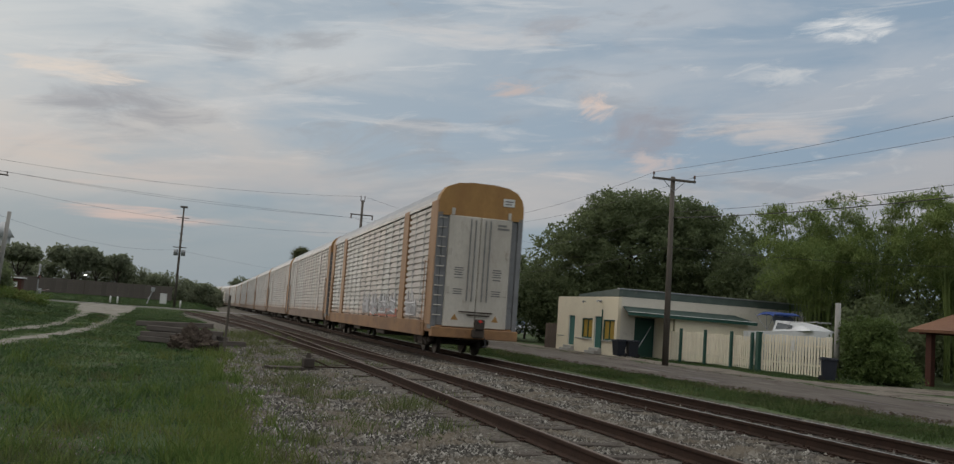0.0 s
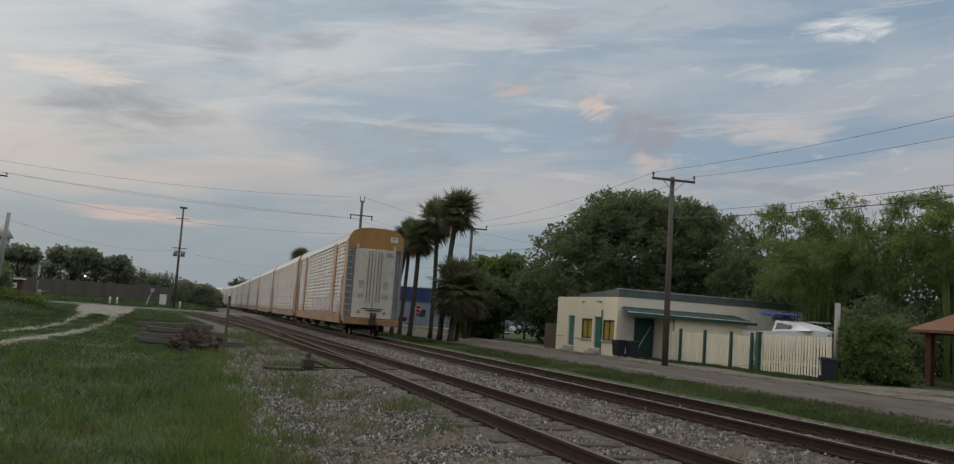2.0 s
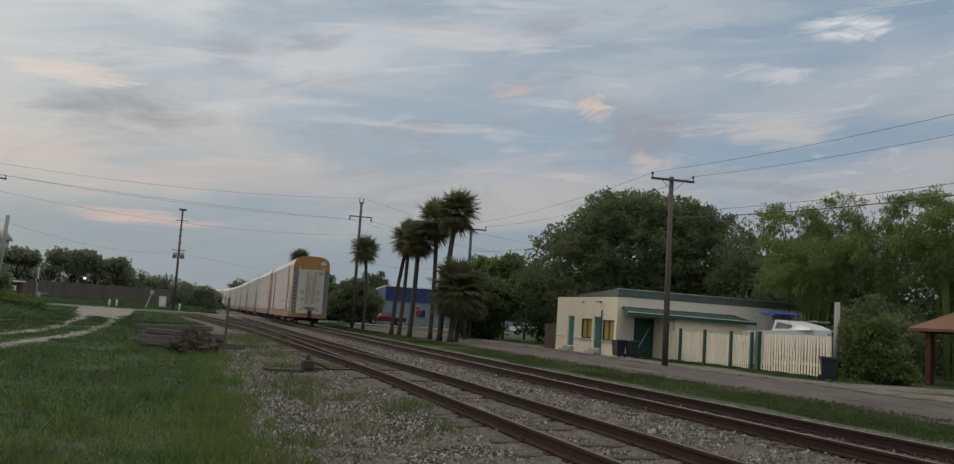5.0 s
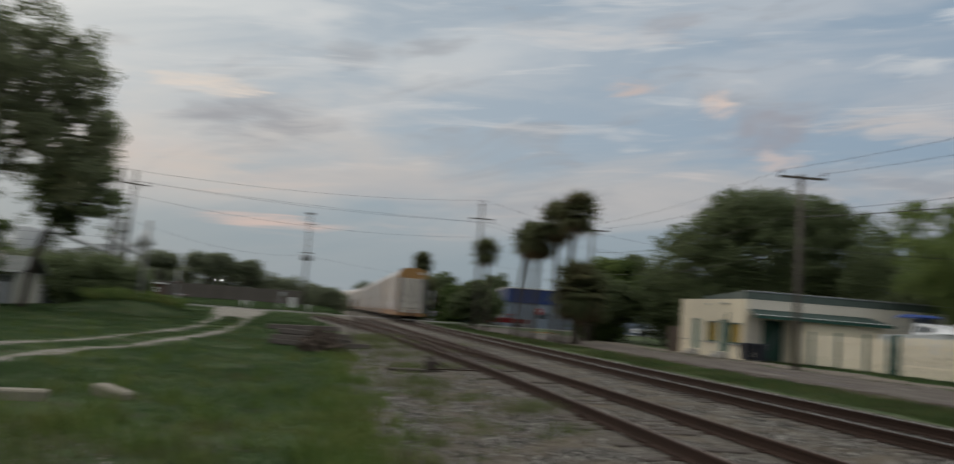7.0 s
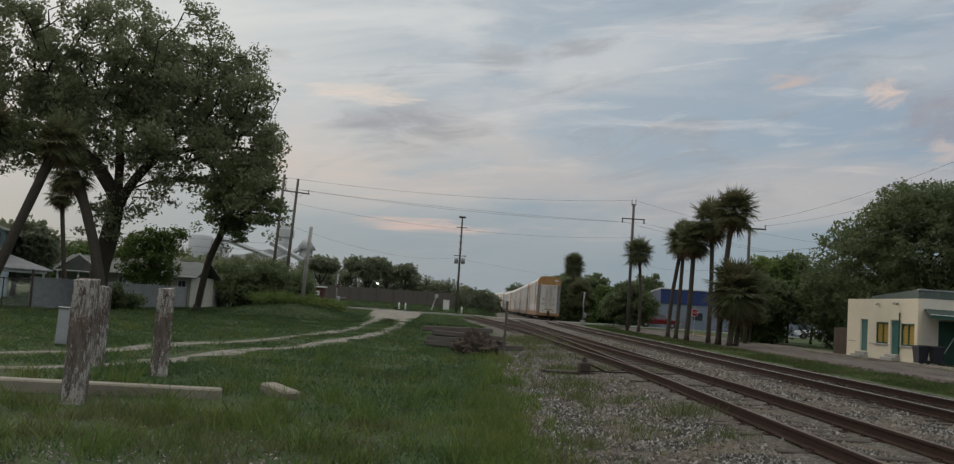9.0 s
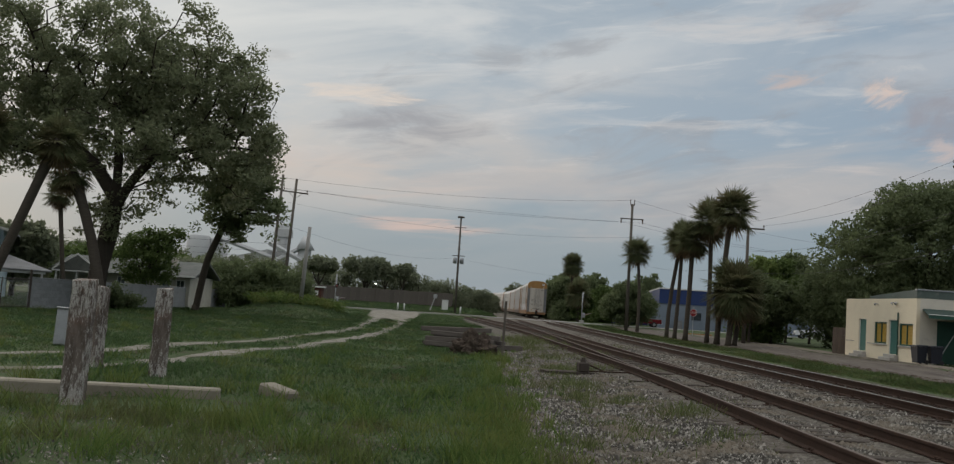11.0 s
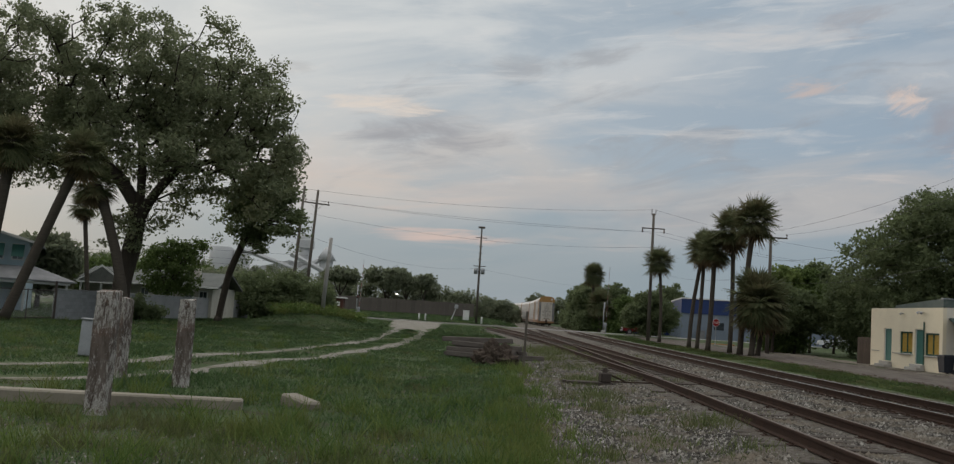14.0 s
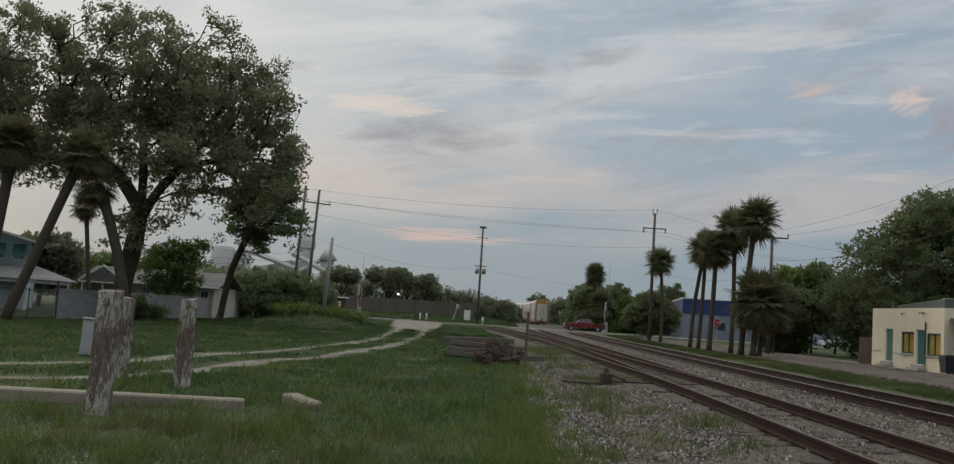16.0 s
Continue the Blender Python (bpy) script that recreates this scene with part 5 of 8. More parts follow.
crossarm_pole((23.24, 44.17), 9.9, 1.25, 9.72, "tall weathered wooden utility pole with one crossarm beside the street", -0.6, 0.0)
crossarm_pole((21.6, 77.0), 9.7, 1.3, 9.45, "wooden utility pole with a crossarm behind the palms", 0, 0)
pa = crossarm_pole((16.3, 104.7), 14.2, 1.3, 12.5, "tall wooden utility pole with hanging crossarm insulators by the crossing", 0, 0, False, (), 0.2)
for q in (-1.2, 1.2):
    part("insulator", Geo().tube([(q, -0.15, 12.44), (q, -0.15, 12.0)], 0.07, 8), M_INSUL, pa)
for q in (-0.22, 0.22):
    part("pole_top_pin", Geo().tube([(0, 0, 13.9), (q, 0, 14.1), (q, 0, 14.7)], 0.045, 6), M_INSUL, pa)
crossarm_pole((-18.6, 88.0), 12.5, 1.2, 11.2, "tall dark wooden utility pole above the hedge", 2.2, 20, True, (-0.9, 0.9), 0.17)
single("utility_pole", Geo().tube([(0, 0, 0), (0.25, 0, 6.5), (0.5, 0, 13.2)], [0.18, 0.15, 0.12], 10), M_POLE, "tall bare wooden pole above the hedge", "utility pole", pose(-20.6, 91, 0), "wooden utility poles", smooth=True)
single("utility_pole", Geo().tube([(0, 0, 0), (0.12, 0, 3.2), (0.26, 0, 6.1)], [0.16, 0.15, 0.13], 10), M_POLEPALE, "short grey pole by the grassy mound", "utility pole", pose(-13.4, 70, 0.6), "wooden utility poles", smooth=True)
single("utility_pole", Geo().tube([(0, 0, 0), (0, 0, 3.7)], [0.14, 0.13], 10), M_POLEPALE, "short pale post rising from a bush", "utility pole", pose(29.6, 38.9, 0), "wooden utility poles", smooth=True)
# slim pole with transformers
tp = thing("utility_pole", "slim dark utility pole with two transformers beyond the road", "utility pole", pose(-4.0, 150, 1.0), "wooden utility poles")
part("pole", Geo().tube([(0, 0, -1.2), (0, 0, 7), (0, 0, 14.8)], [0.2, 0.17, 0.12], 10), M_POLE, tp, "", True)
part("crossarm", Geo().box(-0.9, -0.2, 12.95, 0.9, -0.1, 13.06), M_POLE, tp)
part("crossarm", Geo().box(-0.55, -0.25, 14.55, 0.55, 0.25, 14.85, 0.08), M_POLE, tp, "small equipment at the pole top")
part("crossarm", Geo().box(-1.0, -0.2, 8.4, 1.0, -0.1, 8.52), M_POLE, tp)
for q in (-0.55, 0.55):
    part("transformer", Geo().tube([(q, -0.15, 7.2), (q, -0.15, 8.0), (q, -0.15, 8.15)], [0.32, 0.32, 0.2], 12), M_GALV, tp, "grey drum transformer", True)
for z in (9.5, 10.5, 11.6):
    part("bracket", Geo().box(-0.3, -0.1, z, 0.3, 0.1, z + 0.1), M_POLE, tp)

# the street line: pole to pole along the street, and on past the camera's right
for q in (-1.19, 1.19):
    wire((23.24 + q, 44.0, 10.0), (21.6 + q, 76.9, 9.75), 0.5)
    wire((23.24 + q, 44.0, 10.0), (24.5 + q, -6, 10.2), 0.9)
wire((23.2, 44.1, 8.0), (24.4, -6, 8.2), 0.9, 0.014)
wire((23.2, 44.1, 7.7), (24.3, 2, 7.3), 0.7, 0.03)
wire((23.2, 44.1, 6.15), (42, 32, 6.3), 0.45, 0.016)
wire((23.2, 44.1, 8.0), (21.6, 77, 7.6), 0.7, 0.014)
wire((23.2, 44.1, 6.2), (21.6, 77, 5.9), 0.7, 0.014)
# the line across the tracks
wire((-18.9, 88.0, 12.5), (16.1, 104.7, 14.6), 0.7, 0.016)
wire((-18.0, 88.2, 11.5), (15.1, 104.5, 12.1), 0.5, 0.016)
wire((-19.2, 87.8, 11.5), (17.5, 104.5, 12.1), 0.35, 0.016)
wire((-18.7, 88.0, 10.2), (16.2, 104.6, 10.4), 1.0, 0.014)
wire((16.5, 104.7, 14.6), (50, 112, 11.5), 1.0, 0.016)
wire((15.1, 104.5, 12.1), (49, 112, 10.0), 0.9, 0.016)
wire((17.5, 104.5, 12.1), (51, 112, 10.0), 0.9, 0.016)
wire((16.3, 104.7, 7.8), (21.6, 77, 6.5), 0.8, 0.014)
wire((-18.9, 88.0, 12.5), (-80, 60, 13.5), 0.9, 0.016)
wire((-18.0, 88.2, 11.4), (-79, 61, 12.4), 0.9, 0.016)
wire((-18.6, 88.0, 8.0), (-4.0, 150, 9.2), 1.2, 0.014)
for z in (5.0, 5.5, 6.2):
    wire((-70, 66, z + 0.4), (-18.6, 88.0, z), 0.5, 0.014)
wire((-4.0, 150, 9.0), (60, 210, 8), 1.2, 0.014)


# ---- the old posts and the concrete beam ----
def old_post(at, w, d, hgt, lean, turn, label):
    g = Geo()
    rings = []
    rnd = random.Random(label)
    for k in range(9):
        z = -0.05 + (hgt + 0.05) * k / 8
        s = 1.0 + rnd.uniform(-0.03, 0.03) - 0.02 * k / 8
        b = 0.12 * min(w, d)
        c = [(-w / 2 + b, -d / 2), (w / 2 - b, -d / 2), (w / 2, -d / 2 + b), (w / 2, d / 2 - b), (w / 2 - b, d / 2), (-w / 2 + b, d / 2), (-w / 2, d / 2 - b), (-w / 2, -d / 2 + b)]
        rings.append([(x * s + rnd.uniform(-0.008, 0.008), y * s + rnd.uniform(-0.008, 0.008), z + (rnd.uniform(-0.03, 0.02) if k == 8 else 0)) for x, y in c])
    g.loft(rings)
    return single("old_post", g, M_POSTWOOD, label, "post", pose(at[0], at[1], 0, lean[0], lean[1], turn), "old square posts", smooth=False)


old_post((-5.27, 12.42), 0.29, 0.26, 1.60, (0, 0.9), 8, "thick square post with flaking whitewash and dark stains")
old_post((-7.05, 17.4), 0.26, 0.26, 1.50, (0, 0.8), -22, "weathered pale square post standing behind another")
old_post((-5.52, 16.4), 0.29, 0.26, 1.55, (0, 0.2), 18, "square whitewashed post with a rounded rusty top")
mb = thing("meter_box", "pale grey metal box on a low stand in the grass", "box", pose(-10.0, 22.6, 0, 0, 2, 10))
part("box_body", Geo().box(-0.15, -0.12, 0.02, 0.15, 0.12, 0.88, 0.02), M_GALV, mb)
part("box_lid", Geo().box(-0.17, -0.14, 0.88, 0.17, 0.14, 0.92, 0.012), M_GALV, mb)
single("concrete_beam", Geo().box(-2.4, -0.14, -0.08, 1.95, 0.17, 0.14, 0.025), M_SLAB, "long weathered concrete beam lying in the grass", "beam", pose(-5.65, 13.55, 0, 0, 0, 10))
single("concrete_beam", Geo().box(-2.4, -0.14, -0.08, 1.2, 0.17, 0.14, 0.025), M_SLAB, "long weathered concrete beam lying in the grass", "beam", pose(-9.3, 12.95, 0, 0, 0, 7.0))
single("concrete_block", Geo().box(-0.32, -0.16, -0.10, 0.32, 0.16, 0.10, 0.03), M_SLAB, "broken concrete block half sunk in the grass", "block", pose(-3.05, 14.75, 0.04, 0, 8, -38))

# stack of old ties, soil heap, stake
def tie_stack():
    s = thing("tie_stack", "stack of grey weathered railway ties beside the siding", "timber stack", pose(-0.55, 35.6, 0, 0, 0, 0))
    rnd = random.Random(3)
    spots = []
    for row, (z, n) in enumerate(((0.0, 4), (0.19, 3), (0.38, 2))):
        for k in range(n):
            spots.append((rnd.uniform(-0.25, 0.25), -0.45 + k * 0.34 + row * 0.1, z, rnd.uniform(-4, 4) - 14))
    spots += [(-0.3, 0.2, 0.57, -9), (0.9, -0.5, 0.01, 14)]
    me = Geo().box(-1.35, -0.12, 0, 1.35, 0.12, 0.18, 0.015).mesh("tie", M_TIEOLD)
    for x, y, z, a in spots:
        part("old_tie", me, M_TIEOLD, s).matrix_basis = pose(x, y, z + 0.01, rnd.uniform(-1, 1), rnd.uniform(-2, 2), a)


tie_stack()


def heap(at, rx, ry, h, mat, label):
    g = Geo()
    n, m = 72, 24
    rings = []
    for i in range(m):
        a = i / (m - 1) * math.pi / 2
        ring = []
        for k in range(n):
            t = 2 * math.pi * k / n
            d = Vector((math.cos(t) * math.cos(a), math.sin(t) * math.cos(a), math.sin(a)))
            q = 1 + 0.30 * noise.noise(d * 2.3) + 0.24 * noise.noise(d * 6.0) + 0.09 * noise.noise(d * 15.0)
            ring.append((d.x * rx * q, d.y * ry * q, max(-0.03, d.z * h * q - 0.02)))
        rings.append(ring)
    g.loft(rings)
    return single("soil_mound", g, mat, label, "soil mound", pose(*at))


heap((-0.15, 31.4, 0), 0.72, 0.6, 0.72, M_DIRT, "dark rooty soil mound beside the tie stack")
single("marker_stake", Geo().box(-0.035, -0.03, -0.05, 0.035, 0.03, 1.82, 0.006), M_POLE, "thin weathered upright stake at the gravel edge", "stake", pose(0.78, 29.8, 0, 0, 1.0, 10))

# switch stand by the siding
sw = thing("switch_stand", "low rusty switch stand beside the siding", "switch stand", pose(2.75, 24.4, 0, 0, 0, 12))
part("base_timber", Geo().box(-1.0, -0.11, 0.0, 2.2, 0.11, 0.09, 0.01).box(-1.0, 0.35, 0.0, 2.2, 0.55, 0.08, 0.01), M_TIE, sw)
part("body", Geo().box(-0.14, -0.13, 0.09, 0.14, 0.13, 0.34, 0.03).tube([(0, 0, 0.3), (0, 0, 0.46)], [0.09, 0.05], 10), M_UNDER, sw)
part("lever", Geo().tube([(0.1, 0, 0.3), (0.35, 0.05, 0.22), (0.6, 0.1, 0.12)], 0.022, 6), M_RAIL, sw)
part("throw_rod", Geo().tube([(0.1, 0, 0.12), (2.0, 0, 0.14)], 0.02, 6), M_RAIL, sw)


# ---- block wall, fence and houses on the left ----
def block_wall():
    w = thing("wall_west", "grey painted concrete block wall along the grass lot", "wall", kind="structure")
    x0, y0, x1, y1 = -22.6, 47.0, -23.4, 86.0
    L = math.hypot(x1 - x0, y1 - y0)
    w.matrix_basis = pose(x0, y0, 0.0, 0, 0, math.degrees(math.atan2(x0 - x1, y1 - y0)))
    part("mortar_core", Geo().box(-0.085, 0, 0, 0.085, L, 1.50), M_MORTAR, w)
    me = Geo().box(-0.1, 0.006, 0.004, 0.1, 0.396, 0.186, 0.008).mesh("block", M_BLOCK)
    half = Geo().box(-0.1, 0.006, 0.004, 0.1, 0.196, 0.186, 0.008).mesh("half_block", M_BLOCK)
    far = Geo()
    for r in range(8):
        y = 0.0
        if r % 2:
            part("block", half, M_BLOCK, w).matrix_basis = pose(0, 0, r * 0.19)
            y = 0.2
        while y + 0.4 < L:
            if y < 14.2:
                part("block", me, M_BLOCK, w).matrix_basis = pose(0, y, r * 0.19)
            else:
                far.box(-0.1, y + 0.006, r * 0.19 + 0.004, 0.1, y + 0.396, r * 0.19 + 0.186)
            y += 0.4
    tagged(part("far_blocks", far, M_BLOCK, w), kind="stuff")
    part("wall_cap", Geo().box(-0.12, 0, 1.525, 0.12, L, 1.58, 0.01), M_BLOCK, w)


block_wall()


def chain_fence():
    f = thing("chain_link_fence", "low dark chain-link fence beside the block wall", "fence")
    for y in (38.0, 41.0, 44.0, 46.8):
        part("fence_post", Geo().tube([(-22.5, y, 0), (-22.5, y, 1.95 if y > 46 else 1.5)], 0.06 if y > 46 else 0.03, 8), M_UNDER, f)
    for z in (0.12, 1.45):
        part("fence_rail", Geo().tube([(-22.5, 36, z), (-22.5, 46.8, z)], 0.022, 6), M_UNDER, f)
    g = Geo()
    for k in range(64):
        y = 36 + k * 0.17
        g.tube([(-22.5, y, 0.1), (-22.5, min(y + 1.4, 46.8), 0.1 + min(1.4, 46.8 - y))], 0.004, 3, False)
        g.tube([(-22.5, y, 1.5), (-22.5, min(y + 1.4, 46.8), 1.5 - min(1.4, 46.8 - y))], 0.004, 3, False)
    tagged(part("wire_mesh", g, M_GALV, f), kind="stuff")


chain_fence()


def gable(g, x0, x1, y0, y1, z0, z1, over=0.4):
    """A roof of two slopes with its ridge along x."""
    ym = (y0 + y1) / 2
    a = [(x0 - over, y0 - over, z0 - 0.1), (x1 + over, y0 - over, z0 - 0.1), (x1 + over, ym, z1), (x0 - over, ym, z1), (x0 - over, y1 + over, z0 - 0.1), (x1 + over, y1 + over, z0 - 0.1)]
    b = [(x, y, z - 0.14) for x, y, z in a]
    g.add(a + b, [(0, 1, 2, 3), (3, 2, 5, 4), (7, 6, 9, 8), (8, 9, 10, 11), (0, 6, 7, 1), (4, 5, 11, 10), (0, 3, 9, 6), (3, 4, 10, 9), (1, 7, 8, 2), (2, 8, 11, 5)])


def small_window(h, x, y, z, w, d, face="y"):
    f = part("window", Geo().box(x - w / 2 - 0.08, y - 0.05, z - d / 2 - 0.08, x + w / 2 + 0.08, y + 0.0, z + d / 2 + 0.08), M_TRIM, h, "white window frame")
    part("pane", Geo().box(x - w / 2, y - 0.075, z - d / 2, x - 0.02, y - 0.052, z + d / 2), M_WINDOW, f)
    part("pane", Geo().box(x + 0.02, y - 0.075, z - d / 2, x + w / 2, y - 0.052, z + d / 2), M_WINDOW, f)


def slab(g, quad, thick):
    """A sloping plate: four corners and its thickness downwards."""
    g.add(list(quad) + [(x, y, z - thick) for x, y, z in quad], [(0, 1, 2, 3), (7, 6, 5, 4), (0, 4, 5, 1), (1, 5, 6, 2), (2, 6, 7, 3), (3, 7, 4, 0)])
    return g


def blue_house():
    h = thing("blue_house", "two-storey pale blue house with grey metal roofs", "house", pose(-38.4, 59.1, 0, 0, 0, 24))
    wall = Geo().box(-4.6, 0, 0, 7.1, 9, 4.6)
    wall.add([(-4.6, 0, 4.6), (7.1, 0, 4.6), (1.25, 0, 6.05), (-4.6, 0.2, 4.6), (7.1, 0.2, 4.6), (1.25, 0.2, 6.05)], [(0, 1, 2), (5, 4, 3)])
    part("wall", wall, M_BLUEHOUSE, h, "pale blue siding wall")
    for k in range(23):
        part("siding_board", Geo().box(-4.6, -0.022, 0.2 + k * 0.19, 7.1, -0.003, 0.2 + k * 0.19 + 0.165), M_BLUEHOUSE, h)
    part("roof", slab(Geo(), [(7.75, -0.6, 4.55), (7.75, 9.6, 4.55), (1.25, 9.6, 6.2), (1.25, -0.6, 6.2)], 0.1), M_SHINGLE, h, "grey metal roof slope")
    part("roof", slab(Geo(), [(1.25, -0.6, 6.2), (1.25, 9.6, 6.2), (-5.2, 9.6, 4.55), (-5.2, -0.6, 4.55)], 0.1), M_SHINGLE, h, "grey metal roof slope")
    part("bargeboard", slab(Geo(), [(7.78, -0.66, 4.53), (7.78, -0.605, 4.53), (1.25, -0.605, 6.18), (1.25, -0.66, 6.18)], 0.16), M_TRIM, h, "white bargeboard")
    for x in (5.25, 6.45):
        small_window(h, x, -0.024, 3.85, 0.60, 0.95)
        part("open_shutter", slab(Geo(), [(x - 0.38, -0.10, 4.36), (x + 0.38, -0.10, 4.36), (x + 0.38, -0.52, 3.55), (x - 0.38, -0.52, 3.55)], 0.03), M_TEAL, h, "propped storm shutter")
    part("porch_roof", slab(Geo(), [(-5.0, -0.03, 2.95), (-5.0, -3.0, 2.15), (10.3, -3.0, 2.05), (7.6, -0.03, 2.95)], 0.1), M_SHINGLE, h, "grey lean-to porch roof")
    part("porch_beam", Geo().box(-4.9, -2.86, 1.80, 9.9, -2.72, 1.94, 0.01), M_TRIM, h)
    for x in (-4.5, -1.5, 1.5, 4.5, 7.2, 9.7):
        part("porch_post", Geo().box(x - 0.07, -2.85, 0, x + 0.07, -2.71, 1.80, 0.01), M_TRIM, h)


blue_house()


def cottage():
    h = thing("cottage", "low beige cottage with dark grey roof behind the block wall", "house", pose(-33.0, 73.0, 0, 0, 0, 2))
    part("wall", Geo().box(0, 0, 0, 10.2, 7, 2.42), M_BEIGE, h, "beige siding wall")
    for k in range(11):
        part("siding_board", Geo().box(0, -0.02, 0.1 + k * 0.2, 10.2, -0.003, 0.1 + k * 0.2 + 0.18), M_BEIGE, h)
    g = Geo()
    gable(g, 0, 10.2, 0, 7, 2.52, 3.65, 0.55)
    part("roof", g, M_DARKROOF, h, "dark grey shingle roof")
    # porch gable to the front
    part("porch_gable", Geo().add([(0.6, -2.4, 2.32), (4.0, -2.4, 2.32), (2.3, -2.4, 3.45), (0.6, 0.4, 2.32), (4.0, 0.4, 2.32), (2.3, 2.2, 3.45)], [(0, 1, 2), (0, 2, 5, 3), (1, 4, 5, 2), (0, 3, 4, 1)]), M_DARKROOF, h, "dark porch gable")
    for a, b in (((0.45, 2.24), (2.3, 3.50)), ((2.3, 3.50), (4.15, 2.24))):
        part("bargeboard", Geo().add([(a[0], -2.46, a[1]), (b[0], -2.46, b[1]), (b[0], -2.46, b[1] + 0.13), (a[0], -2.46, a[1] + 0.13), (a[0], -2.41, a[1]), (b[0], -2.41, b[1]), (b[0], -2.41, b[1] + 0.13), (a[0], -2.41, a[1] + 0.13)],
                                     [(0, 1, 2, 3), (7, 6, 5, 4), (0, 4, 5, 1), (3, 2, 6, 7), (0, 3, 7, 4), (1, 5, 6, 2)]), M_TRIM, h, "white bargeboard")
    part("fascia", Geo().box(0.5, -2.46, 2.20, 4.1, -2.41, 2.30), M_TRIM, h, "white fascia board")
    for x in (0.75, 2.3, 3.85):
        part("porch_post", Geo().box(x - 0.08, -2.3, 0, x + 0.08, -2.14, 2.25, 0.01), M_TRIM, h)
    for x in (4.9, 6.6, 8.4, 9.5):
        small_window(h, x, -0.022, 1.62, 0.55, 0.85)
    part("eave_board", Geo().box(-0.55, -0.62, 2.32, 10.75, -0.57, 2.44), M_TRIM, h, "white eave board")
    part("chimney", Geo().box(8.0, 2.0, 2.9, 8.5, 2.5, 3.9, 0.02), M_BEIGE, h)


cottage()


# ---- cement works far off ----
def works():
    w = thing("cement_works", "distant pale cement works with silos, sheds and a conveyor", "factory", pose(0, 262, 0.5))
    def cyl(x, y, r, z, name="silo"):
        part(name, Geo().tube([(x, y, 0), (x, y, z), (x, y, z + 0.5)], [r, r, r * 0.9], 20), M_SILO, w, "pale concrete silo", True)
    cyl(-80, 0, 3.2, 15.5), cyl(-75.5, 3, 3.0, 15.0), cyl(-57.2, 4, 1.7, 20.5), cyl(-50.5, 2, 1.9, 13.5)
    part("cone_top", Geo().tube([(-50.5, 2, 13.8), (-50.5, 2, 17.6)], [2.8, 0.5], 16), M_SILO, w, "conical hopper roof", True)
    part("shed_roof", Geo().add([(-74, 0, 9.5), (-60.5, 0, 13.2), (-60.5, 14, 13.2), (-74, 14, 9.5), (-74, 0, 0), (-60.5, 0, 0), (-60.5, 14, 0), (-74, 14, 0)],
                                [(0, 1, 2, 3), (4, 5, 1, 0), (5, 6, 2, 1), (7, 4, 0, 3)]), M_SILO, w, "pale sloping shed")
    for a, b in (((-75, -1, 15.8), (-55, 1, 9.6)), ((-60, -1, 15.0), (-46, 1, 8.4)), ((-62, -1, 7.4), (-51, 1, 14.6))):
        part("conveyor", Geo().tube([a, b], 0.75, 6), M_SILO, w, "inclined conveyor gallery")
    for x in (-66, -60, -55, -48):
        part("support", Geo().tube([(x, -1, 0), (x + 0.8, -1, 11.0)], 0.25, 6), M_SILO, w)
    part("headhouse", Geo().box(-59.5, 2, 17, -55, 6, 19.4, 0.1), M_SILO, w)


works()


# ---- the road crossing ----
def crossing_signal(at, arm_side, turn):
    """A mast with crossbuck, lamps and base; returns the mast and the pivot of its gate arm."""
    s = thing("crossing_signal", "railway crossing mast with lamps and crossbuck", "crossing signal", pose(*at, 0, 0, turn), "crossing signals")
    part("mast", Geo().tube([(0, 0, 0), (0, 0, 4.4)], 0.07, 10), M_GALV, s, "galvanised mast", True)
    part("base", Geo().box(-0.3, -0.3, 0, 0.3, 0.3, 0.35, 0.03), M_KERB, s)
    part("gate_motor", Geo().box(-0.28, -0.45, 0.75, 0.28, -0.05, 1.45, 0.04), M_GALV, s, "grey gate motor box")
    for a in (45, -45):
        part("crossbuck", Geo().box(-0.6, -0.13, -0.11, 0.6, -0.10 + 0.01 * (a > 0), 0.11, 0.004, pose(0, 0, 3.95, 0, a, 0)), M_GALV, s, "grey back of a crossbuck board")
    for q in (-0.38, 0.38):
        l = part("signal_lamp", Geo().tube([(q, -0.12, 2.85), (q, -0.02, 2.85)], [0.27, 0.27], 16), M_UNDER, s, "black lamp hood")
        part("lens", Geo().tube([(q, -0.15, 2.85), (q, -0.122, 2.85)], 0.11, 12), M_STOPRED, l)
    part("lamp_bar", Geo().tube([(-0.42, 0.02, 2.85), (0.42, 0.02, 2.85)], 0.03, 6), M_GALV, s)
    return s


def gate_arm(name_at, length):
    """A striped barrier arm that turns about its pivot; it lies along +x at rest."""
    g = thing("gate_arm", "red and white striped railway crossing barrier arm", "barrier", name_at, "crossing gates")
    n = 10
    for k in range(n):
        a, b = 0.35 + (length - 0.35) * k / n, 0.35 + (length - 0.35) * (k + 1) / n
        part("arm_segment", Geo().box(a, -0.02, -0.045 + 0.002 * k, b, 0.02, 0.045 - 0.002 * k), M_GALV if k % 2 else M_REDSTRIPE, g, "striped arm length")
    part("counterweight", Geo().box(-1.1, -0.12, -0.18, -0.35, 0.12, 0.18, 0.03).box(-0.4, -0.04, -0.08, 0.36, 0.04, 0.08), M_GALV, g, "grey counterweight")
    return g


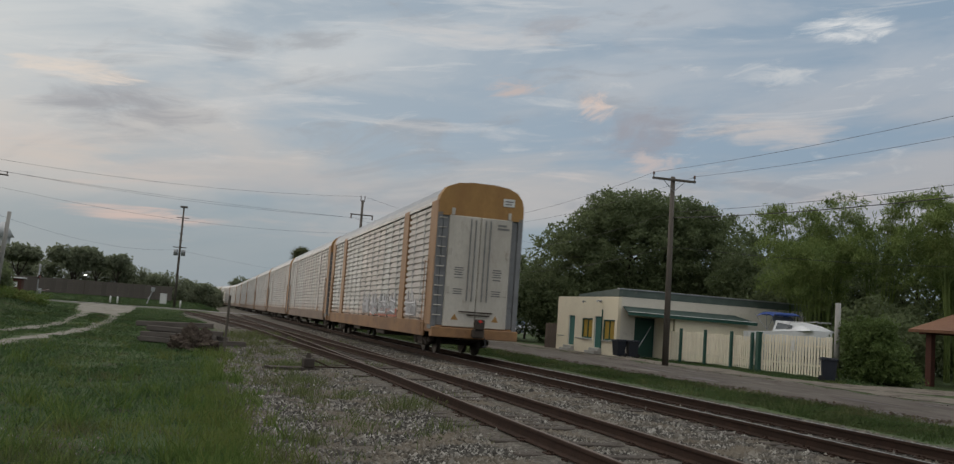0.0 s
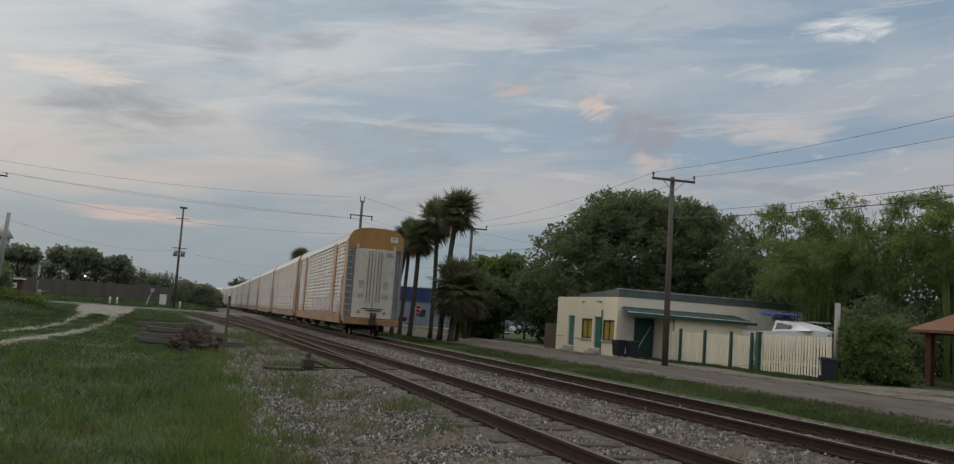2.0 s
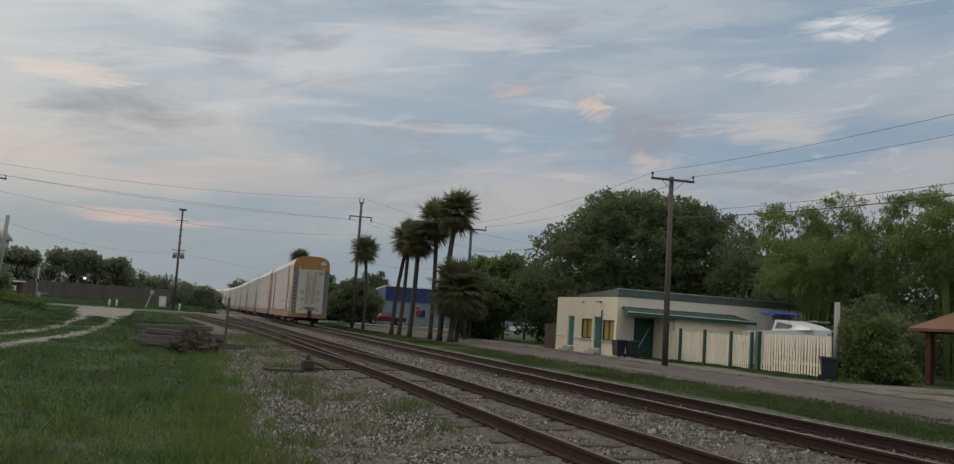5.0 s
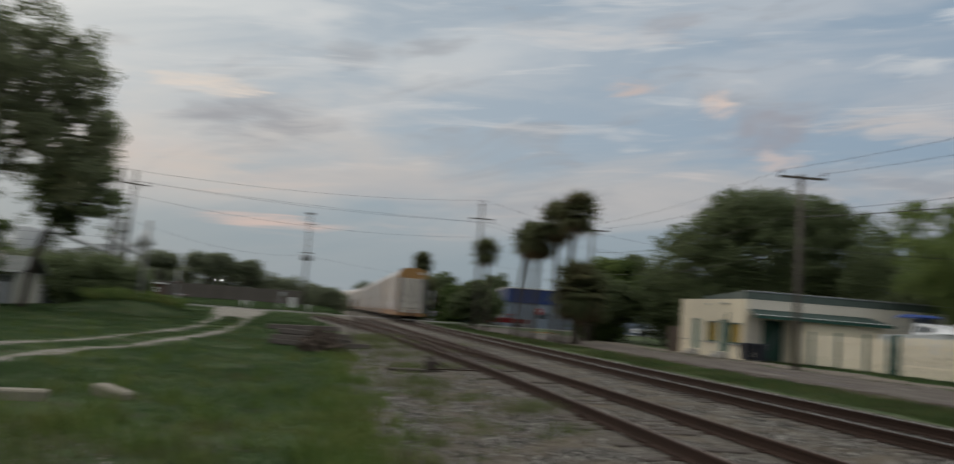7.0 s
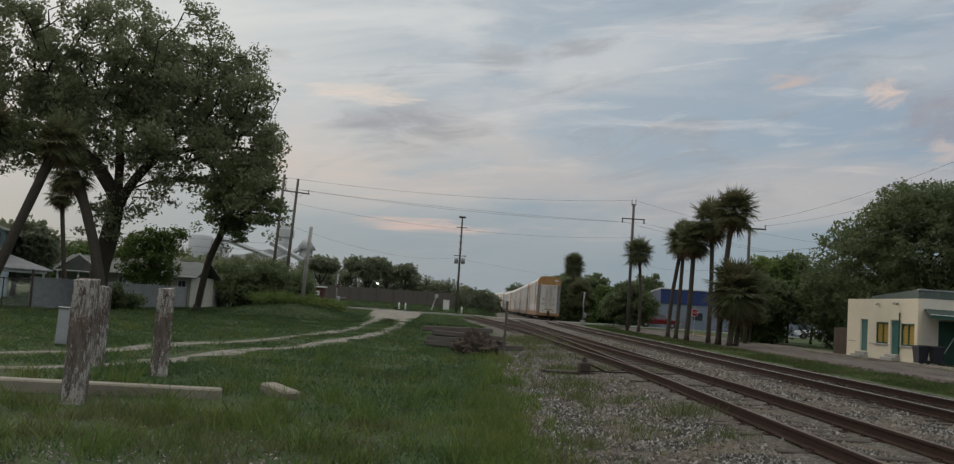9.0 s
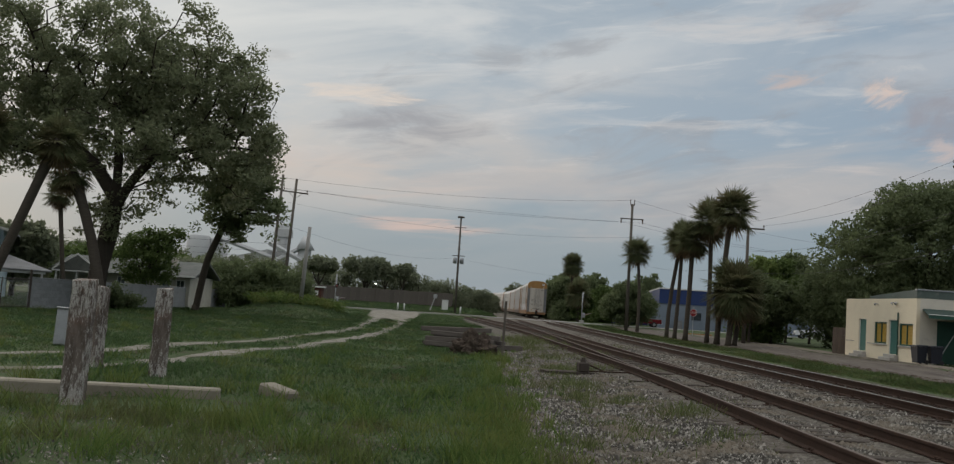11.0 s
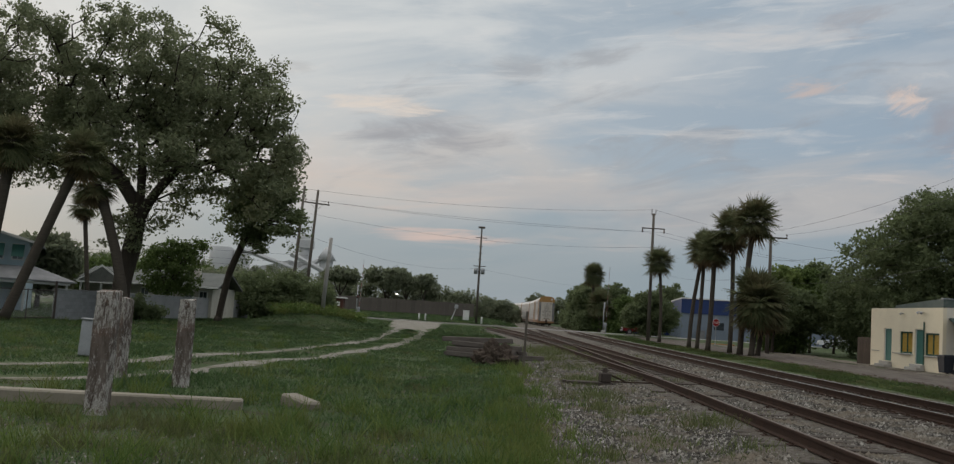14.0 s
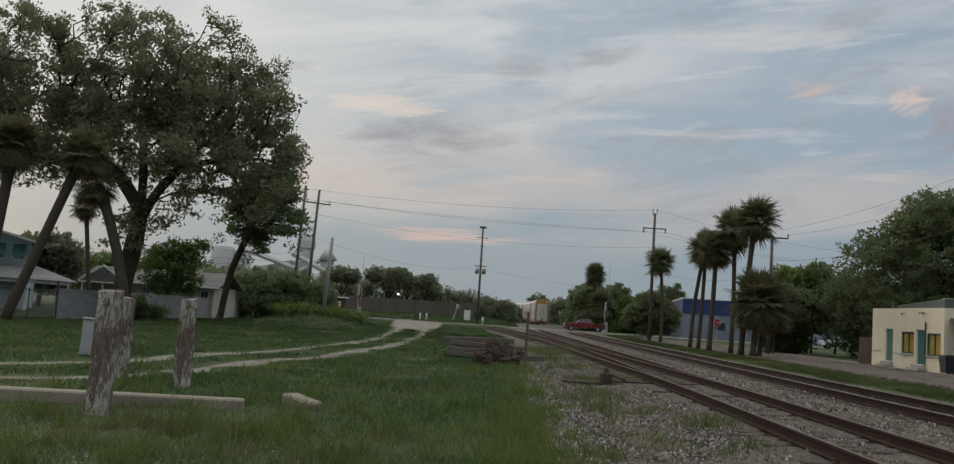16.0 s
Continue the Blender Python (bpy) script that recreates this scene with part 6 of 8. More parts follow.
SIG_L, SIG_R = (-19.6, 126.4, 0.26), (14.8, 137.0, 0.26)
crossing_signal(SIG_L, 1, 90)
crossing_signal(SIG_R, -1, 90)
gate_l = gate_arm(pose(SIG_L[0] + 0.35, SIG_L[1], 1.4), 7.0)
gate_r = gate_arm(pose(SIG_R[0] + 0.35, SIG_R[1], 1.4), 8.6)
cabinet = thing("signal_cabinet", "white metal signal cabinet beside the road", "cabinet", pose(-5.5, 146, 0.75))
part("cabinet_body", Geo().box(-0.48, -0.4, 0, 0.48, 0.4, 1.45, 0.03), M_TRIM, cabinet)
part("cabinet_roof", Geo().box(-0.54, -0.47, 1.45, 0.54, 0.47, 1.53, 0.02), M_TRIM, cabinet)
part("cabinet_door", Geo().box(-0.42, -0.43, 0.1, 0.42, -0.402, 1.36, 0.008), M_TRIM, cabinet)
single("post_box", Geo().tube([(0, 0, 0), (0.35, 0, 1.9)], [0.1, 0.07], 6).box(0.1, -0.2, 1.9, 0.65, 0.2, 2.5, 0.05), M_GALV, "leaning grey roadside sign post", "sign post", pose(-7.6, 143, 0.6, 0, 8, 0))
for x, y in ((-11.6, 143.5), (-12.6, 143.8), (-28, 139), (-3, 143.5)):
    single("bollard", Geo().tube([(0, 0, 0), (0, 0, 1.0), (0, 0, 1.15)], [0.14, 0.14, 0.05], 10), M_WHITEMARK, "short white painted roadside bollard", "bollard", pose(x, y, float(ground_z(x, y))), "roadside bollards", smooth=True)
bw = thing("board_fence", "long dark brown board fence beyond the road", "fence", pose(-48, 186, 0.9))
bme = Geo().box(0, -0.02, 0, 0.95, 0.02, 2.9, 0.01).mesh("board", M_BRICKWALL)
for k in range(44):
    part("board", bme, M_BRICKWALL, bw).matrix_basis = pose(k * 0.965, 0, 0.03 * math.sin(k * 5))
for x in (-20.8,):
    yl = thing("yard_lamp", "small bright white yard lamp on a post", "lamp", pose(x, 184.5, 0.8), "yard lamps")
    part("lamp_post", Geo().tube([(0, 0, 0), (0, 0, 3.9)], 0.05, 6), M_UNDER, yl)
    part("lamp_head", Geo().box(-0.2, -0.12, 3.9, 0.2, 0.1, 4.03, 0.03), M_LAMPWHITE, yl)
kiosk = thing("guard_hut", "small hut with a pale flat roof by the road", "hut", pose(-25.8, 146, 0.5))
part("hut_wall", Geo().box(-1, 0, 0, 1, 2, 2.4), M_REDWOOD, kiosk)
part("hut_roof", Geo().box(-1.3, -0.3, 2.4, 1.3, 2.3, 2.6, 0.02), M_TRIM, kiosk)
part("hut_sign", Geo().box(-0.3, -0.06, 1.2, 0.5, -0.003, 1.9), M_TRIM, kiosk)


# ---- blue building, stop sign, cars beyond the palms ----
def blue_building():
    h = thing("blue_building", "metal-clad building with cobalt blue band and pale blue walls", "building", pose(27.0, 142, 0.0, 0, 0, -6))
    part("wall", Geo().box(0, 0, 0, 22, 26, 3.95), M_LTBLUE, h, "pale blue-grey ribbed wall")
    g = Geo()
    for k in range(26):
        g.box(-0.03, k * 1.0 + 0.1, 0.02, 0.0 - 0.002, k * 1.0 + 0.16, 3.93)
    for k in range(22):
        g.box(k * 1.0 + 0.1, -0.03, 0.02, k * 1.0 + 0.16, 0.0 - 0.002, 3.93)
    part("wall_ribs", g, M_LTBLUE, h)
    part("upper_band", Geo().box(-0.12, -0.12, 3.95, 22.1, 26.1, 6.1), M_COBALT, h, "cobalt blue upper band")
    part("coping", Geo().box(-0.2, -0.2, 6.1, 22.2, 26.2, 6.28), M_TRIM, h, "white roof edge")
    part("window", Geo().box(-0.07, 12.6, 1.5, -0.035, 13.6, 3.6), M_WINDOW, h, "tall dark window")
    part("window", Geo().box(4.8, -0.07, 1.7, 6.2, -0.035, 2.8), M_WINDOW, h, "dark window")
    part("equipment", Geo().box(2.2, -0.9, 0.0, 3.4, -0.05, 1.5, 0.03), M_ENDEDGE, h, "dark grey wall unit")
    part("wing", Geo().box(-7.5, 24, 0, -0.003, 40, 5.2), M_COBALT, h, "cobalt blue rear wing")


blue_building()
ss = thing("stop_sign", "red octagonal stop sign on a steel post", "road sign", pose(23.3, 103.0, 0.03, 0, 0, 10))
part("post", Geo().box(-0.03, -0.02, 0, 0.03, 0.02, 2.75, 0.005), M_GALV, ss)
oct8 = [(0.4 * math.cos(radians(22.5 + 45 * k)), 0.4 * math.sin(radians(22.5 + 45 * k))) for k in range(8)]
face = part("sign_face", Geo().loft([[(x, -0.04, 2.45 + z) for x, z in oct8], [(x, -0.03, 2.45 + z) for x, z in oct8]]), M_STOPRED, ss, "red octagon")
part("border", Geo().loft([[(x * 1.08, -0.029, 2.45 + z * 1.08) for x, z in oct8], [(x * 1.08, -0.022, 2.45 + z * 1.08) for x, z in oct8]]), M_WHITEMARK, face)
txt = bpy.data.curves.new("stop_word", "FONT")
txt.body, txt.size, txt.align_x, txt.align_y, txt.extrude = "STOP", 0.30, "CENTER", "CENTER", 0.002
txt.materials.append(M_WHITEMARK)
word = new("stop_word", txt)
word.parent = face
word.matrix_basis = pose(0, -0.046, 2.45, 90, 0, 0)
part("street_name_plate", Geo().box(-0.1, -0.02, 2.9, 0.1, 0.0, 3.1, 0.004), M_GALV, ss)


def pickup(name, paint, label, at, bed_cap=False):
    """A pickup that heads along -x; origin on the ground under its middle."""
    c = thing(name, label, "pickup truck", at)
    side = [(-2.75, 0.50), (-2.78, 0.80), (-2.65, 1.02), (-1.25, 1.12), (-0.95, 1.16), (2.70, 1.12), (2.75, 0.55)]
    body = Geo().loft([[(x, -0.93, z) for x, z in side], [(x, -0.97, z - 0.02) for x, z in side], [(x, 0.97, z - 0.02) for x, z in side], [(x, 0.93, z) for x, z in side]])
    part("body", body, paint, c, "", False)
    cab = [(-1.10, 1.14), (-0.45, 1.72), (0.75, 1.76), (1.05, 1.14)]
    part("cab", Geo().loft([[(x, -0.86 if z < 1.5 else -0.70, z) for x, z in cab], [(x, 0.86 if z < 1.5 else 0.70, z) for x, z in cab]]), paint, c)
    for s in (-1, 1):
        part("side_window", Geo().add([(-0.78, s * 0.84, 1.24), (0.12, s * 0.84, 1.24), (0.12, s * 0.735, 1.66), (-0.40, s * 0.735, 1.66)], [(0, 1, 2, 3)]), M_WINDOW, c)
        part("side_window", Geo().add([(0.20, s * 0.84, 1.24), (0.90, s * 0.84, 1.24), (0.70, s * 0.735, 1.66), (0.20, s * 0.735, 1.66)], [(0, 1, 2, 3)]), M_WINDOW, c)
    part("windscreen", Geo().add([(-1.06, -0.74, 1.22), (-1.06, 0.74, 1.22), (-0.52, 0.62, 1.70), (-0.52, -0.62, 1.70)], [(0, 1, 2, 3)]), M_WINDOW, c)
    part("bumper", Geo().box(-2.9, -0.92, 0.45, -2.74, 0.92, 0.66, 0.04), M_CHROME, c)
    part("bumper", Geo().box(2.74, -0.92, 0.48, 2.88, 0.92, 0.66, 0.04), M_CHROME, c)
    for s in (-1, 1):
        part("headlight", Geo().box(-2.80, s * 0.68 - 0.18, 0.78, -2.70, s * 0.68 + 0.18, 0.95, 0.02), M_TRIM, c, "clear headlight")
        part("tail_light", Geo().box(2.70, s * 0.84 - 0.07, 0.75, 2.77, s * 0.84 + 0.07, 1.05, 0.02), M_STOPRED, c, "red tail light")
    if bed_cap:
        part("bed_cap", Geo().loft([[(1.08, s * 0.9, 1.12), (1.10, s * 0.78, 1.78), (2.65, s * 0.78, 1.74), (2.72, s * 0.9, 1.12)] for s in (-1, 1)]), paint, c, "white cargo cap")
    wheels = []
    for x in (-1.85, 1.75):
        for s in (-1, 1):
            w = part("wheel", Geo().tube([(0, s * -0.12, 0), (0, s * -0.11, 0), (0, s * 0.11, 0), (0, s * 0.12, 0)], [0.33, 0.37, 0.37, 0.33], 20), M_TYRE, c)
            w.matrix_basis = pose(x, s * 0.86, 0.37)
            rim = Geo().tube([(0, s * 0.121, 0), (0, s * 0.135, 0)], 0.20, 12)
            part("rim", rim, M_CHROME, w)
            wheels.append((w, x, s))
    return c, wheels


TRUCK_Y, TRUCK_Z = 130.0, 0.33
red_truck, red_wheels = pickup("red_pickup", M_REDCAR, "red pickup truck on the crossing road", pose(25.5, TRUCK_Y, TRUCK_Z))
pickup("white_pickup", M_WHITECAR, "parked white pickup truck among the trees", pose(42.6, 119.0, 0.25, 0, 0, -12))
pickup("white_pickup", M_WHITECAR, "parked white pickup truck with a cargo cap", pose(46.6, 117.0, 0.22, 0, 0, -14), True)
single("yellow_kerb", Geo().box(-1.6, -0.08, 0, 1.6, 0.08, 0.13, 0.02), M_YELLOW, "yellow-painted concrete kerb stop", "kerb stop", pose(24.6, 106, 0.05, 0, 0, 5))
sf = thing("board_fence", "short weathered wooden fence at the building corner", "fence", pose(24.35, 65.0, 0, 0, 0, 2))
fb = Geo().box(0, -0.012, 0, 0.185, 0.012, 1.8, 0.004).mesh("board", M_FENCEGREY)
for k in range(5):
    part("board", fb, M_FENCEGREY, sf).matrix_basis = pose(k * 0.2, 0, 0.03 * (k % 2))
part("fence_rail", Geo().box(0, 0.015, 0.5, 1.0, 0.06, 0.6).box(0, 0.015, 1.4, 1.0, 0.06, 1.5), M_FENCEGREY, sf)


# ---- vegetation ----
def leaf_mesh(name, blobs, clumps, per, size, spread, mat, seed, shell=0.45, droop=0.0, slim=0.5):
    """Leaves in clumps through ellipsoids (x, y, z, rx, ry, rz); each leaf is a small folded-free blade of four corners."""
    rng = np.random.default_rng(seed)
    vol = np.array([b[3] * b[4] * b[5] for b in blobs]) ** 0.75
    pick = rng.choice(len(blobs), clumps, p=vol / vol.sum())
    B = np.array(blobs, float)[pick]
    d = rng.normal(size=(clumps, 3))
    d /= np.linalg.norm(d, axis=1)[:, None]
    r = shell + (1.06 - shell) * rng.random(clumps) ** 0.6
    c = B[:, :3] + d * B[:, 3:] * r[:, None]
    sp = spread * (0.6 + 0.8 * rng.random(clumps))
    n = clumps * per
    q = rng.normal(size=(n, 3))
    q *= (1.75 * rng.random(n) ** 0.4 / np.linalg.norm(q, axis=1))[:, None]
    p = np.repeat(c, per, 0) + q * np.repeat(sp, per)[:, None] * np.array([1, 1, 0.7])
    a = rng.normal(size=(n, 3))
    a[:, 2] -= droop
    a /= np.linalg.norm(a, axis=1)[:, None]
    b = np.cross(a, rng.normal(size=(n, 3)))
    b /= np.linalg.norm(b, axis=1)[:, None]
    s = (size * (0.6 + 0.8 * rng.random(n)))[:, None]
    v = np.stack([p - a * s, p + b * s * slim, p + a * s, p - b * s * slim], 1).reshape(-1, 3)
    v[:, 2] = np.maximum(v[:, 2], 0.02)
    return np_mesh(name, v, np.arange(n * 4).reshape(-1, 4), mat)


def limbs(parent, base, fork, ends, r0, seed, mat=None, twigs=3):
    """A trunk from base to fork and limbs to the ends, each with some branches."""
    rnd = random.Random(seed)
    mat = mat or M_BARK
    base, fork = Vector(base), Vector(fork)
    pts = [base + (fork - base) * t + Vector((rnd.uniform(-1, 1), rnd.uniform(-1, 1), 0)) * r0 * 0.35 * (0 < t < 1) for t in (0, 0.08, 0.35, 0.7, 1)]
    part("trunk", Geo().tube(pts, [r0 * 1.45, r0 * 1.12, r0, r0 * 0.92, r0 * 0.85], 12), mat, parent, "dark furrowed trunk", True)
    for e in ends:
        e = Vector(e)
        d = e - fork
        mid = [fork + d * t + Vector((rnd.uniform(-1, 1), rnd.uniform(-1, 1), rnd.uniform(-0.4, 1))) * d.length * 0.07 for t in (0.3, 0.6, 0.85)]
        line = [fork - d.normalized() * r0 * 0.3, *mid, e]
        g = Geo().tube(line, [r0 * 0.72, r0 * 0.55, r0 * 0.36, r0 * 0.2, r0 * 0.07], 8)
        for k in range(twigs):
            q = line[1 + k % 3]
            w = q + Vector((rnd.uniform(-1, 1), rnd.uniform(-1, 1), rnd.uniform(0.0, 1))) * d.length * 0.45
            g.tube([q, (q + w) / 2 + Vector((0, 0, 0.2)), w], [r0 * 0.26, r0 * 0.15, r0 * 0.04], 6)
        part("limb", g, mat, parent, "", True)


def tree(label, category, base, fork, ends, r0, blobs, clumps, per, size, spread, mat, seed, name="tree", group="", shell=0.45, droop=0.0, slim=0.5, twigs=3):
    t = thing(name, label, category, group=group)
    limbs(t, base, fork, ends, r0, seed, twigs=twigs)
    part("crown", leaf_mesh("crown", blobs, clumps, per, size, spread, mat, seed, shell, droop, slim), mat, t, "crown of many small leaves")
    return t


def shrub(label, blobs, clumps, per, size, spread, mat, seed, category="bush", group="", slim=0.5, droop=0.0, name="bush"):
    t = thing(name, label, category, group=group)
    x, y = blobs[0][0], blobs[0][1]
    z = float(ground_z(x, y))
    rnd = random.Random(seed)
    g = Geo()
    for k in range(5):
        b = rnd.choice(blobs)
        g.tube([(b[0] + rnd.uniform(-0.3, 0.3), b[1], z - 0.05), (b[0] + rnd.uniform(-0.6, 0.6) * b[3], b[1] + rnd.uniform(-0.5, 0.5) * b[4], b[2] + 0.3 * b[5])], [0.06, 0.02], 6)
    part("stems", g, M_BARK, t)
    part("foliage", leaf_mesh("foliage", blobs, clumps, per, size, spread, mat, seed, 0.3, droop, slim), mat, t)
    return t


def grown_tree(label, category, stems, r0, blobs, tips, clumps, per, size, spread, mat, seed, name="tree", group="", grow=1.1, slim=0.55):
    """A tree whose branches grow from its stems (lines of points) to tips spread through the crown; leaves sit in clumps round the tips."""
    t = thing(name, label, category, group=group)
    rng = np.random.default_rng(seed)
    pos, par, root = [], [], []
    for k, line in enumerate(stems):
        last = -1 if k == 0 else int(np.argmin([(Vector(line[0]) - q).length for q in pos]))
        for a in (curve_points(line, 4)):
            pos.append(Vector(a)), par.append(last), root.append(-1)
            last = len(pos) - 1
    stem_n = len(pos)
    low = 0.35 * max(p.z for p in pos)
    B = np.array(blobs, float)
    vol = (B[:, 3] * B[:, 4] * B[:, 5]) ** 0.8
    pick = rng.choice(len(B), tips, p=vol / vol.sum())
    d = rng.normal(size=(tips, 3))
    d /= np.linalg.norm(d, axis=1)[:, None]
    P = B[pick, :3] + d * B[pick, 3:] * (0.30 + 0.66 * rng.random(tips) ** 0.5)[:, None]
    heart = np.array(pos[-1])
    P = P[np.argsort(np.linalg.norm(P - heart, axis=1))]
    way = [0.0] * stem_n
    ends = []
    for n, p in enumerate(P):
        Q = np.array(pos)
        cost = np.linalg.norm(Q - p, axis=1) + 0.22 * np.array(way) + np.where(Q[:, 2] < low, 6.0, 0.0) + 1.2 * np.maximum(0, Q[:, 2] - p[2])
        b = int(np.argmin(cost))
        a, e = pos[b], Vector(p)
        L = (e - a).length
        m = max(2, int(L / grow))
        own = root[b] if root[b] >= 0 else n
        last = b
        bow = Vector(rng.normal(0, 0.10, 3)) * L + Vector((0, 0, 0.08 * L))
        for k in range(1, m + 1):
            u = k / m
            pos.append(a + (e - a) * u + bow * math.sin(u * math.pi) + Vector(rng.normal(0, 0.05, 3)) * (k < m))
            par.append(last), root.append(own), way.append(way[last] + L / m)
            last = len(pos) - 1
        ends.append(last)
    load = [0] * len(pos)
    for e in ends:
        while e >= 0:
            load[e] += 1
            e = par[e]
    rad = [r0 * max(load[i], 1) ** 0.47 / len(ends) ** 0.47 for i in range(len(pos))]
    limbs_of = {}
    for i in range(len(pos)):
        if par[i] < 0:
            continue
        ra = min(rad[par[i]], rad[i] * 1.35)
        limbs_of.setdefault(root[i], Geo()).tube([pos[par[i]], pos[i]], [max(ra, 0.012), max(rad[i], 0.010)], 9 if i < stem_n else (6 if rad[i] > 0.05 else 4), False)
    flare = stems[0][0]
    limbs_of[-1].tube([(flare[0], flare[1], flare[2] - 0.1), (flare[0], flare[1], flare[2] + 0.5)], [r0 * 1.5, r0 * 1.0], 12)
    for k, g in limbs_of.items():
        part("trunk" if k < 0 else "limb", g, M_BARK, t, "dark furrowed trunk" if k < 0 else "", True)
    c = np.repeat(np.array([pos[e] for e in ends]), -(-clumps // len(ends)), 0)[:clumps]
    c = c + rng.normal(0, 0.42, c.shape)
    spot = [(*q, spread * f, spread * f, spread * 0.75 * f) for q, f in zip(c, 0.6 + 0.8 * rng.random(len(c)))]
    part("crown", leaf_mesh("crown", spot, clumps, per, size, spread * 0.8, mat, seed, 0.0, 0.15, slim), mat, t, "crown of many small leaves")
    return t


# big oak over the left lot
grown_tree("large spreading oak with dense dark crown over the grass lot", "tree",
           [[(-21.75, 53, -0.1), (-21.7, 53, 2.2), (-21.35, 53, 4.2), (-21.15, 53, 6.0), (-21.2, 53, 8.9), (-21.5, 53, 11.2)],
            [(-21.4, 53, 4.6), (-20.4, 52.6, 6.9), (-19.0, 52.4, 8.7), (-17.6, 52.4, 10.4)],
            [(-21.2, 53, 6.4), (-22.9, 53.6, 8.4), (-25.4, 53.8, 10.6), (-27.6, 54, 12.4)],
            [(-19.0, 52.4, 8.7), (-16.8, 52.8, 9.5), (-14.6, 53, 9.7)],
            [(-22.9, 53.6, 8.4), (-26.5, 53, 9.0), (-30.0, 53, 10.5)]], 0.52,
           [(-22.4, 53, 14.1, 4.9, 5, 4.1), (-28.4, 53, 13.6, 4.1, 5, 4.0), (-33.0, 53, 12.5, 4.4, 5, 4.9), (-17.9, 53, 13.4, 4.6, 5, 4.3), (-15.2, 53, 11.7, 3.3, 4.5, 3.6), (-14.0, 53, 9.7, 2.0, 3.5, 2.6),
            (-17.6, 52, 9.3, 3.4, 4, 2.0), (-22.5, 53, 10.7, 4.2, 4.5, 2.4), (-27.4, 53, 10.3, 4.0, 4.5, 2.5), (-14.6, 53, 7.7, 2.3, 2.8, 1.2), (-18.5, 52, 6.7, 1.7, 1.5, 1.2), (-21.2, 52.3, 5.6, 1.4, 1.3, 1.5), (-31.5, 53, 9.5, 3.0, 4, 2.2)],
           640, 2560, 48, 0.105, 0.44, M_OAKLEAF, 11, "oak_tree")
grown_tree("slim dark tree leaning over the block wall", "tree",
           [[(-19.85, 65.6, -0.1), (-19.6, 65.6, 1.8), (-19.25, 65.5, 3.6), (-18.6, 65.5, 5.4), (-17.9, 65.4, 7.4)]], 0.24,
           [(-18.2, 65.4, 8.2, 2.2, 2.2, 1.9), (-16.0, 65.4, 7.4, 1.9, 1.8, 1.3), (-19.5, 65.4, 7.2, 1.0, 1.2, 0.9), (-15.2, 65.4, 6.3, 1.2, 1.2, 0.8), (-17.8, 65.4, 5.9, 1.3, 1.4, 1.1), (-17.0, 65.4, 9.6, 2.3, 2.2, 1.5)],
           90, 420, 44, 0.12, 0.40, M_DARKLEAF, 12)
tree("leafy grey-green tree behind the block wall", "tree", (-24.6, 68, -0.1), (-24.5, 68, 2.0), [(-25.6, 68, 4.2), (-23.4, 68, 4.6), (-24.5, 68, 5.2), (-22.6, 68, 5.4)], 0.16,
     [(-25.4, 68, 3.5, 1.3, 1.3, 1.6), (-23.4, 68, 3.7, 1.2, 1.3, 1.7), (-24.4, 68, 4.7, 1.4, 1.2, 0.9), (-22.6, 68, 5.3, 0.7, 0.7, 0.6), (-24.5, 68, 2.2, 1.7, 1.2, 0.7)], 240, 40, 0.11, 0.30, M_BUSHLEAF, 13, twigs=4)
for k, (x, y, z, r) in enumerate(((-48, 100, 3.4, 5.5), (-40, 96, 3.2, 4.5), (-57, 99, 4.0, 6), (-34, 101, 3.0, 4), (-29, 92, 2.6, 3.4), (-38, 57.5, 4.4, 3.0), (-36, 72, 3.5, 2.6))):
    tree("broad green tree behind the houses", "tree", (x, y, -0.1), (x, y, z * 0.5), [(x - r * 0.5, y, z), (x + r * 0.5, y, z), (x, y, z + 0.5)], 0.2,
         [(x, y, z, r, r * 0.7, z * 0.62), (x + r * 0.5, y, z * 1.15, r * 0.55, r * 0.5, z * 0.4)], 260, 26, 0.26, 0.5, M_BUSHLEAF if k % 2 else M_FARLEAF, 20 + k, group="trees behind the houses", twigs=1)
shrub("dense dark hedge of shrubs beside the grassy mound", [(-22.2, 84, 2.1, 2.6, 2.4, 2.1), (-19.4, 85, 2.2, 2.6, 2.4, 2.0), (-17.4, 86, 1.8, 2.0, 2.0, 1.6)], 620, 34, 0.16, 0.36, M_DARKLEAF, 31)
shrub("low green weeds on the grassy mound", [(-14.6, 71, 1.12, 2.8, 2.6, 0.45), (-12.6, 72, 0.9, 2.4, 2.4, 0.35)], 420, 26, 0.12, 0.22, M_TUFT, 32, "weeds", slim=0.25)
shrub("small dark bush against the block wall", [(-21.7, 57, 0.45, 1.0, 1.2, 0.5), (-21.9, 56, 1.0, 0.5, 0.5, 0.6)], 120, 26, 0.10, 0.2, M_DARKLEAF, 33)
shrub("dark shrubs beside the pole", [(-21.8, 112, 2.2, 1.6, 1.8, 2.1), (-23.5, 113, 2.0, 1.8, 2, 1.8)], 220, 28, 0.22, 0.45, M_DARKLEAF, 34)

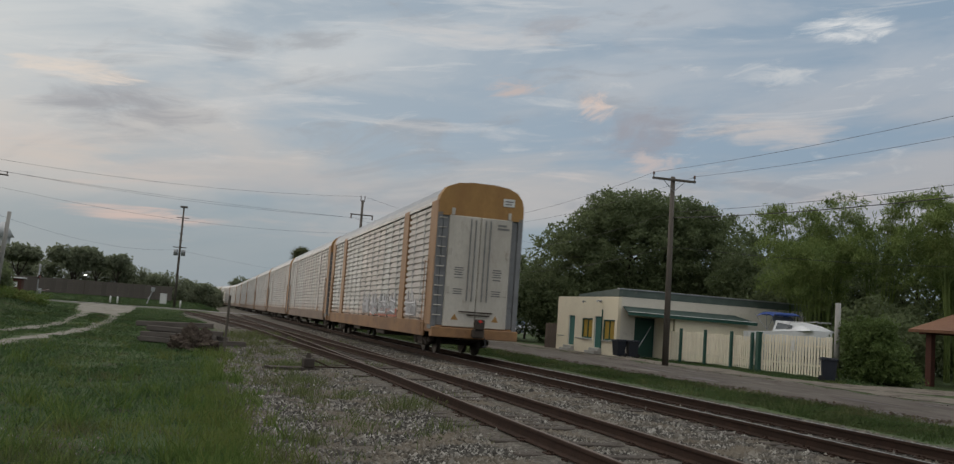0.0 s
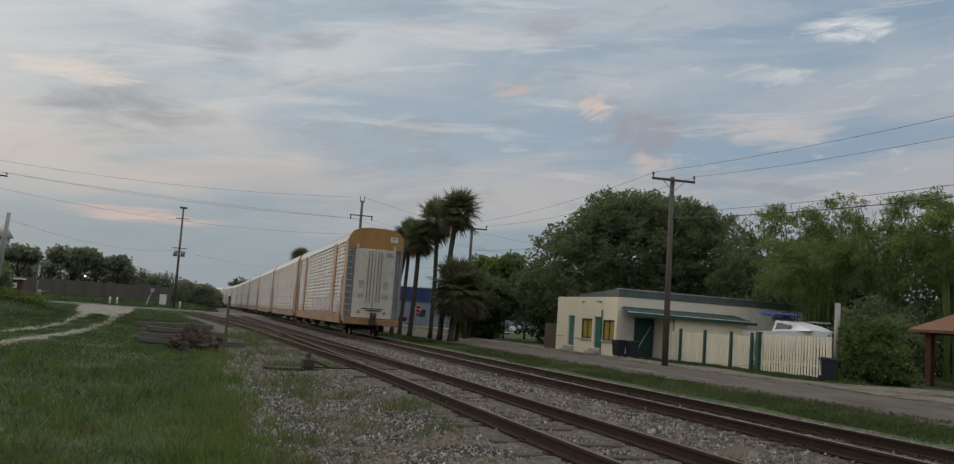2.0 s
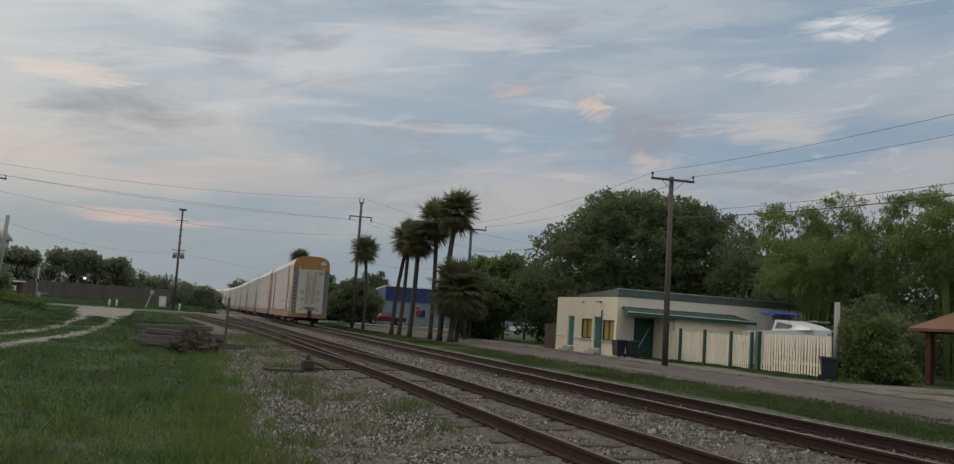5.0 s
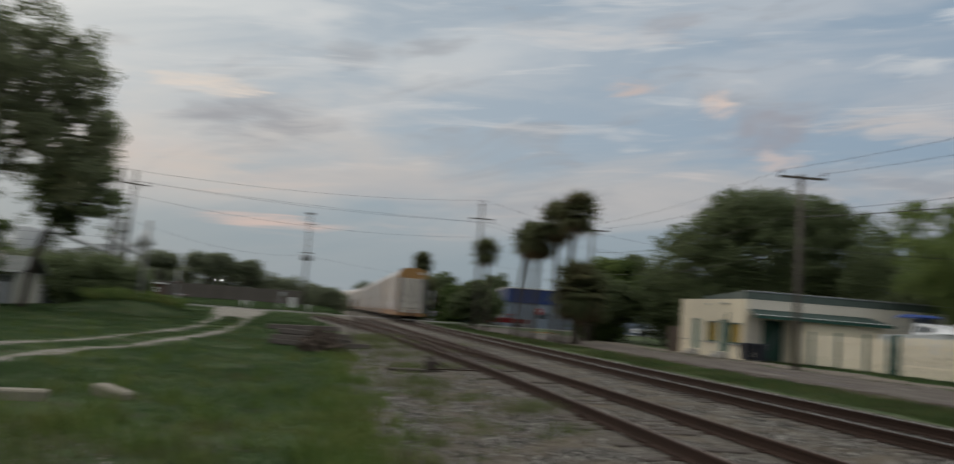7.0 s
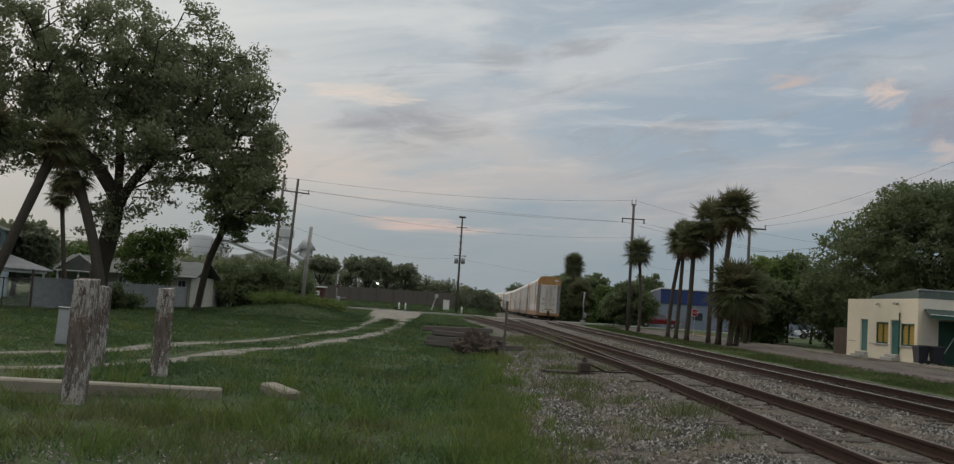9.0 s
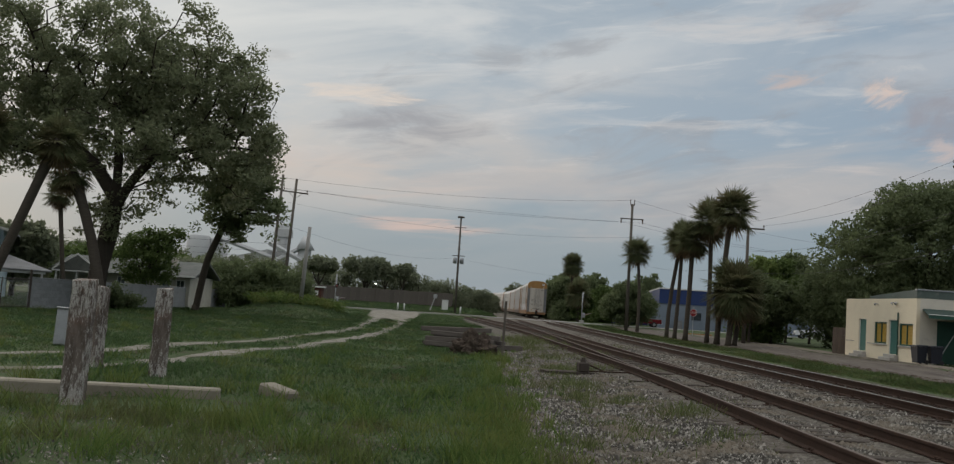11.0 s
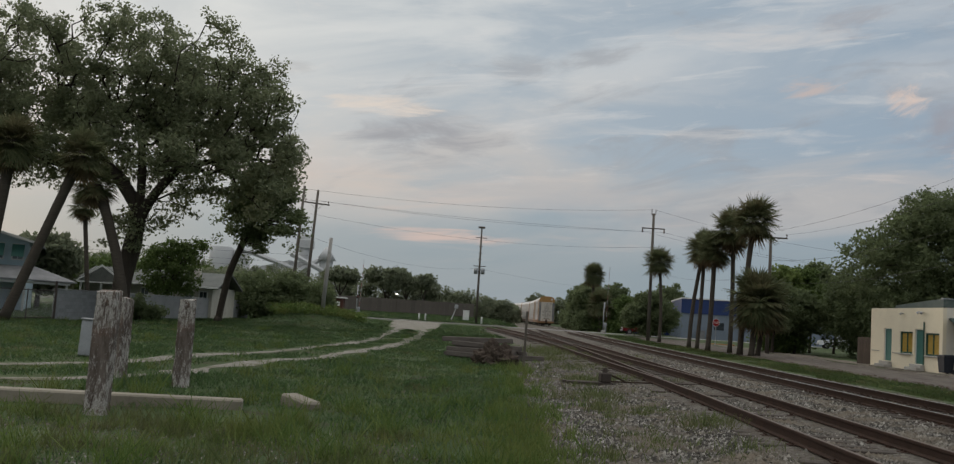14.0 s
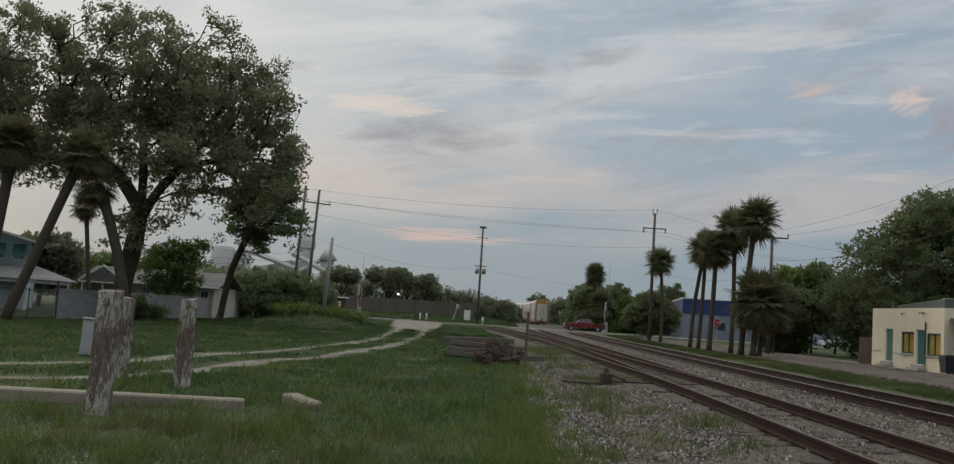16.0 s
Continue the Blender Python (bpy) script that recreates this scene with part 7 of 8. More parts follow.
# far tree line beyond the road
rnd = random.Random(77)
x = -120.0
while x < 3:
    y = 200 + rnd.uniform(0, 16)
    top = float(np.interp(x, [-120, -60, -42, -34, -20, -10, 0, 3], [10.5, 9.4, 8.4, 8.0, 8.2, 7.2, 5.6, 4.8])) + rnd.uniform(-0.9, 0.9)
    if rnd.random() < 0.18:
        top += 1.0
    r = rnd.uniform(3.0, 4.6)
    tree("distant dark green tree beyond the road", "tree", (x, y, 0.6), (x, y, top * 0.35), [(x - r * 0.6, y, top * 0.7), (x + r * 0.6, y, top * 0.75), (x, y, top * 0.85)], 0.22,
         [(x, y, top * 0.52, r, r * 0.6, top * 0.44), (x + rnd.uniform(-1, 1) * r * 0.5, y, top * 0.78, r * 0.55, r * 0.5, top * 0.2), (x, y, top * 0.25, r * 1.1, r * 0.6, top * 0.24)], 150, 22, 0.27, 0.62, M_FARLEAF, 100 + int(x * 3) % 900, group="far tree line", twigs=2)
    x += rnd.uniform(2.6, 4.4)
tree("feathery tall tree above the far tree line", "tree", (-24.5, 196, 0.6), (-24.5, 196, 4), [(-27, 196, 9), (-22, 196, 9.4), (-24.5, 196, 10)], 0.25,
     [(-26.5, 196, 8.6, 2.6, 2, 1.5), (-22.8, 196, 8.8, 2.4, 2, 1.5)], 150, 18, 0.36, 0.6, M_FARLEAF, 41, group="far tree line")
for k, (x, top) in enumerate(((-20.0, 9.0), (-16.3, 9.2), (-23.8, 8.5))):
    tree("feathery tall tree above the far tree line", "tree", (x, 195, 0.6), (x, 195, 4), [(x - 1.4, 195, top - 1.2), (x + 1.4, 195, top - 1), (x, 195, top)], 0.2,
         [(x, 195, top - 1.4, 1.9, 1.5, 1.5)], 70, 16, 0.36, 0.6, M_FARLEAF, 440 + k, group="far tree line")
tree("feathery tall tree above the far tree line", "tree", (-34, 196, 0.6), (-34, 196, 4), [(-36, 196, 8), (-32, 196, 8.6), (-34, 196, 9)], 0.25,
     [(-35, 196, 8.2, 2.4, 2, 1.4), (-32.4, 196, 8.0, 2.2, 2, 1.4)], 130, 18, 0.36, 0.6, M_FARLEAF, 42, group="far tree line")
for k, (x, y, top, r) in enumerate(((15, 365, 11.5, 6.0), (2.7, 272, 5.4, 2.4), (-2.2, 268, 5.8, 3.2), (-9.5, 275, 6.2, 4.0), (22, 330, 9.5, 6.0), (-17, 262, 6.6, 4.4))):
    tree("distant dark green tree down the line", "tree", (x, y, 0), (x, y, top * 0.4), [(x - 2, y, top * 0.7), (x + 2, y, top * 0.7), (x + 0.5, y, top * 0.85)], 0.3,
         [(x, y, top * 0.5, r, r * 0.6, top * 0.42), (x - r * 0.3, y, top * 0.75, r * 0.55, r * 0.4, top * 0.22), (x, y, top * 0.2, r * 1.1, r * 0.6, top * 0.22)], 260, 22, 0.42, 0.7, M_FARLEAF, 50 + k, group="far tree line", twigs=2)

# trees right of the line, beyond the crossing
for k, (x, y, top, r) in enumerate(((14.6, 166, 8.6, 2.9), (17.0, 162, 7.9, 3.2), (16.2, 150, 4.6, 2.0), (15.2, 186, 9, 2.6), (30, 172, 9.6, 3.0), (13.4, 157, 7.4, 1.8), (16.2, 172, 8.2, 2.8), (19.4, 165, 8.6, 2.8), (20.4, 156, 6.4, 2.2), (13.4, 150, 3.2, 1.4))):
    tree("dark rounded tree beside the line beyond the crossing", "tree", (x, y, 0.2), (x, y, top * 0.35), [(x - 1, y, top * 0.7), (x + 1, y, top * 0.75)], 0.2,
         [(x, y, top * 0.5, r, r * 0.8, top * 0.46), (x + 0.4 * r, y, top * 0.78, r * 0.6, r * 0.5, top * 0.2), (x - 0.2 * r, y - 0.5, top * 0.24, r * 1.15, r * 0.8, top * 0.26)], 380, 26, 0.26, 0.45, M_BUSHLEAF if k in (2, 6, 8) else M_DARKLEAF, 60 + k, group="trees beyond the crossing", twigs=1)
shrub("large dark rounded bush by the crossing road", [(18.8, 121, 3.2, 2.7, 2.6, 2.5), (20.5, 121, 2.9, 2.2, 2.2, 2.0), (16.95, 121, 2.7, 1.6, 2, 1.5), (19.0, 121, 4.7, 1.9, 1.8, 1.3)], 760, 32, 0.17, 0.34, M_DARKLEAF, 70)


# wood behind the cream building
tree("huge dense dark green tree behind the cream building", "tree", (38, 79, -0.1), (38, 79, 3), [(33, 79, 8), (43, 77, 9), (38, 80, 11), (36, 76, 9), (41, 81, 9)], 0.55,
     [(38.5, 79, 8.6, 7.6, 6.5, 5.6), (32.8, 81, 6.2, 4.6, 5, 5.2), (43.5, 76.5, 8.2, 4.8, 5, 5.0), (31.6, 84, 3.6, 3.6, 4, 3.4), (37, 78, 12.2, 4.6, 4, 2.3), (41.5, 77.5, 11.8, 3.6, 4, 2.2), (38, 77, 3.6, 8.5, 4, 3.4)],
     3600, 38, 0.15, 0.44, M_DARKLEAF, 80, "tree", shell=0.35)
for k, (x, y, top, r) in enumerate(((44, 69, 10.6, 3.4), (47, 63, 10.0, 3.6), (50, 57, 10.2, 3.8), (53, 52, 9.6, 3.6), (56, 46, 9.4, 4), (44.0, 63, 8.0, 3.2), (58, 38, 9.5, 4.2), (52, 66, 9.6, 4.4), (60, 58, 10.2, 4.8), (64, 48, 10.4, 5.0), (46, 72, 9.0, 3.8), (48, 47, 6.5, 3.4), (51, 41, 6.5, 3.4))):
    tree("dark dense tree behind the yard", "tree", (x, y, -0.1), (x, y, top * 0.3), [(x - 2, y, top * 0.6), (x + 2, y, top * 0.65), (x, y, top * 0.8)], 0.3,
         [(x, y, top * 0.55, r, r, top * 0.44), (x, y, top * 0.25, r * 1.15, r, top * 0.26)], 480, 34, 0.17, 0.42, M_DARKLEAF, 90 + k, group="trees behind the yard", twigs=1)


def bamboo(at, top, wide, seed, lean=0.0):
    """A clump of tall arching canes with feathery yellow-green tops."""
    t = thing("bamboo_clump", "tall feathery yellow-green bamboo clump behind the yard", "bamboo", group="bamboo clumps")
    rnd = random.Random(seed)
    blobs = []
    for k in range(13):
        a, r = rnd.uniform(0, 6.28), rnd.uniform(0.2, 1) * wide
        h = top * rnd.uniform(0.66, 1.0)
        out = Vector((math.cos(a), math.sin(a), 0))
        b = Vector((at[0], at[1], -0.05)) + out * 0.5
        droop = rnd.uniform(0.8, 1.9)
        pts = [b, b + out * r * 0.15 + Vector((0, 0, h * 0.45)), b + out * r * 0.45 + Vector((0, 0, h * 0.8)), b + out * r * 0.8 + Vector((lean, 0, h * 0.97)),
               b + out * (r + 0.5 * droop) + Vector((lean, 0, h)), b + out * (r + droop) + Vector((lean, 0, h - 0.45 * droop))]
        line = curve_points(pts, 5)
        part("cane", Geo().tube(line, [0.05 - 0.046 * q / (len(line) - 1) for q in range(len(line))], 5), M_BAMBOO, t)
        for q in line[8:]:
            for _ in range(2):
                o = Vector((rnd.uniform(-1, 1), rnd.uniform(-1, 1), rnd.uniform(-0.7, 0.3))) * (0.55 if q[2] > h * 0.8 else 0.9)
                blobs.append((q[0] + o.x, q[1] + o.y, q[2] + o.z, 0.42, 0.42, 0.22))
    part("foliage", leaf_mesh("foliage", blobs, 640, 17, 0.15, 0.26, M_BAMBOO, seed, 0.0, 0.9, 0.17), M_BAMBOO, t)


for k, (x, y, top, w) in enumerate(((39.0, 55.5, 11.2, 1.9), (39.5, 52.6, 11.0, 2.0), (40.6, 49.6, 11.6, 2.2), (37.8, 51.5, 8.6, 2.2), (40.8, 43.4, 12.3, 1.6), (43.5, 45.5, 9.0, 2.0))):
    bamboo((x, y), top, w, 200 + k)
shrub("rounded leafy green bush beside the rubbish bin", [(30.2, 37.2, 1.5, 1.2, 1.4, 1.1), (30.0, 35.9, 1.1, 0.9, 0.9, 0.9), (30.2, 37.9, 2.3, 0.8, 0.8, 0.8), (30.1, 36.6, 2.5, 0.6, 0.7, 0.5), (30.3, 35.4, 0.6, 0.8, 0.9, 0.5), (30.1, 36.8, 0.5, 1.1, 1.5, 0.5)], 520, 40, 0.085, 0.24, M_BUSHLEAF, 71)
shrub("dark undergrowth beside the open shed", [(35, 42, 1.6, 2.0, 2.5, 1.7), (37, 45, 2.2, 2.5, 2.5, 2.2), (36.6, 33.5, 0.8, 0.8, 1.3, 0.8)], 320, 30, 0.15, 0.32, M_DARKLEAF, 72)

shrub("dark undergrowth below the roadside trees", [(25.2, 86.5, 1.2, 2.2, 1.5, 1.3), (26.9, 88, 1.2, 1.7, 1.5, 1.3)], 200, 28, 0.17, 0.34, M_BUSHLEAF, 73)

# smaller trees between the palms and the cream building
for k, (x, y, top, r, m) in enumerate(((25.6, 88, 8.0, 2.4, M_BAMBOO), (28.5, 92, 8.4, 2.6, M_BUSHLEAF), (31.5, 97, 9.4, 2.8, M_DARKLEAF), (35, 100, 8.4, 3.0, M_DARKLEAF), (38, 98, 7.4, 2.8, M_DARKLEAF), (24.0, 84, 6.2, 2.2, M_DARKLEAF), (26.6, 86, 5.6, 2.3, M_DARKLEAF))):
    tree("thin-stemmed leafy tree between palms and the cream building", "tree", (x, y, -0.05), (x + 0.2, y, top * 0.45), [(x - 1.2, y, top * 0.75), (x + 1.2, y, top * 0.75), (x, y, top * 0.9)], 0.12,
         [(x, y, top * 0.62, r, r * 0.8, top * 0.3), (x + 0.5, y, top * 0.86, r * 0.5, r * 0.5, top * 0.13)], 300, 28, 0.19, 0.36, m, 300 + k, group="roadside trees", twigs=2)


# ---- palms ----
def fan_frond(g, base, d, length, rnd, fan=26):
    """One fan leaf: a stalk and a fan of drooping leaflets."""
    d = d.normalized()
    side = d.cross(Vector((0, 0, 1)))
    side = side.normalized() if side.length > 0.1 else Vector((1, 0, 0))
    upv = side.cross(d)
    hub = base + d * length * 0.5 - Vector((0, 0, 0.05 * length))
    g.tube([base, base + d * length * 0.27 + Vector((0, 0, 0.03)), hub], [0.022, 0.018, 0.014], 4, False)
    for k in range(fan):
        a = radians(-115 + 230 * k / (fan - 1))
        r = length * (0.62 + 0.12 * math.cos(a)) * rnd.uniform(0.9, 1.05)
        dirn = (d * math.cos(a) + side * math.sin(a) + upv * rnd.uniform(-0.12, 0.12)).normalized()
        mid = hub + dirn * r * 0.52 - Vector((0, 0, 0.02 * r))
        tip = hub + dirn * r - Vector((0, 0, 0.20 * r * (0.4 + abs(math.sin(a)))))
        w = dirn.cross(upv).normalized() * 0.034 * length / 1.1
        g.add([hub, mid + w, tip, mid - w], [(0, 1, 2, 3)])


def palm_crown(seed, n_green, n_dead, length, low=-32, skirt=0.15):
    rnd = random.Random(seed)
    green, dead = Geo(), Geo()
    for k in range(n_green):
        az = k * 2.39996 + rnd.uniform(-0.2, 0.2)
        el = radians(85 - (85 - low) * ((k + 0.5) / n_green) ** 0.85 + rnd.uniform(-8, 8))
        d = Vector((math.cos(az) * math.cos(el), math.sin(az) * math.cos(el), math.sin(el)))
        fan_frond(green, Vector((0, 0, -0.3 * skirt * k / n_green)), d, length * rnd.uniform(0.8, 1.12), rnd)
    for k in range(n_dead):
        az = rnd.uniform(0, 6.28)
        el = radians(rnd.uniform(-78, -30))
        d = Vector((math.cos(az) * math.cos(el), math.sin(az) * math.cos(el), math.sin(el)))
        fan_frond(dead, Vector((0, 0, -skirt * rnd.random())), d, length * rnd.uniform(0.6, 0.95), rnd, 14)
    return green.mesh("fronds", M_PALMLEAF), dead.mesh("dead_fronds", M_PALMDEAD)


CROWNS = [palm_crown(5, 52, 10, 1.2, -48, 0.3), palm_crown(9, 42, 30, 1.2, -44, 0.45), palm_crown(14, 84, 50, 1.25, -58, 0.7)]


def palm(base, crown, kind, scale, r, label, bend=0.25):
    t = thing("palm_tree", label, "palm tree", group="cabbage palms")
    b, c = Vector(base), Vector(crown)
    pts = [b + (c - b) * s + Vector((bend, 0, 0)) * math.sin(s * math.pi) for s in (0, 0.06, 0.25, 0.5, 0.75, 0.93, 1.0)]
    part("trunk", Geo().tube(pts, [r * 1.25, r * 1.05, r, r * 0.95, r * 0.95, r * 1.1, r * 0.7], 10), M_PALMBARK, t, "ringed grey trunk", True)
    for me, nm in zip(CROWNS[kind], ("fronds", "dead_fronds")):
        ob = part(nm, me, None, t, "fan-shaped green fronds" if nm == "fronds" else "hanging brown dead fronds")
        ob.matrix_basis = Matrix.Translation(c) @ Euler((0, 0, base[0] * 7 + base[1])).to_matrix().to_4x4() @ Matrix.Scale(scale, 4)
    return t


palm((17.1, 102, 0), (16.7, 102, 8.75), 0, 1.4, 0.17, "slim cabbage palm with a rounded green crown", 0.2)
palm((15.8, 79.5, 0), (16.75, 79.5, 8.35), 1, 1.25, 0.17, "leaning cabbage palm with brown skirt", -0.2)
palm((15.9, 76.7, 0), (16.2, 76.7, 8.4), 1, 1.25, 0.16, "tall cabbage palm with green and brown fronds", 0.05)
palm((15.85, 72.5, 0), (16.1, 72.5, 8.0), 1, 1.25, 0.19, "tall cabbage palm with green and brown fronds", 0.05)
palm((17.2, 71.2, 0), (17.1, 71.2, 9.4), 1, 1.42, 0.17, "tall cabbage palm with ragged brown fronds", 0.1)
palm((17.05, 67.6, 0), (17.75, 67.6, 9.8), 0, 1.45, 0.20, "tallest cabbage palm with a wide dark crown", -0.1)
palm((17.5, 66.2, 0), (17.8, 66.2, 4.2), 2, 1.62, 0.21, "short broad palm with thick shaggy crown", 0.0)
palm((18.2, 67.2, 0), (18.7, 67.2, 3.9), 2, 1.4, 0.18, "short broad palm with shaggy brown skirt", 0.0)
palm((14.6, 152, 0.2), (14.5, 152, 9.6), 2, 1.45, 0.22, "distant cabbage palm beyond the crossing", 0.0)
palm((15.4, 148, 0.2), (15.3, 148, 5.0), 2, 1.7, 0.25, "distant shaggy palm beyond the crossing", 0.0)
palm((-22.5, 42.0, 0), (-19.6, 42.0, 7.9), 1, 1.0, 0.23, "leaning palm with shaggy crown beside the oak", 0.0)
palm((-20.15, 50.0, 0), (-22.45, 50.0, 7.5), 1, 1.05, 0.29, "leaning palm growing into the oak", 0.3)
palm((-24.0, 42.0, 0), (-22.95, 42.0, 8.3), 2, 1.0, 0.25, "palm with hanging dead fronds at the lot's edge", 0.2)
palm((-30.9, 69.6, 0), (-31.95, 69.6, 8.0), 1, 0.95, 0.17, "slim palm behind the block wall", 0.0)


# ---- grass, stones and weeds ----
def rut_distance(x, y):
    d = np.full(x.shape, 99.0)
    for line in (RUT_A, RUT_B):
        for p in line:
            d = np.minimum(d, np.hypot(x - p[0], y - p[1]))
    return d


def soft_noise(x, y, s, seed):
    """Cheap smooth noise out of sines."""
    r = np.random.default_rng(seed)
    v = np.zeros_like(x)
    for k in range(7):
        a, ph, q = r.uniform(0, 6.28), r.uniform(0, 6.28), s * r.uniform(0.5, 2.0)
        v += np.sin((x * math.cos(a) + y * math.sin(a)) * q + ph)
    return v / 4


def grass_field(name, x0, x1, y0, y1, count, tall, label, seed, keep, wide=0.006, mat=None):
    rng = np.random.default_rng(seed)
    u = rng.random(count)
    y = y0 * (y1 / y0) ** u if y0 > 0 else y0 + (y1 - y0) * u
    x = rng.uniform(x0, x1, count)
    k = keep(x, y, rng.random(count))
    x, y = x[k], y[k]
    n = len(x)
    h = tall * (0.45 + 0.8 * rng.random(n)) * (1 + 0.45 * soft_noise(x, y, 1.1, 4)).clip(0.35, 2)
    if name == "grass":
        h *= 0.60 + 0.40 * np.clip((y - 10.5) / 6, 0, 1)
    dist = np.hypot(x, y)
    w = wide * (1 + dist / 14)
    a = rng.uniform(0, 6.28, n)
    lean = rng.normal(0, 0.38, (n, 2)) * h[:, None]
    z = ground_z(x, y)
    bx, by = np.cos(a) * w, np.sin(a) * w
    v = np.stack([np.stack([x - bx, y - by, z], 1), np.stack([x + bx, y + by, z], 1), np.stack([x + lean[:, 0] * 0.45 + bx * 0.7, y + lean[:, 1] * 0.45 + by * 0.7, z + h * 0.6], 1),
                  np.stack([x + lean[:, 0], y + lean[:, 1], z + h], 1)], 1).reshape(-1, 3)
    f = np.arange(n * 4).reshape(-1, 4)
    return tagged(new(name, np_mesh(name, v, f[:, [0, 1, 3, 2]], mat or M_GRASS)), label, "grass", kind="stuff")


def lot(x, y, r):
    edge = 0.70 + 0.40 * soft_noise(x, y, 1.3, 8)
    ok = (x < edge + 1.4) & (np.abs(x) < 0.62 * y + 4.5)
    bare = soft_noise(x, y, 0.8, 21) + 0.25 * soft_noise(x, y, 3.0, 22)
    thin = np.where(bare > np.where(y < 15, 0.30, 0.75), 0.22, 1.0) * np.clip((edge - x) / 0.7 + 0.08, 0.02, 1)
    near = np.where(y < 13, np.clip((x + 3.0) / 3.0, 0.26, 1), 1.0)
    beam = (x > -11.8) & (x < -3.6) & (np.abs(y - (13.62 + (x + 5.65) * 0.166)) < 0.22)
    return ok & ~beam & (rut_distance(x, y) > 0.5 + 0.25 * soft_noise(x, y, 2.0, 5)) & (r < thin * near)


grass_field("grass", -30, 2.6, 7.5, 75, 260000, 0.105, "patchy green grass with yellow tufts on the open lot", 1, lot, 0.0055)
grass_field("grass", -45, 1.0, 60, 119, 60000, 0.10, "green grass further along the lot", 2, lambda x, y, r: (rut_distance(x, y) > 0.9) & (x < 0.2) & (np.abs(x + 7.9 + (y - 80) * 0.072) > np.where(y > 80, np.minimum(2.2, 0.6 + (y - 80) * 0.11) + (y - 80) * 0.02, 0)), 0.008)
grass_field("verge_grass", 12.4, 16.6, 14, 118, 100000, 0.10, "strip of short grass between tracks and street", 3, lambda x, y, r: (x > 12.9 + 0.4 * soft_noise(x, y, 1.2, 3)) & (x < 16.3 + 0.25 * soft_noise(x, y, 1.0, 9)) & (r < 0.55 + 0.5 * soft_noise(x, y, 0.6, 12)), 0.006, M_VERGE)
grass_field("yard_grass", 26.3, 29, 34, 56, 9000, 0.12, "thin grass along the fence foot", 4, lambda x, y, r: r < 0.8, 0.006)


def tufts(name, spots, label, seed, mat):
    """Loose tufts of weeds growing in the gravel."""
    rng = np.random.default_rng(seed)
    vs = []
    for x, y, r, n, h in spots:
        n = int(n * 0.55)
        px, py = x + rng.normal(0, r, n), y + rng.normal(0, r * 1.3, n)
        hh = h * (0.4 + 0.9 * rng.random(n))
        a = rng.uniform(0, 6.28, n)
        w = 0.008
        ln = rng.normal(0, 0.45, (n, 2)) * hh[:, None]
        z = np.full(n, 0.0)
        vs.append(np.stack([np.stack([px - np.cos(a) * w, py - np.sin(a) * w, z], 1), np.stack([px + np.cos(a) * w, py + np.sin(a) * w, z], 1),
                            np.stack([px + ln[:, 0] + np.cos(a) * w * 0.5, py + ln[:, 1], z + hh], 1), np.stack([px + ln[:, 0], py + ln[:, 1], z + hh * 0.97], 1)], 1).reshape(-1, 3))
    v = np.concatenate(vs)
    return tagged(new(name, np_mesh(name, v, np.arange(len(v)).reshape(-1, 4), mat)), label, "weeds", kind="stuff")


spots = [(3.35, 15.2, 0.26, 520, 0.26), (3.75, 15.8, 0.2, 330, 0.22), (2.2, 20.5, 0.3, 420, 0.2), (1.9, 17.5, 0.2, 200, 0.18), (2.7, 25.6, 0.45, 700, 0.2), (3.6, 26.2, 0.4, 600, 0.2), (1.6, 19.4, 0.25, 260, 0.2),
         (1.4, 11.4, 0.15, 160, 0.16), (3.4, 12.6, 0.2, 250, 0.2), (4.7, 18.2, 0.3, 260, 0.15), (2.3, 13.2, 0.12, 120, 0.14), (3.0, 32, 0.7, 1100, 0.22), (2.4, 38, 0.8, 1400, 0.24), (2.0, 46, 1.0, 1500, 0.28), (2.9, 43, 0.6, 1200, 0.26), (3.2, 50, 0.8, 1300, 0.28), (4.6, 36, 0.35, 500, 0.2), (4.9, 27, 0.3, 420, 0.18), (4.2, 42, 0.5, 600, 0.22), (6.5, 46, 0.7, 500, 0.2),
         (1.0, 9.8, 0.2, 240, 0.16), (2.0, 16.2, 0.12, 120, 0.14), (2.7, 17.2, 0.15, 150, 0.15)]
wr = random.Random(8)
spots += [(wr.uniform(1.1, 3.8), wr.uniform(10, 34), wr.uniform(0.05, 0.16), wr.randint(30, 90), wr.uniform(0.07, 0.14)) for _ in range(85)]
tufts("weeds", spots, "dry green weeds growing in the gravel", 6, M_WEED)
spots = [(wr.uniform(-7.5, -1.0), wr.uniform(8.4, 12.0), wr.uniform(0.06, 0.2), wr.randint(60, 160), wr.uniform(0.08, 0.2)) for _ in range(70)]
spots += [(wr.uniform(13, 16.4), wr.uniform(16, 80), wr.uniform(0.1, 0.4), wr.randint(80, 240), wr.uniform(0.08, 0.18)) for _ in range(90)]
tufts("weeds", spots, "dry yellow-green weeds on bare dirt", 16, M_WEED)
tr_ = random.Random(19)
clumps = []
for k in range(160):
    y = 8.2 * (40 / 8.2) ** tr_.random()
    clumps.append((0.5 + tr_.gauss(0, 0.35), y, tr_.uniform(0.05, 0.16), tr_.randint(30, 80), tr_.uniform(0.10, 0.24)))
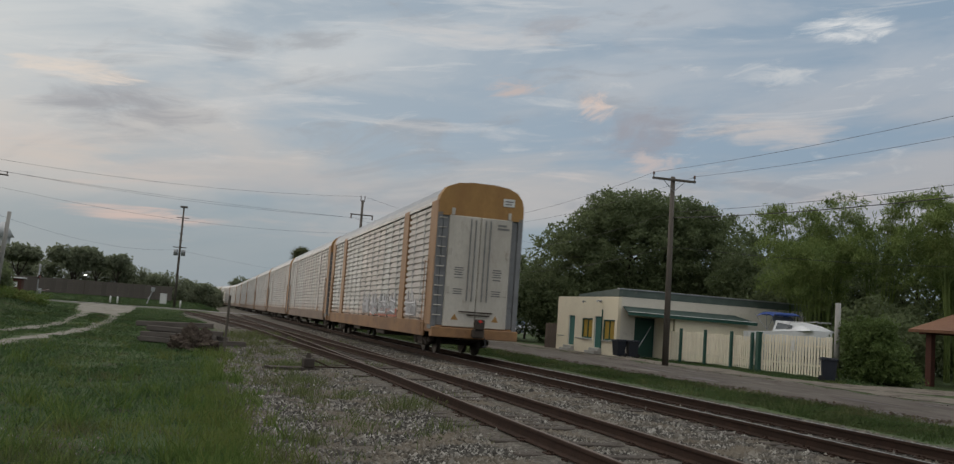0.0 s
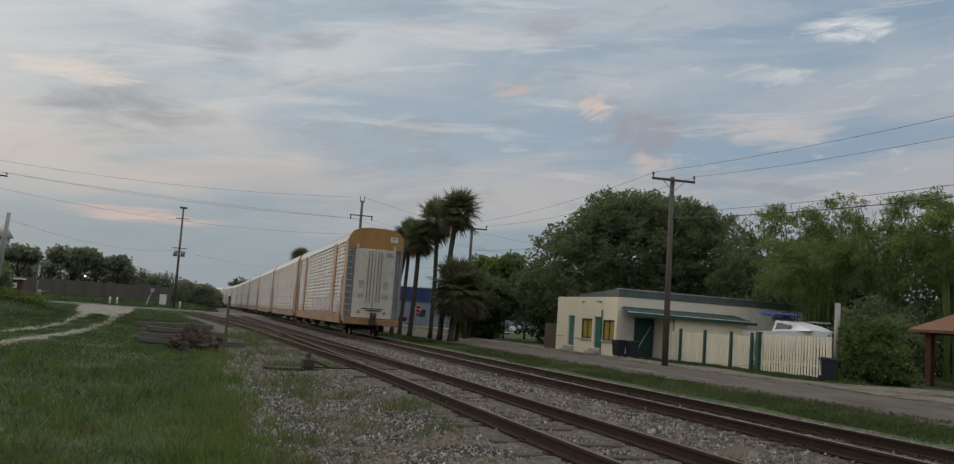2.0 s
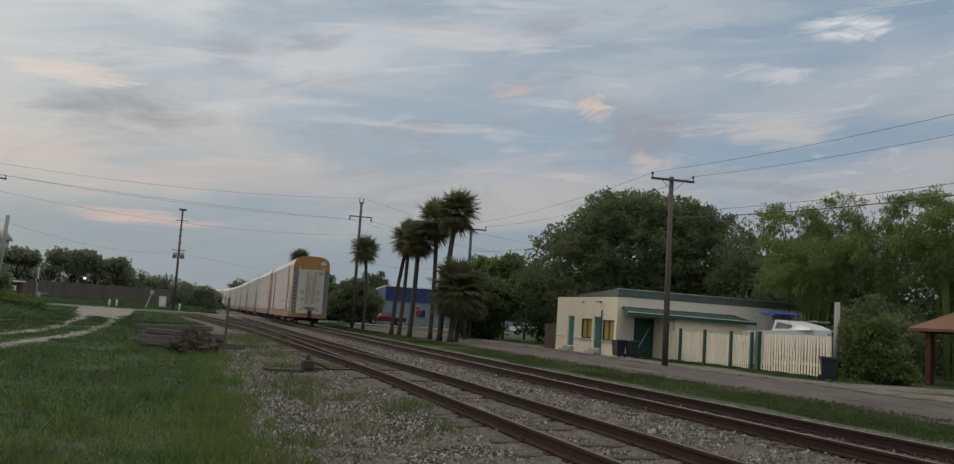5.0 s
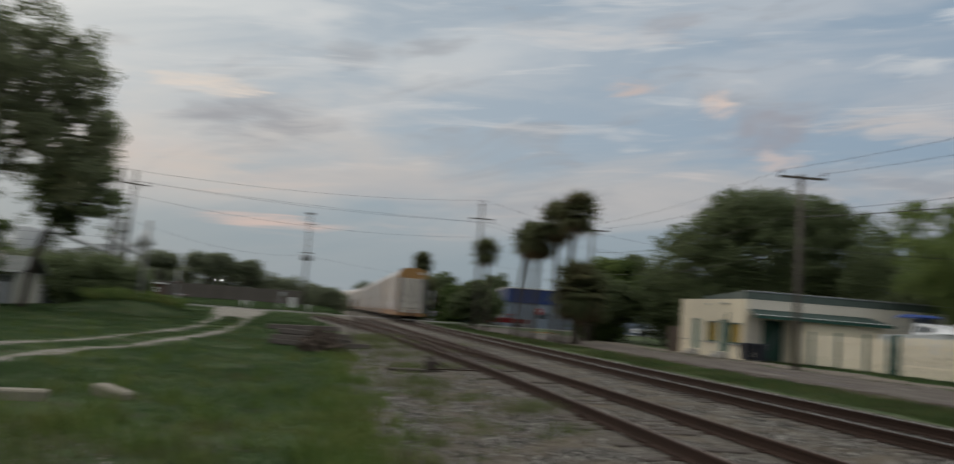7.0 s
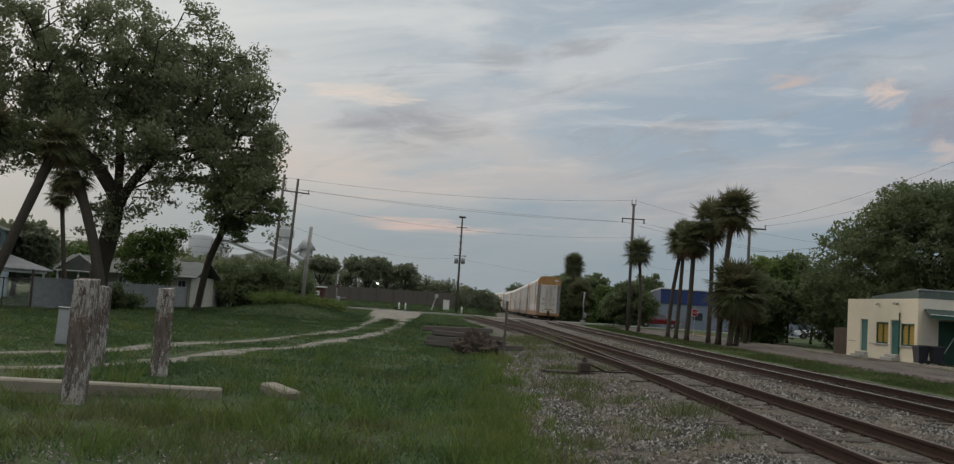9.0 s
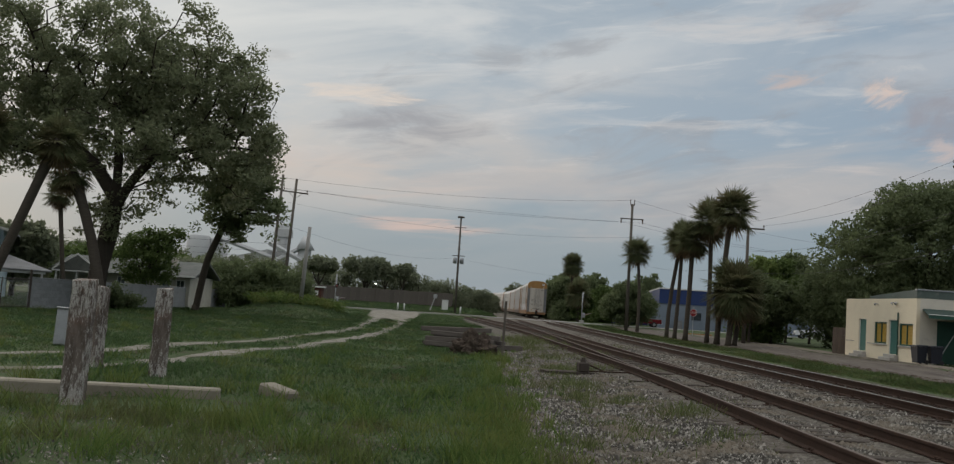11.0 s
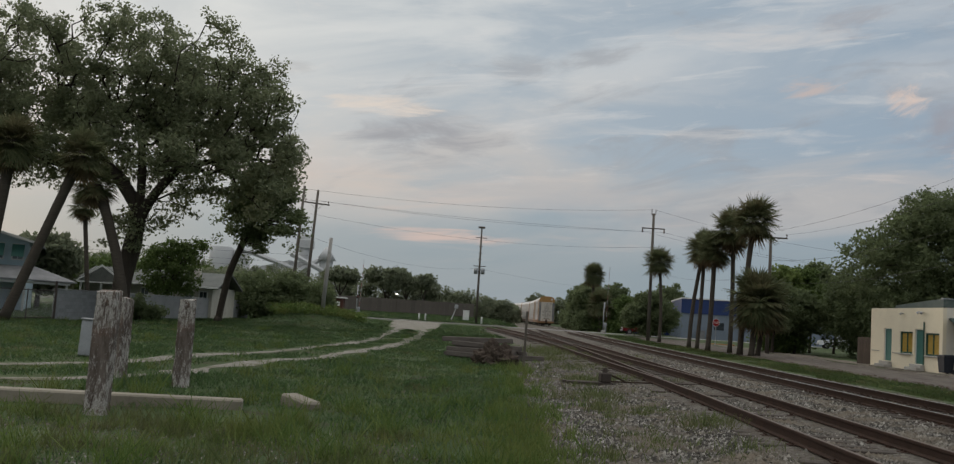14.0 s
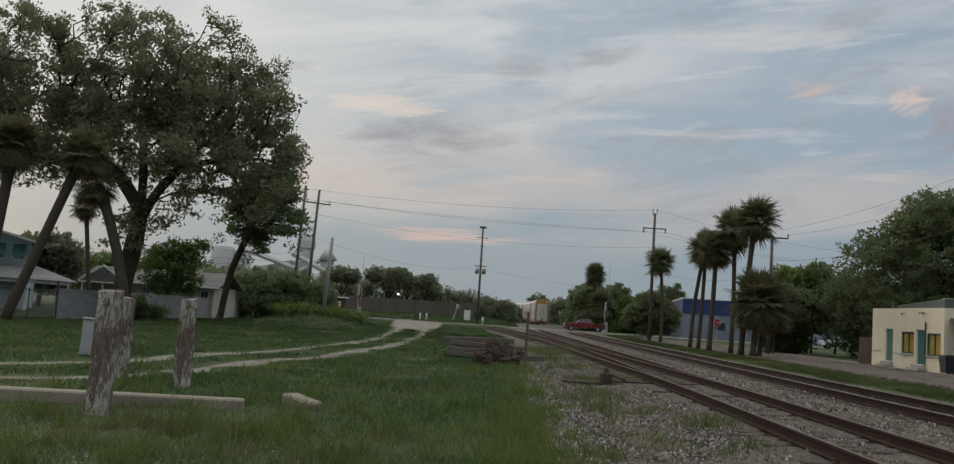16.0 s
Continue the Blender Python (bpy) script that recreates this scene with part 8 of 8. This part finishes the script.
for _ in range(300):
    y = 8.5 * (60 / 8.5) ** tr_.random()
    x = tr_.uniform(-0.55 * y - 2, 0.9)
    clumps.append((x, y, tr_.uniform(0.06, 0.22), tr_.randint(30, 100), tr_.uniform(0.09, 0.16) + 0.08 * min(1.0, max(0.0, (y - 11) / 6))))
for _ in range(60):
    clumps.append((tr_.uniform(-7.5, 0.4), tr_.uniform(8.2, 15.5), tr_.uniform(0.07, 0.2), tr_.randint(60, 150), tr_.uniform(0.16, 0.34)))
keepd = rut_distance(np.array([c[0] for c in clumps]), np.array([c[1] for c in clumps]))
tufts("grass_tufts", [c for c, d in zip(clumps, keepd) if d > 0.7 and not (c[0] < -3 and 12 < c[1] < 14.4)], "taller bright tufts standing in the lot grass", 7, M_TUFT)


def stones(name, x0, x1, y0, y1, count, size, label, seed, zf, mat=None):
    """Loose angular stones bedded in the ground, each a skewed four-sided chip."""
    rng = np.random.default_rng(seed)
    y = y0 * (y1 / y0) ** rng.random(count)
    x = rng.uniform(x0, x1, count)
    k = (x > 3.6) | (soft_noise(x, y, 1.3, 77) + 1.2 * rng.random(count) > -0.15)
    x, y = x[k], y[k]
    count = len(x)
    s = size * (0.45 + 0.9 * rng.random(count) ** 1.7) * np.where(rng.random(count) < 0.04, 1.6, 1.0)
    base = np.array([(1, 0, -0.2), (0, 1, -0.2), (-1, 0, -0.2), (0, -1, -0.2), (0, 0, 0.8)], float)
    v = base[None] * (0.7 + 0.5 * rng.random((count, 5, 1))) + rng.normal(0, 0.22, (count, 5, 3))
    a = rng.uniform(0, 6.28, count)
    ca, sa_ = np.cos(a)[:, None], np.sin(a)[:, None]
    vx, vy = v[..., 0] * ca - v[..., 1] * sa_, v[..., 0] * sa_ + v[..., 1] * ca
    v = np.stack([vx, vy, v[..., 2]], -1) * s[:, None, None]
    v += np.stack([x, y, zf(x, y) + s * 0.1], -1)[:, None]
    f = np.array([(0, 1, 4), (1, 2, 4), (2, 3, 4), (3, 0, 4)])
    faces = (f[None] + (np.arange(count) * 5)[:, None, None]).reshape(-1, 3)
    return tagged(new(name, np_mesh(name, v.reshape(-1, 3), faces, mat or M_STONE)), label, "gravel", kind="stuff")


def bed_z(x, y):
    m = np.where(np.abs(x - MAIN_X) < 1.9, 0.088, np.where(np.abs(x - MAIN_X) < 2.8, 0.088 - (np.abs(x - MAIN_X) - 1.9) * 0.15, 0.0))
    sx = np.interp(y, [0, 20, 29, 40, 58, 80], [4.86, 4.90, 4.66, 4.15, 3.45, 1.86])
    d = np.abs(x - sx)
    return np.maximum(m, np.where(d < 1.6, 0.080, np.where(d < 2.5, 0.07 - (d - 1.6) * 0.1, 0.0)))


stones("gravel", 0.6, 12.4, 8.0, 40, 180000, 0.027, "loose grey crushed stone between the tracks", 31, bed_z)
stones("street_litter", 21.8, 24.0, 22, 75, 260, 0.035, "dark leaf litter along the street edge", 33, lambda x, y: np.full(x.shape, 0.03), M_LITTER)
stones("street_litter", 16.2, 17.4, 18, 100, 1800, 0.04, "dark leaf litter along the verge", 34, lambda x, y: np.full(x.shape, 0.01), M_LITTER)
stones("gravel", 5.6, 12.3, 9.0, 70, 40000, 0.040, "coarse pale ballast stone beside the main line", 32, bed_z)
grass_field("grass", -46, 2.5, 136.5, 184, 30000, 0.16, "dull green grass rising beyond the crossing road", 5, lambda x, y, r: r < 0.9, 0.01)
stones("gravel", -7.5, -0.8, 8.0, 11.8, 5200, 0.017, "fine crushed stone in the bare dirt of the lot", 35, lambda x, y: ground_z(x, y))


# ---- what moves ----
TRUCK_ROWS = [(0, 24.9), (3, 24.9), (8.4, 24.7), (9.2, 24.3), (10.2, 22.9), (11.5, 22.0), (12.6, 21.9), (13.5, 20.6), (14.0, 19.4), (14.5, 17.9), (15.0, 16.0), (15.5, 13.7), (16.0, 11.3)]
GATE_ROWS = [(0, 2), (11.9, 2), (12.5, 57), (13.0, 66), (13.5, 73), (14.0, 78), (14.5, 82), (15.0, 84.5), (16.0, 88)]


def train_way(t):
    """How far along the line the last car's rear end is, smoothly through the rows."""
    r = TRAIN_ROWS
    i = max(0, min(len(r) - 2, sum(1 for q in r if q[0] <= t) - 1))

    def slope(j):
        a, b = r[max(0, j - 1)], r[min(len(r) - 1, j + 1)]
        return (b[1] - a[1]) / (b[0] - a[0])
    (t0, y0), (t1, y1) = r[i], r[i + 1]
    h = t1 - t0
    u = (t - t0) / h
    return (y0 * (1 + 2 * u) * (1 - u) ** 2 + slope(i) * h * u * (1 - u) ** 2 + y1 * u * u * (3 - 2 * u) + slope(i + 1) * h * u * u * (u - 1))


def motions():
    for k, c in enumerate(train):
        rows = []
        for t in range(17):
            at = train_way(t) + k * CAR
            x0, y0, _ = main_point(at)
            x1, y1, _ = main_point(at + BODY)
            rows.append((t, pose(x0, y0, RAIL_TOP, 0, 0, math.degrees(math.atan2(x0 - x1, y1 - y0)))))
        walk(c, rows)
    # the wheels of the last car roll on the rails
    tt = [k * 0.06 for k in range(267)] + [16.0]
    yy = [train_way(t) for t in tt]
    for w in [o for o in train[0].children if o.name.startswith("wheelset")]:
        p = w.matrix_basis.translation.copy()
        walk(w, [(t, pose(p.x, p.y, p.z, -math.degrees((y - yy[0]) / 0.42), 0, 0)) for t, y in zip(tt, yy)])
    walk(red_truck, [(t, pose(x, TRUCK_Y, TRUCK_Z)) for t, x in TRUCK_ROWS])
    # wheels turn with the road they cover
    ts = [k * 0.1 for k in range(161)]
    xs = [float(np.interp(t, [r[0] for r in TRUCK_ROWS], [r[1] for r in TRUCK_ROWS])) for t in ts]
    for w, x, s in red_wheels:
        walk(w, [(t, pose(x, s * 0.86, 0.37, 0, math.degrees((q - xs[0]) / 0.37), 0)) for t, q in zip(ts, xs)])
    for arm, at, flip in ((gate_l, (SIG_L[0] + 0.35, SIG_L[1], 1.4), 90), (gate_r, (SIG_R[0] + 0.35, SIG_R[1], 1.4), -90)):
        rows = []
        for t, a in GATE_ROWS:
            rows.append((t, pose(*at, 0, -a, flip)))
        walk(arm, rows)


motions()
